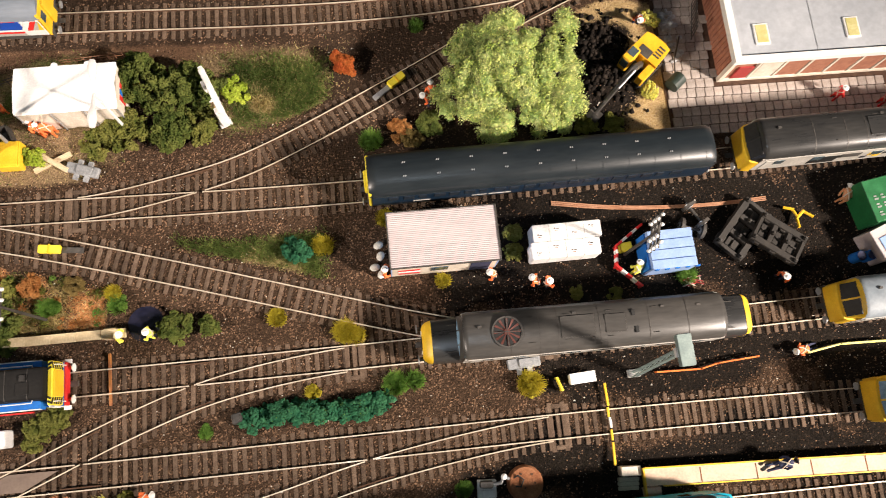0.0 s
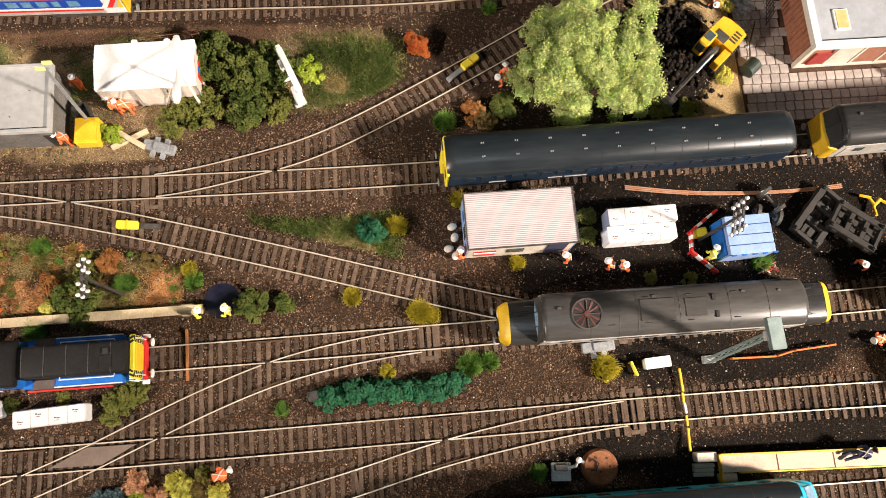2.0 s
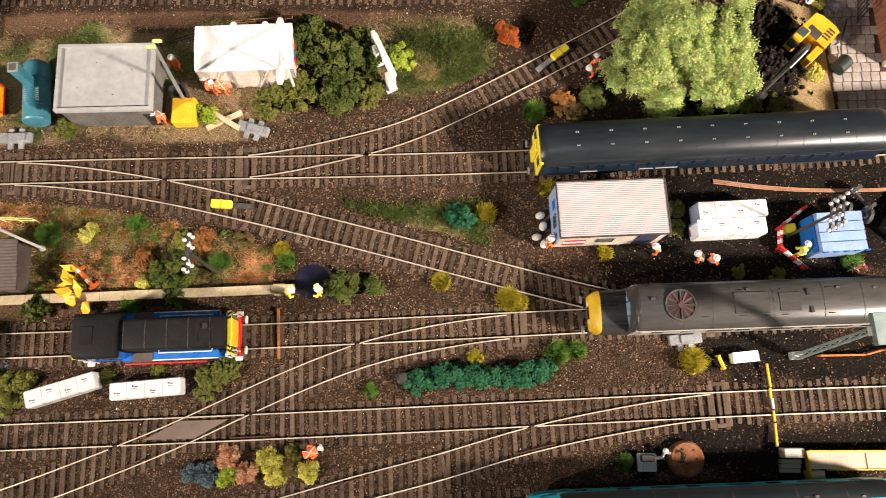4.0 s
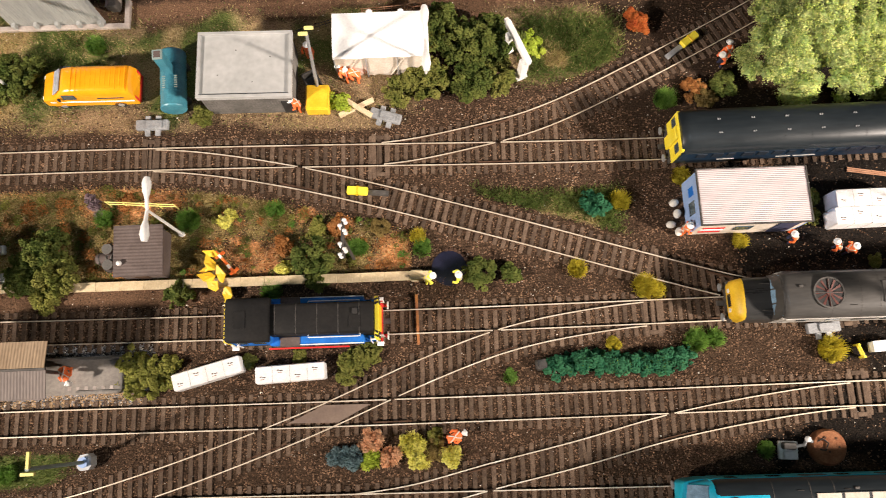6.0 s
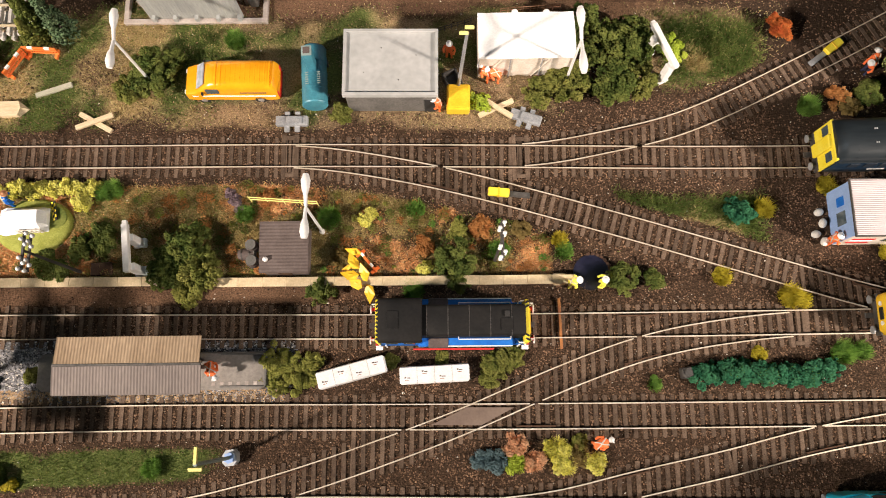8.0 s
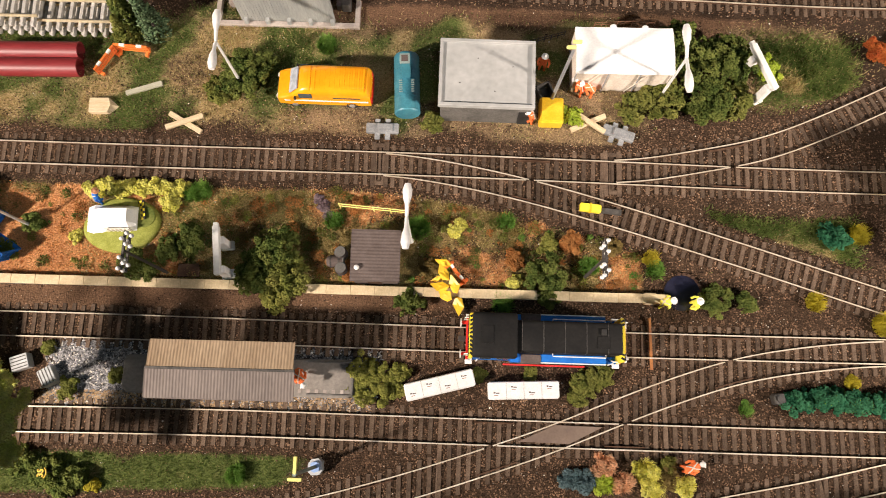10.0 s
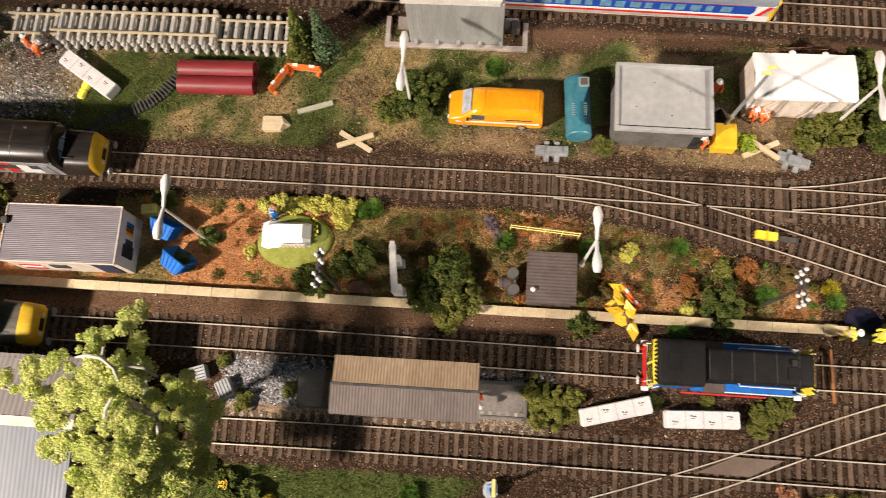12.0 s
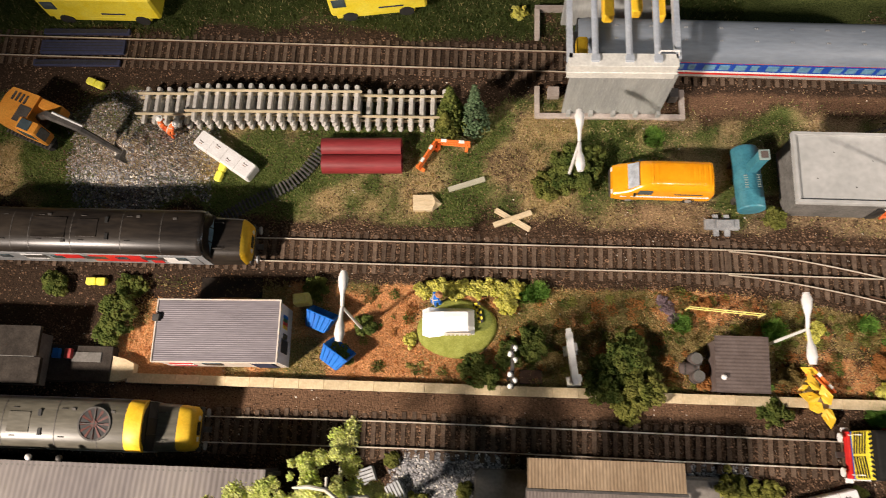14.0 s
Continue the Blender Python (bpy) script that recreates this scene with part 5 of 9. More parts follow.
def site_hut(label, x, y, rz, w, d, h, roof, wall, end_wall, ridge=0.3, east_end=False):
    hut = thing("site_hut", label, "hut", x, y, 0, rz, group="portable huts")
    part("wall", Shape().box(-w / 2 + 1, -d / 2 + 1, 0, w / 2 - 1, d / 2 - 1, h - 1, 0.4), wall, hut)
    part("roof", corrugated(-w / 2, -d / 2, w / 2, d / 2, h - 1, 1.45, ridge), roof, hut, "pale corrugated roof", smooth=True)
    for y1 in (-1, 1):
        part("roof_edge", Shape().box(-w / 2 - 0.3, y1 * d / 2 - 0.5, h - 2.4, w / 2 + 0.3, y1 * d / 2 + 0.5, h - 0.6, 0.2), M_gunmetal if east_end else wall, hut)
    for x1 in (-1, 1):
        part("roof_edge", Shape().box(x1 * w / 2 - 0.5, -d / 2 - 0.3, h - 2.4, x1 * w / 2 + 0.5, d / 2 + 0.3, h - 0.2, 0.2), M_gunmetal if east_end else wall, hut)
    part("skid", Shape().box(-w / 2 + 2, -d / 2 + 2, -1, w / 2 - 2, d / 2 - 2, 1.5), M_gunmetal, hut)
    part("door", Shape().box(w / 2 - 21, -d / 2 + 0.3, 3, w / 2 - 6, -d / 2 + 1.4, h - 6, 0.2), M_navy, hut, "dark open doorway")
    part("window", Shape().box(-w / 2 + 30, -d / 2 + 0.4, 13, -w / 2 + 43, -d / 2 + 1.4, 23, 0.2), M_glass, hut)
    for k, m in enumerate((M_red, M_white, M_red)):
        part("notice", Shape().box(-w / 2 + 6, -d / 2 + 0.5, 8 + 5 * k, -w / 2 + 22, -d / 2 + 1.3, 11 + 5 * k), m, hut, "notice board with bars")
    for x1 in (-1, 1):
        end = part("end_panel", Shape().box(min(x1 * (w / 2 - 1.2), x1 * (w / 2 - 0.3)), -d / 2 + 1, 1, max(x1 * (w / 2 - 1.2), x1 * (w / 2 - 0.3)), d / 2 - 1, h - 2), end_wall, hut)
        part("end_window", Shape().box(min(x1 * (w / 2 - 1), x1 * (w / 2)), -9, 12, max(x1 * (w / 2 - 1), x1 * (w / 2)), 1, 24, 0.2), M_glass, end)
        part("notice", Shape().box(min(x1 * (w / 2 - 1), x1 * (w / 2 - 0.1)), 5, 14, max(x1 * (w / 2 - 1), x1 * (w / 2 - 0.1)), 12, 24), M_blue if x1 < 0 else M_red, end, "blue and red notice")
    return hut


site_hut("portable site hut with a pink-grey corrugated roof", 39, 142, 0, 81, 42, 36, M_pink, M_cream, M_skyblue, east_end=True)
west_hut = site_hut("portable site hut with a shiny lilac corrugated roof", -766, 131, 1.0, 86, 43, 37, M_lilac, M_canvas_side, M_white, 0.2)
for k, m in enumerate((M_yellow, M_red, M_green, M_blue)):
    part("notice", Shape().box(41.8, 4 + k * 2.4, 15, 43.3, 6.2 + k * 2.4, 26), m, west_hut, "striped coloured notice")
part("end_window", Shape().box(41.8, -13, 10, 43.3, -3, 27, 0.8), M_screen, west_hut, "dark rounded end window")
part("chimney_box", Shape().box(-45, 6, 33, -40, 11, 39, 0.5), M_gunmetal, west_hut)
single("gas_crate", Shape().box(-6, -4, 0, 6, 4, 12, 0.8).box(-4, -2.5, 12, 4, 2.5, 14, 0.5), M_pallemon, "small yellow crate behind the lilac hut", "crate", -716, 160, 0, 8)

# flat-roofed concrete block with a kerb round the roof
block = thing("concrete_building", "flat-roofed concrete block building with a raised roof kerb", "building", -332.5, 258.5, 0, -0.6)
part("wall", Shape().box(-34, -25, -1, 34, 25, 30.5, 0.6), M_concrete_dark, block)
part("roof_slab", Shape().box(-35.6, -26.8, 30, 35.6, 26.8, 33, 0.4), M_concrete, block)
for b in ((-35.6, -26.8, 35.6, -24.2), (-35.6, 24.2, 35.6, 26.8), (-35.6, -24.3, -33.2, 24.3), (33.2, -24.3, 35.6, 24.3)):
    part("roof_kerb", Shape().box(b[0], b[1], 32.6, b[2], b[3], 35.0, 0.4), M_concrete, block)
part("door", Shape().box(25, -25.6, 0, 33, -24.6, 22, 0.3), M_tyre, block)
for k in range(26):
    part("wall_rib", Shape().box(-33 + k * 2.2, -25.25, 1, -32.1 + k * 2.2, -24.8, 29.5), M_concrete_dark, block)
for k in range(4):
    part("roof_spot", Shape().cyl(-20 + 13 * k, (-8, 12, -14, 6)[k], 32.9, 33.3, 0.4, 8), M_gunmetal, block)

# canvas tent
tent = thing("work_tent", "white canvas work tent with dusty open sides", "tent", -230, 280, 0, 0.5)
rings = []
for k in range(9):
    x = -36.5 + 73 * k / 8
    sag = 0.5 * math.sin(k * 2.4) - (0.9 if k % 2 else 0)
    rings.append([(x, -18.8, 32.0 + 0.4 * math.sin(k * 3)), (x, -18, 34.6 + sag * 0.3), (x, -9, 35.6 + sag * 0.6), (x, 0, 36.4 + sag * 0.6), (x, 9, 35.6 + sag * 0.6), (x, 18, 34.4 + sag * 0.3), (x, 18.8, 32), (x, 16, 30), (x, 0, 35.6 + sag), (x, -16, 30)])
part("canopy", Shape().loft(rings), M_canvas, tent, smooth=True)
for y1 in (-1, 1):
    pts = [(x, y1 * (17.6 + 0.5 * math.sin(x * 0.5)), z) for z in (0.4, 31) for x in range(-36, 37, 4)]
    n = 19
    wall = Shape().add(pts + [(x, y - y1 * 0.6, z) for x, y, z in pts], [(i, i + 1, n + i + 1, n + i) for i in range(n - 1)] + [(2 * n + i + 1, 2 * n + i, 3 * n + i, 3 * n + i + 1) for i in range(n - 1)])
    part("side_sheet", wall, M_canvas_side, tent, smooth=True)
for x1 in (-1, 1):
    part("end_sheet", Shape().box(x1 * 35.6 - 0.4, -17, 0, x1 * 35.6 + 0.4, 17, 31), M_canvas_side, tent)
for x in (-36, -12, 12, 36):
    part("pole", Shape().tube([(x, -18.6, 0), (x, -18.2, 33)], 0.5, 6), M_greymetal, tent)
for x in (-30, 6):
    part("brace", Shape().tube([(x, -18.8, 2), (x + 11, -18.6, 29)], 0.45, 6), M_cream, tent)
for k, m in enumerate((M_red, M_blue, M_red)):
    part("notice", Shape().box(36.1, -8 + 5 * k, 12, 36.6, -4 + 5 * k, 24), m, tent, "red and blue notice")
for x, y in ((-8, 19), (16, 18.5)):
    part("rope_knot", Shape().ball(x, y, 33, 2.6, 2.6, 1.8), M_canvas, tent)

# brown garden shed with barrels
shed = thing("garden_shed", "small brown shed with a ribbed felt roof", "shed", -410, 120.5, 0, 0)
part("wall", Shape().box(-16, -17, 0, 16, 17, 20, 0.5), M_shed, shed)
part("roof", corrugated(-17.8, -18.8, 17.8, 18.8, 21, 2.4, 0.35, slope=lambda y: 1.5 + y * 0.08), M_shed, shed, smooth=True)
part("door", Shape().box(-6, -17.5, 0.5, 4, -16.9, 17, 0.3), M_soil, shed)
part("roof_lamp", Shape().ball(-13, -9, 23.5, 2.0), M_white, shed, "small white globe on the roof", smooth=True)
for k, (bx, by, lying) in enumerate(((-437, 125, 0), (-436, 113, 0), (-447, 119, 1))):
    s = Shape()
    prof = [(0, 3.6), (3, 4.4), (6, 4.6), (9, 4.4), (12, 3.6)]
    s.loft([[(r * math.cos(a), r * math.sin(a), h) for a in (2 * math.pi * j / 16 for j in range(16))] for h, r in prof])
    ob = thing("barrel", "grey-green lidded oil barrel beside the shed", "barrel", bx, by, 4.4 if lying else 0, 0, group="barrels by the shed", ry=85 if lying else 0)
    part("drum", s, M_shed, ob, smooth=True)
    part("lid", Shape().cyl(0, 0, 11.8, 12.6, 3.9, 16), M_concrete_dark, ob)
    for h in (3, 9):
        part("hoop", Shape().cyl(0, 0, h - 0.4, h + 0.4, 4.75, 16), M_gunmetal, ob)

# station building and its paved forecourt
stn = thing("station_building", "brick station building with a flat grey roof and white fascia", "building", 0, 0, 0, 0)
part("wall", Shape().box(286, 265, 0, 560, 390, 38, 0.4), M_brick, stn)
part("roof", Shape().box(283, 262, 38, 566, 394, 40.2, 0.3), M_flatroof, stn, "pale grey felt flat roof")
for b in ((281, 259.5, 566, 264.5), (281, 391, 566, 395), (281, 264.4, 287, 391)):
    part("fascia", Shape().box(b[0], b[1], 37, b[2], b[3], 43.5, 0.5), M_white, stn)
for sx, sy in ((308, 283), (384, 284), (460, 285)):
    fr = part("skylight", Shape().box(sx - 6, sy - 9, 40, sx + 6, sy + 9, 41.6, 0.4), M_white, stn, "white-framed roof light")
    part("glazing", Shape().box(sx - 4.6, sy - 7.6, 41.4, sx + 4.6, sy + 7.6, 42.0, 0.2), M_skylight, fr)
part("roof_joint", Shape().box(352, 265, 40.1, 352.4, 391, 40.6), M_rubble, stn)
part("corner_post", Shape().box(284.5, 262.5, 0, 288.5, 266.5, 38, 0.3), M_cream, stn)
for k in range(9):
    x = 290 + k * 22
    part("window_bay" if k else "red_door", Shape().box(x if k else x + 5, 263.6, 2 if k == 0 else 4, x + 18.5, 265.4, 22 if k == 0 else 30, 0.3), M_maroon_door if k == 0 else (M_cream if k == 1 else M_brick), stn)
    part("mullion", Shape().box(x + 18.8, 263.0, 1, x + 21.4, 265.4, 37.5, 0.3), M_cream, stn)
    if k > 1:
        part("window_pane", Shape().box(x + 1, 263.2, 30.6, x + 17.5, 265.2, 36.5, 0.2), M_glass, stn)
part("plinth", Shape().box(288, 262.6, 0, 560, 264.8, 3.4, 0.3), M_cream, stn)
for k in range(26):
    part("brick_course", Shape().box(285.2, 268 + k * 4.6, 2, 286.4, 270.6 + k * 4.6, 36), M_brick, stn)

# covered island platform
plat = thing("platform", "low asphalt island platform with worn edge", "platform", 0, 0, 0)
rings = []
for z, ins in ((-1, 0), (5.4, 0), (6.4, 1.0)):
    a, b, c, d, r = -588 + ins, -422 - ins, 20 + ins, 47 - ins, 4
    rings.append([(b - r, c, z), (b, c + r, z), (b, d - r, z), (b - r, d, z), (a + r, d, z), (a, d - r, z), (a, c + r, z), (a + r, c, z)])
part("deck", Shape().loft(rings), M_platform, plat)
for b in ((-456, 21.4, -423.4, 22.6), (-456, 44.4, -423.4, 45.6), (-424.4, 22, -423, 45)):
    part("raised_rim", Shape().box(b[0], b[1], 6.2, b[2], b[3], 7.2, 0.2), M_concrete_dark, plat)
for k in range(6):
    part("worn_mark", Shape().box(-462 + k * 6, 23, 6.35, -459.5 + k * 6, 25.6, 6.6), M_slab, plat)
for x in (-588, -425):
    part("end_ramp", Shape().box(x, 20.4, -0.5, x + 3.6, 46.6, 3.4, 0.4), M_concrete_dark, plat)
can = thing("platform_canopy", "ridged corrugated canopy over the island platform", "canopy", 0, 0, 0)
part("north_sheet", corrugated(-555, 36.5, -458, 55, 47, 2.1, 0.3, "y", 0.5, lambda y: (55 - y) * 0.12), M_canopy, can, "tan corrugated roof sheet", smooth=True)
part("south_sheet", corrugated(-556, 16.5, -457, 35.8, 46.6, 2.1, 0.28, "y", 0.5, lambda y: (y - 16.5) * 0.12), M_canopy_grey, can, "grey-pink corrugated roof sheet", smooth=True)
part("ridge", Shape().box(-556, 35.2, 48, -457, 37, 49.8, 0.4), M_gunmetal, can)
for x in (-545, -520, -494, -469):
    post = part("post", Shape().box(x - 1.2, 34.8, 6, x + 1.2, 37.2, 47, 0.2), M_gunmetal, can)
    part("bracket", Shape().tube([(x, 36, 38), (x, 26, 46)], 0.7, 6).tube([(x, 36, 38), (x, 46, 46)], 0.7, 6), M_gunmetal, post)
part("valance", Shape().box(-555, 16.2, 44.4, -458, 17, 46.8, 0.1), M_canopy_grey, can)

# long train shed roof in the foreground
tsh = thing("train_shed", "long grey ribbed shed roof with a white ridge light", "shed", 0, 0, 0)
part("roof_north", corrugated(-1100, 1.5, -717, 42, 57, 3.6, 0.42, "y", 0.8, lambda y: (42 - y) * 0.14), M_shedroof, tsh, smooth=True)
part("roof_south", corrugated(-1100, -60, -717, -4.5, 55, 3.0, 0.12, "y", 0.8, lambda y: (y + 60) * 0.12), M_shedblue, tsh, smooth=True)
part("ridge_walk", Shape().box(-1100, -4.6, 60.5, -716.5, 2, 63.4, 0.4), M_cream, tsh)
part("ridge_light", Shape().box(-1000, -7, 63, -775, 3.5, 67, 0.6), M_white, tsh, "white ridge light")
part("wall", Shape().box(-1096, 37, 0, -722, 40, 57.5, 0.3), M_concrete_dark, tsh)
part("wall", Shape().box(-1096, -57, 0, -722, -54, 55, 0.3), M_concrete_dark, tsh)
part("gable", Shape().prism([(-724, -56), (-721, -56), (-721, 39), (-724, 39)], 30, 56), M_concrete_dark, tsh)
for k in range(5):
    part("post", Shape().box(-1080 + k * 88, 40.2, 0, -1076 + k * 88, 42, 56, 0.3), M_gunmetal, tsh)
for gx in (-870, -850):
    part("vent_globe", Shape().ball(gx, 44, 56, 2.2, 2.2, 2.2), M_white if gx < -860 else M_gunmetal, tsh, smooth=True)

# small platform building beyond the hut
ph = thing("platform_shelter", "grey flat-roofed shelter on the end of the platform", "shelter", 0, 0, 0)
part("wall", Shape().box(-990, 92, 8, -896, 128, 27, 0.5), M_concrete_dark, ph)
# both roofs carry the west end's shade in their colour
part("roof", Shape().box(-994, 111, 27, -893, 132, 30, 0.5), M_shadetarmac, ph)
part("lower_roof", Shape().box(-994, 92, 24, -891, 110.4, 27.5, 0.5), M_shadetarmac, ph)
pe = thing("end_platform", "short dark platform with a buff end piece", "platform", 0, 0, 0)
part("deck", Shape().box(-1000, 96, -1, -850, 122, 8, 0.8), M_shadetarmac, pe)
part("panel", Shape().box(-880, 110, 7.8, -858, 117, 8.8, 0.2), M_concrete_dark, pe)
part("ramp", Shape().prism([(-850, 97), (-840, 98.5), (-834, 102), (-834, 110), (-840, 113), (-850, 115)], -1, 7), M_wallstone, pe)
for k in range(2):
    part("bench", Shape().box(-893 + 9 * k, 112, 8, -888 + 9 * k, 119, 12, 0.4), M_blue if k == 0 else M_maroon_door, pe)

# tall clad building astride the upper track
tw = thing("loading_tower", "tall grey-clad loading tower straddling the upper track", "tower", 0, 0, 0)
part("south_wall", Shape().box(-527, 313, 0, -453, 317, 62, 0.4), M_cladding, tw)
for k in range(30):
    part("cladding_rib", Shape().box(-526 + k * 2.45, 312.75, 3, -525.2 + k * 2.45, 313.2, 61.5), M_cladding, tw)
part("parapet", Shape().box(-530, 312, 60, -456, 322, 77, 0.5), M_palecladding, tw, "pale upper band")
part("ledge", Shape().box(-531, 311.4, 67, -455, 312.4, 68.6, 0.2), M_palecladding, tw)
part("north_wall", Shape().box(-527, 392, 0, -453, 396, 76, 0.4), M_cladding, tw)
for x in (-529, -456):
    part("top_beam", Shape().box(x - 2, 318, 70, x + 2, 396, 77, 0.6), M_bluebeam, tw)
for x in (-512, -489, -470):
    b = part("roof_beam", Shape().tube([(x, 316, 76.5), (x, 396, 76.5)], 2.3, 10), M_bluebeam, tw, "pale blue-grey roof beam", smooth=True)
    part("beam_foot", Shape().box(x - 3, 315, 73, x + 3, 320, 79, 0.6), M_bluebeam, b)
for x, y in ((-519, 330), (-500, 372), (-480, 376), (-464, 372)):
    part("chute", Shape().box(x - 4, y - 14, 56, x + 4, y + 12, 66, 1.5), M_yellow, tw, "yellow chute")
for b in ((-548, 309, -433, 313, 4), (-548, 312.6, -544, 336, 4), (-437, 312.6, -433, 334, 4), (-548, 404, -433, 408, 5), (-548, 378, -544, 404, 5), (-538, 326, -529, 334, 7), (-452, 326, -441, 336, 7)):
    part("kerb", Shape().box(b[0], b[1], -1, b[2], b[3], b[4], 0.5), M_slab, tw)
for k in range(5):
    part("foot", Shape().box(-524 + k * 17, 309.5, 3.5, -521 + k * 17, 313.5, 9, 0.3), M_cladding, tw)
part("cable_drum", Shape().box(-447, 322, 4, -440, 330, 14, 0.6), M_gunmetal, tw)
part("handrail", Shape().tube([(-470, 321, 77), (-469, 321, 82), (-457, 321, 82), (-456, 321, 77)], 0.6, 6), M_white, tw)

# ---- plants ----
PHI = (1 + 5**0.5) / 2
ICO = np.array([(-1, PHI, 0), (1, PHI, 0), (-1, -PHI, 0), (1, -PHI, 0), (0, -1, PHI), (0, 1, PHI), (0, -1, -PHI), (0, 1, -PHI), (PHI, 0, -1), (PHI, 0, 1), (-PHI, 0, -1), (-PHI, 0, 1)]) / 1.9
ICOF = np.array([(0, 11, 5), (0, 5, 1), (0, 1, 7), (0, 7, 10), (0, 10, 11), (1, 5, 9), (5, 11, 4), (11, 10, 2), (10, 7, 6), (7, 1, 8), (3, 9, 4), (3, 4, 2), (3, 2, 6), (3, 6, 8), (3, 8, 9), (4, 9, 5), (2, 4, 11), (6, 2, 10), (8, 6, 7), (9, 8, 1)])


def turns(rng, n):
    q = rng.normal(size=(n, 4))
    q /= np.linalg.norm(q, axis=1)[:, None]
    w, x, y, z = q.T
    return np.stack([np.stack([1 - 2 * (y * y + z * z), 2 * (x * y - z * w), 2 * (x * z + y * w)], -1),
                     np.stack([2 * (x * y + z * w), 1 - 2 * (x * x + z * z), 2 * (y * z - x * w)], -1),
                     np.stack([2 * (x * z - y * w), 2 * (y * z + x * w), 1 - 2 * (x * x + y * y)], -1)], 1)


def clump_points(rng, n, lobes, inner=0.62, outer=1.08):
    """Places over the skins of some lobes (x, y, z, rx, ry, rz), with gaps."""
    lobes = np.array(lobes, float)
    area = lobes[:, 3] * lobes[:, 4]
    k = rng.choice(len(lobes), n, p=area / area.sum())
    d = rng.normal(size=(n, 3))
    d /= np.linalg.norm(d, axis=1)[:, None]
    d[:, 2] = np.where(d[:, 2] < -0.3, -d[:, 2], d[:, 2])
    depth = rng.uniform(inner, outer, n)
    return lobes[k, :3] + d * lobes[k, 3:] * depth[:, None]


def knots(rng, n, lobes, r):
    """Small lobes crowded over the skins of large ones: tight clumps with dark gaps between."""
    at = clump_points(rng, n, lobes)
    s = r * rng.uniform(0.4, 1.4, (n, 1)) * np.array([1, 1, 0.85]) * rng.uniform(0.8, 1.25, (n, 3))
    return np.concatenate([at, s], 1)


TET = np.array([(1, 1, 1), (1, -1, -1), (-1, 1, -1), (-1, -1, 1)], float) * 0.62
TETF = np.array([(0, 1, 2), (0, 3, 1), (0, 2, 3), (1, 3, 2)])


def tufts(name, rng, pts, size, material, parent, label=""):
    """Foam-like crumbs, one at each place."""
    n = len(pts)
    s = size * rng.uniform(0.6, 1.35, (n, 1, 1)) * rng.uniform(0.7, 1.3, (n, 4, 1))
    v = np.einsum("nij,njk->nik", TET[None] * s, turns(rng, n)) + pts[:, None]
    return scattered(name, v, TETF, material, label, "", parent)


def leaves(name, rng, pts, size, material, parent, label=""):
    """Many small bent leaves, two triangles each."""
    n = len(pts)
    leaf = np.array([(-1, 0, 0), (0, -0.42, 0.18), (1, 0, 0), (0, 0.42, 0.18)], float)
    v = np.einsum("nij,njk->nik", leaf[None] * (size * rng.uniform(0.5, 1.3, (n, 1, 1))), turns(rng, n)) + pts[:, None]
    return scattered(name, v, np.array([(0, 1, 2), (0, 2, 3)]), material, label, "", parent)


def finer(verts, faces):
    """Each triangle in four, pushed out to a ball."""
    verts, mids, out = [tuple(v) for v in verts], {}, []

    def mid(a, b):
        key = (min(a, b), max(a, b))
        if key not in mids:
            p = np.array(verts[a]) + np.array(verts[b])
            verts.append(tuple(p / np.linalg.norm(p) * np.linalg.norm(verts[a])))
            mids[key] = len(verts) - 1
        return mids[key]

    for a, b, c in faces:
        ab, bc, ca = mid(a, b), mid(b, c), mid(c, a)
        out += [(a, ab, ca), (ab, b, bc), (ca, bc, c), (ab, bc, ca)]
    return np.array(verts), np.array(out)


LUMP, LUMPF = finer(*finer(ICO, ICOF))


def foam_lumps(name, rng, balls, fill, material, parent, label=""):
    """Uneven foam lumps, one in each small ball (x, y, z, rx, ry, rz)."""
    n = len(balls)
    rough = 1 + 0.14 * rng.normal(size=(n, len(LUMP), 1)).clip(-1.8, 1.8)
    wave = 0
    for k in range(3):
        way = rng.normal(size=(n, 1, 3)) * (2.2 + k)
        wave = wave + np.sin((LUMP[None] * way).sum(-1, keepdims=True) + rng.uniform(0, 6.28, (n, 1, 1)))
    v = LUMP[None] * balls[:, None, 3:] * fill * rough * (1 + 0.16 * wave) + balls[:, None, :3]
    return scattered(name, v, LUMPF, material, label, "", parent)


def bush_lobes(rng, r, h, n=7):
    out = [(0, 0, h * 0.36, r * 0.68, r * 0.68, h * 0.52)]
    for k in range(n):
        a, d = 6.28 * (k + rng.uniform(-0.3, 0.3)) / n, r * rng.uniform(0.38, 0.72)
        s = r * rng.uniform(0.28, 0.46)
        out.append((d * math.cos(a), d * math.sin(a), h * rng.uniform(0.15, 0.62), s, s, s * 0.8))
    return out


SEED = [100]


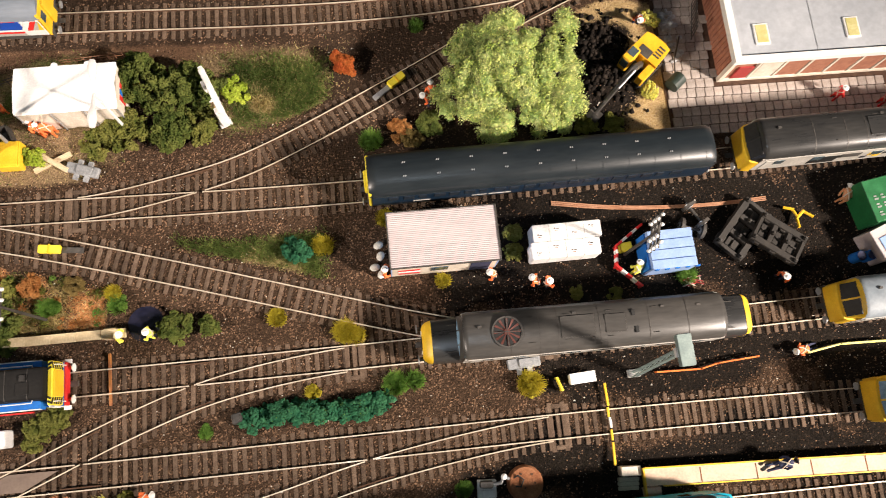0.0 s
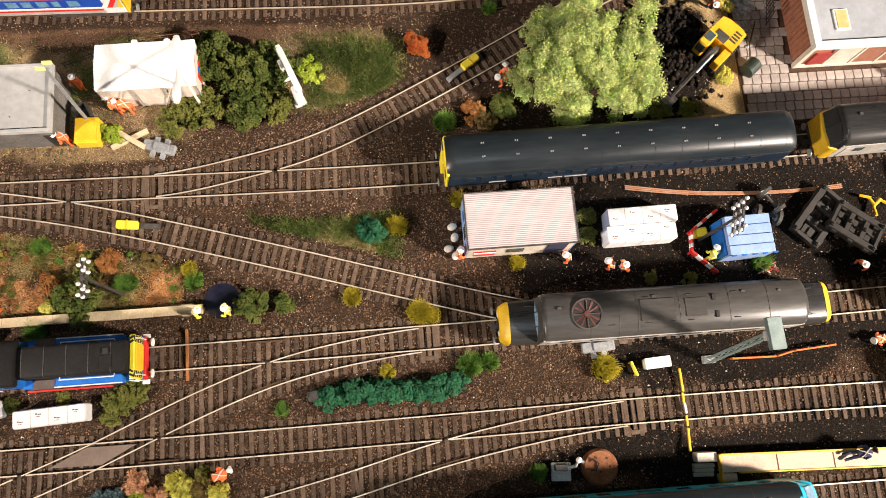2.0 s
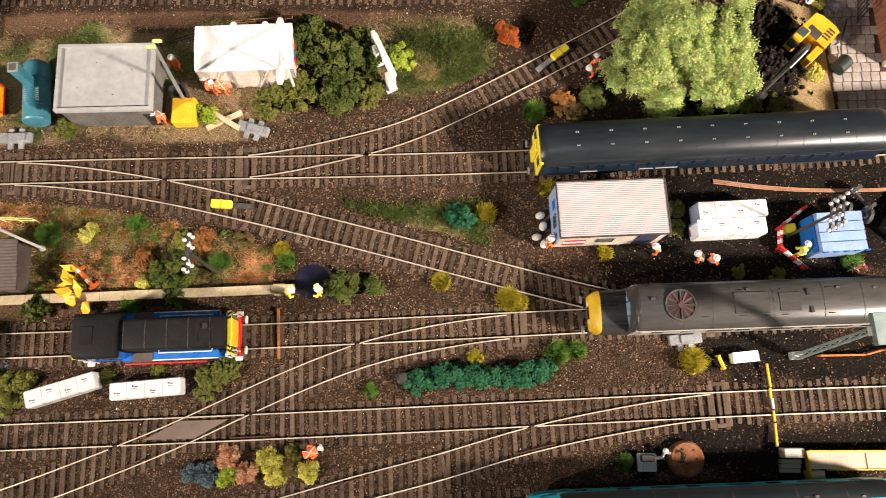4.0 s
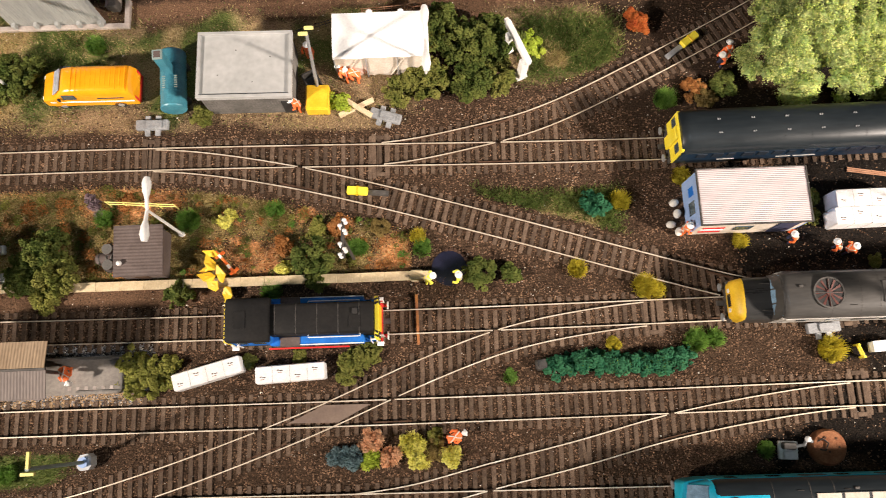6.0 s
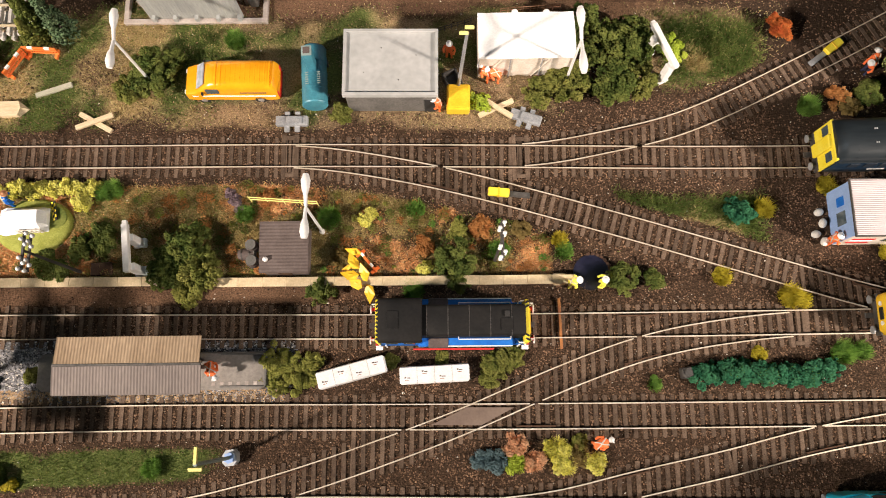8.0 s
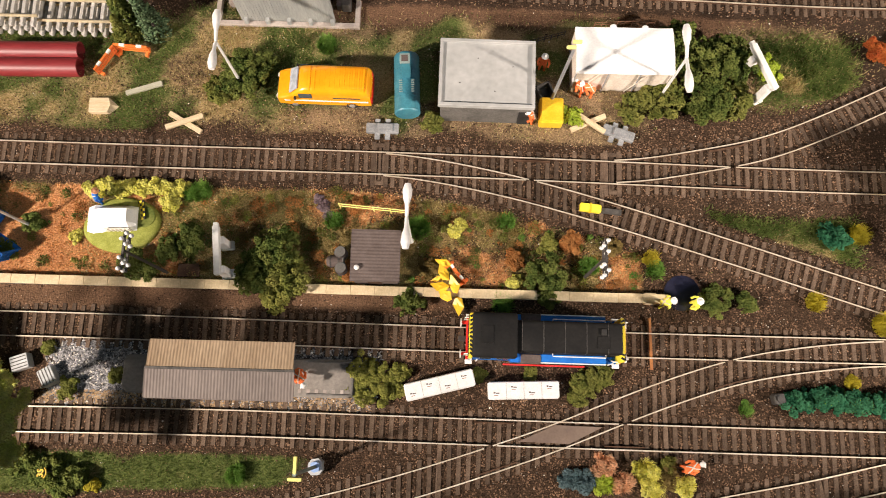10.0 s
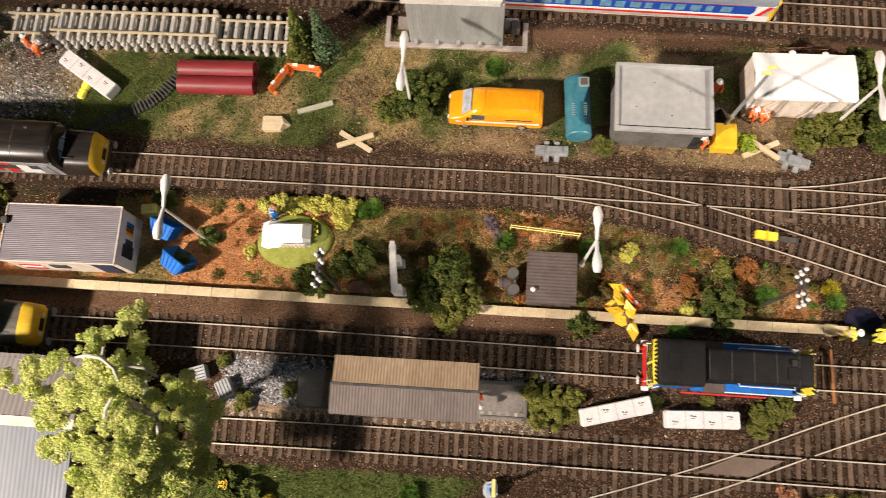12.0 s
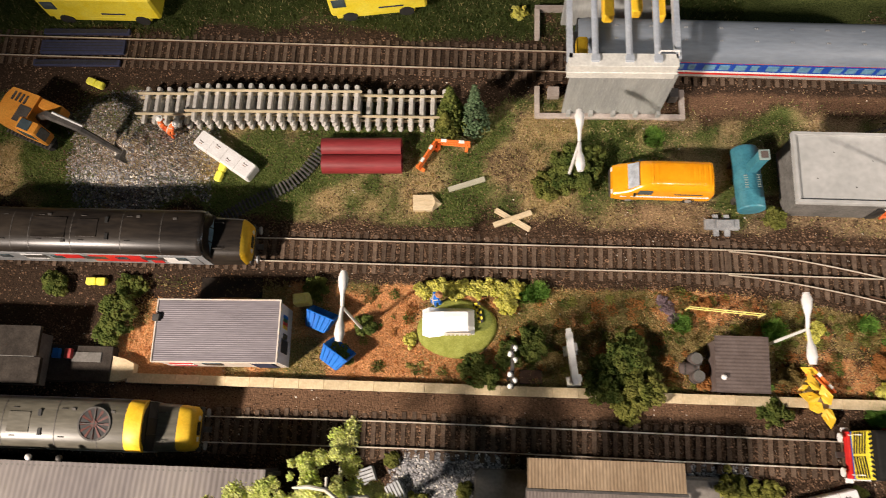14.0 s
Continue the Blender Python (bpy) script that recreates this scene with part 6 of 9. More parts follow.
def bush(label, x, y, r, h, material, second=None, size=1.5, group="shrubs", name="shrub", dense=1.0):
    SEED[0] += 1
    rng = np.random.default_rng(SEED[0])
    ob = thing(name, label, "shrub", x, y, float(lie(np.array([x]), np.array([y]))[0]) - 0.4, rng.uniform(0, 360), group=group)
    lobes = bush_lobes(rng, r, h)
    k = size * 1.55
    small = knots(rng, int(dense * 2.0 * r * r / k**2) + 7, lobes, k)
    part("stem", Shape().tube([(0, 0, -0.5), (0.3, 0.2, h * 0.5)], [r * 0.09, r * 0.05], 6), M_shed, ob)
    n = len(small) * 34
    tufts("foliage", rng, clump_points(rng, n, small, 0.72, 1.04), size * 0.64, material, ob)
    leaves("leaf_spray", rng, clump_points(rng, n // 3, small), size * 0.42, second or material, ob)
    return ob


def blade_tuft(label, x, y, r, h, material, group="grass tufts"):
    """A tuft of upright fibres."""
    SEED[0] += 1
    rng = np.random.default_rng(SEED[0])
    n = int(70 + r * r * 7)
    a, d = rng.uniform(0, 6.28, n), r * np.sqrt(rng.random(n)) * 0.75
    base = np.stack([d * np.cos(a), d * np.sin(a), 0 * a - 0.4], 1)
    tip = base * np.array([1.35, 1.35, 0]) + np.stack([rng.normal(0, r * 0.12, n), rng.normal(0, r * 0.12, n), h * rng.uniform(0.55, 1.1, n)], 1)
    side = np.stack([-np.sin(a), np.cos(a), 0 * a], 1) * 0.32
    v = np.stack([base - side, base + side, tip], 1)
    ob = scattered("grass_tuft", v, np.array([(0, 1, 2)]), material, label, "tuft")
    ob.matrix_basis = place(x, y, float(lie(np.array([x]), np.array([y]))[0]))
    return tagged(ob, label, "grass tuft", group, "thing")


def tree(label, x, y, lobes, trunk, branches, m1, m2, n, size=1.3, knot=5.2):
    SEED[0] += 1
    rng = np.random.default_rng(SEED[0])
    ob = thing("tree", label, "tree", x, y, 0)
    tr = part("trunk", Shape().tube([(0, 0, -1), (1, 0.5, trunk * 0.4), (0, 1, trunk)], [3.6, 2.6, 1.6], 10), M_palebark, ob, smooth=True)
    for bx, by, bz in branches:
        part("branch", Shape().tube([(0, 0.5, trunk * 0.55), (bx * 0.45, by * 0.45, trunk * 0.6 + (bz - trunk * 0.6) * 0.6), (bx, by, bz)], [2.2, 1.5, 0.7], 7), M_palebark, ob, smooth=True)
    small = knots(rng, n, lobes, knot)
    foam_lumps("crown", rng, small, 0.6, m1, ob, "clumped green foliage")
    tufts("leaf_layer", rng, clump_points(rng, n * 190, small, 0.6, 1.1), size * 0.46, m1, ob)
    tufts("leaf_layer", rng, clump_points(rng, n * 60, small, 0.75, 1.15), size * 0.85, m2, ob, "yellow-green leaf layer")
    leaves("leaf_spray", rng, clump_points(rng, n * 22, small, 0.85, 1.3), size * 1.15, m1, ob)
    return ob


tree("broad pale green tree with drooping edges beside the coach", 100, 262,
     [(-22, -4, 36, 24, 24, 18), (10, 4, 44, 26, 26, 20), (36, -10, 36, 18, 30, 16), (-26, 22, 34, 18, 18, 13), (2, 34, 44, 24, 14, 13), (10, -24, 26, 36, 13, 13), (44, 20, 46, 11, 22, 12), (-40, -8, 24, 13, 15, 12), (-4, 2, 54, 18, 16, 8), (-10, -36, 14, 12, 7, 8), (34, -34, 18, 14, 7, 8)], 34,
     [(-30, 14, 34), (26, 20, 46), (40, -10, 36), (-6, -26, 30), (44, 26, 48)], F_tree, F_treelime, 340, 0.9, 6.0)
# the tall tree: high crown with an arm over the shed roof, lower boughs in the east
UPPER = ((10, 52, 135, 6), (16, 40, 130, 5), (3, 43, 140, 6.5), (-12, 35, 139, 7), (-28, 27, 134, 6.5), (-45, 20, 129, 5.5), (-61, 12, 124, 6), (-74, 9, 120, 4), (-50, 9, 124, 4), (0, 24, 140, 10), (15, 23, 135, 7.5), (-15, 11, 130, 12), (15, 6, 145, 12))
LOWER = ((-37, -2, 115, 11), (-34, -18, 108, 11), (-3, -13, 125, 13), (15, -12, 115, 12), (-17, -28, 105, 10), (5, -32, 100, 13), (22, -35, 87, 13), (28, -18, 87, 10), (20, 15, 98, 11), (27, 2, 80, 12), (25, 20, 64, 9), (35, -7, 70, 9), (32, -25, 64, 8), (38, 4, 64, 6), (8, -47, 95, 12), (28, -47, 85, 12), (-13, -49, 95, 11))
tall = tree("tall yellow-green tree standing beside the shed roof", -665, 8, [(a, b, c - 3, r * 1.05, r * 1.05, r * 0.55) for a, b, c, r in UPPER + LOWER], 104,
            [(-70, 10, 119), (8, 48, 132), (30, 4, 78), (-30, -14, 104), (-26, 26, 130), (20, 24, 128), (4, -30, 96), (24, -34, 82), (14, 6, 136)], F_treelime, F_treelime, 380, 0.9, 4.4)
# bare limbs that stand out over the crown
for pts_ in ([(-13, 28, 145), (-4, 29, 151), (5, 28, 153), (12, 23, 151), (15, 14, 146)], [(5, 28, 152), (5, 34, 152)], [(16, 8, 155), (13, 2, 154), (11, -3, 150)], [(15, 25, 147), (24, 25, 143), (29, 21, 134)]):
    part("branch", Shape().tube(pts_, [0.6] + [1.1] * (len(pts_) - 2) + [0.7], 7), M_palebark, tall, smooth=True)

big = "large dark green clumped bush"
bush(big + " beside the tent", -182, 292, 26, 30, F_dark, F_olive, 2.0)
bush(big + " beside the tent", -145, 284, 26, 27, F_dark, F_olive, 2.0)
bush(big + " beside the tent", -196, 254, 20, 18, F_olive, F_dark, 1.8)
bush(big + " beside the tent", -160, 252, 20, 20, F_dark, F_olive, 1.9)
bush(big + " beside the tent", -218, 248, 13, 11, F_olive, F_dark, 1.7)
bush(big + " beside the tent", -140, 256, 16, 16, F_olive, F_dark, 1.8)
bush(big + " behind the van", -522, 262, 21, 19, F_dark, F_olive, 1.8)
bush(big + " behind the van", -538, 252, 13, 11, F_olive, F_dark, 1.7)
bush(big + " behind the van", -506, 272, 13, 15, F_dark, F_olive, 1.7)
bush(big + " hanging over the garden wall", -484, 125, 19, 23, F_dark, F_moss, 1.9)
bush(big + " hanging over the garden wall", -474, 107, 18, 20, F_olive, F_moss, 1.9)
bush(big + " hanging over the garden wall", -502, 107, 16, 17, F_dark, F_olive, 1.8)
bush(big + " hanging over the garden wall", -484, 92, 13, 11, F_moss, F_olive, 1.8)
bush("dark green round bush against the garden wall", -288, 111, 17, 20, F_dark, F_olive, 1.8)
bush("dark green bush spilling over the wall", -284, 96, 9, 9, F_dark, F_olive, 1.6)
DARK = [(-161, 98, 13), (-138, 96, 9), (-386, 91, 12), (-565, 125, 10), (-550, 130, 11), (-580, 108, 9), (-852, 150, 17), (-846, 166, 12), (-858, 134, 12), (-686, 120, 9), (-590, 114, 12),
        (-706, 168, 9), (-671, 144, 9), (-550, 137, 10), (40, 242, 11), (-905, 168, 11)]
for bx, by, br in DARK:
    bush("dark green clumped bush on the ground", bx, by, br, br * 0.9, F_dark, F_olive, 1.5)
for bx, by, br in ((-634, -36, 12), (-613, -40, 10), (-650, -30, 11), (-622, -46, 9)):
    bush("dark green bush at the end of the lower grass strip", bx, by, br, br * 0.9, F_dark, F_dark, 1.6)
bush("golden moss cushion beside the dark bush", -600, -44, 5, 5, F_gold, F_moss, 1.1)
OLIVE = [(-372, 230, 10), (-256, 33, 11), (-246, 41, 10), (-264, 25, 7), (-417, 40, 12), (-412, 27, 13), (-421, 28, 8), (-404, 34, 12), (-391, 39, 9), (-393, 28, 7), (-296, 41, 6), (-333, 39, 6), (95, 133, 8), (98, 147, 8),
         (-256, 37, 11), (-627, 22, 8), (-595, 31, 6), (-645, 50, 6), (139, 96, 5), (170, 93, 6)]
for bx, by, br in OLIVE:
    near_deck = -430 < bx < -385
    bush("yellow-green mossy bush at the platform end" if near_deck else "olive green low bush on the ballast", bx, by, br, br * 0.75, F_moss if near_deck else F_olive, F_lime if near_deck else F_moss, 1.3)
FRESH = [(-458, 293, 9), (-545, 170, 9), (-553, 168, 7), (-444, 150, 8), (-380, 146, 10), (-315, 153, 8), (-251, 121, 7), (-317, 90, 9), (-143, 20, 6), (-5, 41, 10), (10, 42, 8), (37, -39, 7), (-8, 232, 10), (228, 102, 9), (-204, 119, 8), (-254, 121, 8), (37, 330, 7), (-502, -34, 8)]
for bx, by, br in FRESH:
    blade_tuft("tuft of fresh green grass", bx, by, br, br * 1.0, F_fresh)
    bush("fresh green low plant cushion", bx + 1, by + 1, br * 0.7, br * 0.55, F_fresh, F_fresh, 1.1)
GOLD = [(-51, 150, 9), (38, 115, 7), (-88, 98, 8), (-39, 83, 10), (-31, 80, 8), (-66, 41, 6), (95, 31, 11), (-2, 168, 8), (-207, 128, 7)]
for bx, by, br in GOLD:
    blade_tuft("tuft of golden yellow grass", bx, by, br, br * 1.0, F_gold)
    bush("golden moss cushion on the ballast", bx, by, br * 0.8, br * 0.5, F_gold, F_moss, 1.1)
bush("lime green shrub beside the white post", -112, 281, 11, 12, F_lime, F_lime, 1.6)
bush("lime green shrub beside the yellow bin", -265, 239, 9, 8, F_lime, F_moss, 1.4)
bush("rust-red autumn shrub on the bank", -25, 299, 9.5, 14, F_redleaf, F_rust, 1.4, dense=2.2)
bush("teal green bush in the grass patch", -70, 147, 12, 12, F_teal, F_teal, 1.5)
bush("tan autumn shrub beside the coach", 14, 240, 10, 8, F_rust, F_brown, 1.3)
bush("brown shrub beside the coach", 24, 232, 10, 9, F_brown, F_olive, 1.3)
bush("olive shrub along the coal ground", 168, 232, 12, 7, F_olive, F_dark, 1.3)
bush("olive shrub along the coal ground", 190, 230, 9, 6, F_moss, F_olive, 1.3)
bush("pale flowering shrub by the excavator", 224, 258, 9, 8, F_yellow, F_olive, 1.1)
bush("pale flowering shrub by the paving", 236, 322, 8, 8, F_yellow, F_olive, 1.1)
for bx, by, br, m in ((-309, 124, 9, F_rust), (-267, 139, 10, F_rust), (-283, 137, 8, F_moss), (-428, 164, 7, F_rust), (-430, 112, 9, F_rust), (-372, 116, 8, F_brown), (-236, 136, 8, F_brown)):
    bush("low moss and rust shrub in the garden", bx, by, br, br * 0.6, m, m, 1.2)
for bx, by, br in ((-453, 161, 4.6), (-457, 167, 3.8), (-449, 155, 3.6)):
    bush("lilac heather shrub in the garden", bx, by, br, br * 0.8, F_heather, F_heather, 1.2)
for bx, by, br in ((-353, 145, 6), (-309, 107, 6), (-350, 150, 5), (-636, 133, 6), (-560, 402, 7)):
    bush("small yellow-flowered shrub on the ground", bx, by, br, br * 0.9, F_yellow, F_moss, 1.2)
# flowering hedge, blue-green hedge, autumn bed
for k in range(8):
    bush("yellow flowering hedge plant behind the planter", -626 + k * 9.2, 171 + (k % 2) * 1.5, 7.5, 9, F_yellow, F_lime, 1.4, group="yellow hedge")
bush("yellow flowering hedge plant behind the planter", -568, 160, 8, 10, F_yellow, F_lime, 1.4, group="yellow hedge")
for k in range(11):
    bush("blue-green hedge plant in a row", -108 + k * 9.3, 26 + 2.2 * math.sin(k * 0.7) + k * 0.35, (9.5, 8, 10)[k % 3], (11, 8, 13)[k % 3], F_teal, F_fresh if k % 3 else F_teal, 1.7, group="blue-green hedge")
for bx, by, br, m in ((-272, -32, 7, F_blueleaf), (-260, -33, 8, F_blueleaf), (-245, -22, 8, F_peach), (-245, -35, 7, F_lime), (-233, -33, 8, F_peach), (-217, -25, 9, F_yellow), (-211, -36, 8, F_yellow), (-201, -28, 8, F_brown), (-199, -19, 5, F_moss), (-189, -34, 7, F_yellow)):
    bush("feathery autumn-coloured shrub in a small bed", bx, by, br, br * 0.9, m, F_lime if m == F_yellow else m, 1.6, group="autumn bed", dense=0.7)
    blade_tuft("tuft of coloured fibres in a small bed", bx + 1, by + 1, br, br * 1.2, m, group="autumn bed tufts")


def ground_cushions(name, label, material, count, r, seed, box, share):
    """Many small flock cushions joined in one sheet of ground cover."""
    rng = np.random.default_rng(seed)
    px, py = rng.uniform(box[0], box[2], count), rng.uniform(box[1], box[3], count)
    keep = (rng.random(count) < share(px, py)) & (near_tracks(px, py) > 20)
    for x0, y0, x1, y1 in ((-432, 98, -388, 142), (-636, 118, -570, 168), (-812, 106, -714, 158)):
        keep &= ~((px > x0) & (px < x1) & (py > y0) & (py < y1))
    px, py = px[keep], py[keep]
    s = r * rng.uniform(0.5, 1.5, (len(px), 1)) * np.array([1, 1, 0.55])
    balls = np.concatenate([np.stack([px, py, lie(px, py) + 0.2], 1), s], 1)
    pts = clump_points(rng, len(px) * 60, balls, 0.5, 1.1)
    n = len(pts)
    size = 0.62 * rng.uniform(0.6, 1.35, (n, 1, 1)) * rng.uniform(0.7, 1.3, (n, 4, 1))
    v = np.einsum("nij,njk->nik", TET[None] * size, turns(rng, n)) + pts[:, None]
    return scattered(name, v, TETF, material, label, "ground cover")


STRIP = (-700, 103, -216, 176)
GARDEN = (lambda px, py: np.clip(zones(px, py)["rust"] + zones(px, py)["dry"], 0, 1) * (1 - 0.8 * soft(px, py, -706, 96, -640, 180, 16)))
for k, (m_, n_, r_) in enumerate(((F_olive, 120, 3.6), (F_moss, 90, 3.0), (F_brown, 170, 3.4), (F_rust, 190, 3.6), (F_dark, 60, 3.4), (F_fresh, 40, 2.6))):
    ground_cushions("flock_cover", "low mixed flock cushions in the garden strip", m_, n_, r_, 310 + k, STRIP, GARDEN)


def conifer(x, y, h, r, m):
    SEED[0] += 1
    rng = np.random.default_rng(SEED[0])
    ob = thing("conifer", "slim dark green conifer beside the stacked track", "tree", x, y, 0, group="conifers")
    part("trunk", Shape().tube([(0, 0, -1), (0, 0, h * 0.95)], [1.4, 0.3], 7), M_shed, ob)
    z = rng.random(900) ** 1.3
    a = rng.uniform(0, 6.28, 900)
    q = r * (1.02 - z) * rng.uniform(0.5, 1.1, 900)
    pts = np.stack([q * np.cos(a), q * np.sin(a), 2 + z * (h - 2)], 1)
    tufts("foliage", rng, pts, 1.5, m, ob)
    leaves("needles", rng, pts, 1.9, m, ob)


conifer(-612, 305, 58, 13, F_dark)
conifer(-594, 303, 64, 11, mat("sage_foliage", (0.06, 0.11, 0.05), (0.14, 0.19, 0.10), 5, 0.85, 0, 0, 0.6, island=0.4))
conifer(-616, 296, 34, 10, F_olive)


# ---- figurines: plain little shapes in work clothes ----
def figurine(x, y, rz=0.0, cloth=M_hivis, hat=M_white, lean=0.0, z=None, legs=None):
    s = Shape()
    s.slot = 2
    for yy in (-1.25, 1.25):
        s.tube([(0.3, yy * 1.3, 0), (0.5, yy * 1.15, 5), (0, yy, 9.4)], [0.85, 0.9, 1.15], 7)
    hips = len(s.v)
    s.slot = 0
    s.loft([[(rx * math.cos(a), ry * math.sin(a), h) for a in (2 * math.pi * k / 10 for k in range(10))] for h, rx, ry in ((8.4, 1.3, 1.9), (11, 1.5, 2.2), (14.4, 1.7, 2.8), (16.4, 1.2, 2.2), (17.2, 0.7, 0.8))])
    s.tube([(0.2, -2.7, 15.6), (1.2, -3.6, 12.4), (3.2, -2.8, 11.2)], 0.75, 6)
    s.tube([(0.2, 2.7, 15.6), (1.2, 3.7, 12.4), (3.4, 3.0, 10.8)], 0.75, 6)
    s.slot = 1
    s.ball(0.2, 0, 18.9, 1.7, 1.6, 1.8, 6, 10)
    s.tube([(0.3, 0, 19.3), (0.3, 0, 19.9)], [2.3, 2.1], 10)
    s.slot = 3
    for y1 in (-1, 1):
        s.tube([(-1.2, -1.9 * y1, 9.6), (-1.75, -0.9 * y1, 12), (-1.85, 0.9 * y1, 14.4), (-0.6, 2.0 * y1, 16.6)], 0.36, 5)
    bend = radians(min(78, lean * 2.2)) if lean <= 60 else 0
    turned = [(a * math.cos(bend) + (c - 9) * math.sin(bend), b, 9 - a * math.sin(bend) + (c - 9) * math.cos(bend)) for a, b, c in s.v[hips:]]
    s.v = [(a * 1.22, b * 1.25, c * 1.16) for a, b, c in s.v[:hips] + turned]
    z = float(lie(np.array([x]), np.array([y]))[0]) if z is None else z
    colour = {M_hivis: "orange", M_hivisy: "yellow", M_blue: "blue", M_navy: "dark", M_red: "red", M_skin: "buff"}[cloth]
    return single("worker_figurine", s, [cloth, hat, legs or cloth, M_cream], f"small painted worker figurine in {colour} clothes", "figurine", x, y, z + (2.0 if lean > 60 else 0), rz, group="figurines", smooth=True, ry=lean if lean > 60 else 0)


for fx, fy, fr, cl, ln in ((41, 262, 200, M_hivis, 12), (224, 322, 250, M_hivis, 20), (-6, 124, 0, M_hivis, 0), (77, 115, 180, M_hivis, 10), (110, 106, 160, M_hivis, 15), (116, 104, 20, M_hivis, 0), (187, 107, 90, M_hivisy, 10), (303, 94, 220, M_hivis, 10),
                           (366, 150, 60, M_skin, 60), (322, 38, 190, M_hivis, 70), (380, 240, 0, M_red, 0), (-257, 258, 150, M_hivis, 20), (-296, 235, 190, M_hivis, 10), (-288, 279, 260, M_hivis, 0), (-249, 258, 170, M_hivis, 25), (-190, -22, 20, M_hivis, 40),
                           (44, 264, 100, M_hivis, 15), (-830, 288, 10, M_hivis, 20), (-834, 290, 40, M_hivis, 5), (-202, 94, 0, M_hivisy, 10), (-178, 94, 180, M_hivisy, 0)):
    figurine(fx, fy, fr, cl, M_white, ln, legs=M_navy if cl in (M_hivis,) and fx > 0 else None)
figurine(-462, 38, 300, M_hivis, M_white, 55, 6.4)
figurine(-620, 160, 30, M_blue, M_skin, 10, 3)
figurine(258, -47, 10, M_navy, M_tyre, 75, 11)
figurine(419, 232, 0, M_red, M_white, 0)

# ---- garden wall: coping stones on a low wall ----
gw = thing("garden_wall", "low garden wall with sandy coping stones", "wall", 0, 0, 0)
part("wall_body", Shape().box(-840, 96.6, -2, -206, 101.4, 4, 0.3), M_concrete_dark, gw)
COPING = mesh_of("coping_stone", Shape().box(-8.84, -3.4, 0, 8.84, 3.4, 2.4, 0.22), M_wallstone)
rngc = random.Random(4)
x = -838.0
while x < -214:
    ob = new("coping_stone", COPING)
    ob.parent = gw
    ob.matrix_basis = place(x + 8.9, 99.3 - 0.0022 * (x + 520) + rngc.uniform(-0.08, 0.08) - (1.2 if x > -500 else 0), 4.0 + rngc.uniform(-0.06, 0.06), rngc.uniform(-0.25, 0.25))
    x += 17.8
part("wall_end", Shape().box(-214, 93.5, -1, -204, 102, 6, 1.2), M_wallstone, gw)

# brick-lined pit with its rim
pit = thing("open_pit", "round dark pit with a rubble rim beside the wall", "pit", -184, 103, 0)
part("well", Shape().cyl(0, 0, -0.6, 0.7, 13.5, 28), M_pond, pit)
rngp = random.Random(8)
for k in range(13):
    a = math.pi * (k - 5) / 13
    part("rim_stone", Shape().box(-1.5, -1.1, -0.5, 1.5, 1.1, 1.6 + rngp.random() * 1.2, 0.4), M_soil, pit, at=place(14.2 * math.cos(a), 14.2 * math.sin(a), 0, math.degrees(a) + 90 + rngp.uniform(-9, 9)))

# planter with a white cold frame on a flocked mound
pl = thing("planter_mound", "oval flocked green mound with a yellow-green edge", "mound", -603, 143, 0)
rings = [[(rx * math.cos(a) + (1.2 * math.sin(3 * a)), ry * math.sin(a), z) for a in (2 * math.pi * k / 32 for k in range(32))] for z, rx, ry in ((-0.5, 29, 22), (2, 28.5, 21.5), (4.2, 26, 19), (4.8, 18, 12))]
part("mound", Shape().loft(rings), M_lawn, pl, smooth=True)
part("hollow", Shape().cyl(17, 6, 4.2, 5.0, 8, 20), F_dark, pl)
cf = thing("cold_frame", "white box with a stepped white front on the mound", "cold frame", -604, 147, 4.4, 2)
rings = []
for x, zr, w, ze in ((-24, 0.6, 9, -2), (-19, 3.4, 11, -2), (-13, 8.0, 10.4, 0), (-8, 11.4, 9.4, 3), (9, 11.4, 9.2, 3), (13.5, 4.6, 8.8, -1)):
    rings.append([(x, -w, -4), (x, -w - 0.4, max(ze, 0)), (x, -w * 0.5, zr - 0.6), (x, 2, zr), (x, w * 0.6, zr - 0.4), (x, w, max(ze, 0)), (x, w, -4)])
part("cover", Shape().loft(rings), M_canvas, cf, "white draped cover", smooth=False)
part("slatted_front", Shape().box(-8, -9.8, 1, 11, -9.0, 8, 0.2), M_cream, cf)
for k in range(6):
    part("slat", Shape().box(-7 + k * 3.1, -10.2, 1.4, -5.8 + k * 3.1, -9.7, 7.6), M_white, cf)
cb = thing("chequered_board", "small black and yellow chequered board tipped on the mound", "board", -588, 154, 4.5, -78, rx=28)
part("panel", Shape().box(-7.5, -3.2, 0, 7.5, 3.2, 1.0, 0.2), M_black, cb)
for k in range(3):
    for j in range(7):
        if (j + k) % 2:
            part("square", Shape().box(-7.3 + j * 2.1, -3.1 + k * 2.1, 0.95, -5.2 + j * 2.1, -1.0 + k * 2.1, 1.2), M_lemon, cb)
single("planting_bed", Shape().box(-8, -5, -0.5, 8, 5, 2.4, 0.6), M_soil, "dark soil bed against the wall", "bed", -550, 110, 0, 2)

# ---- posts, lamps and signals ----


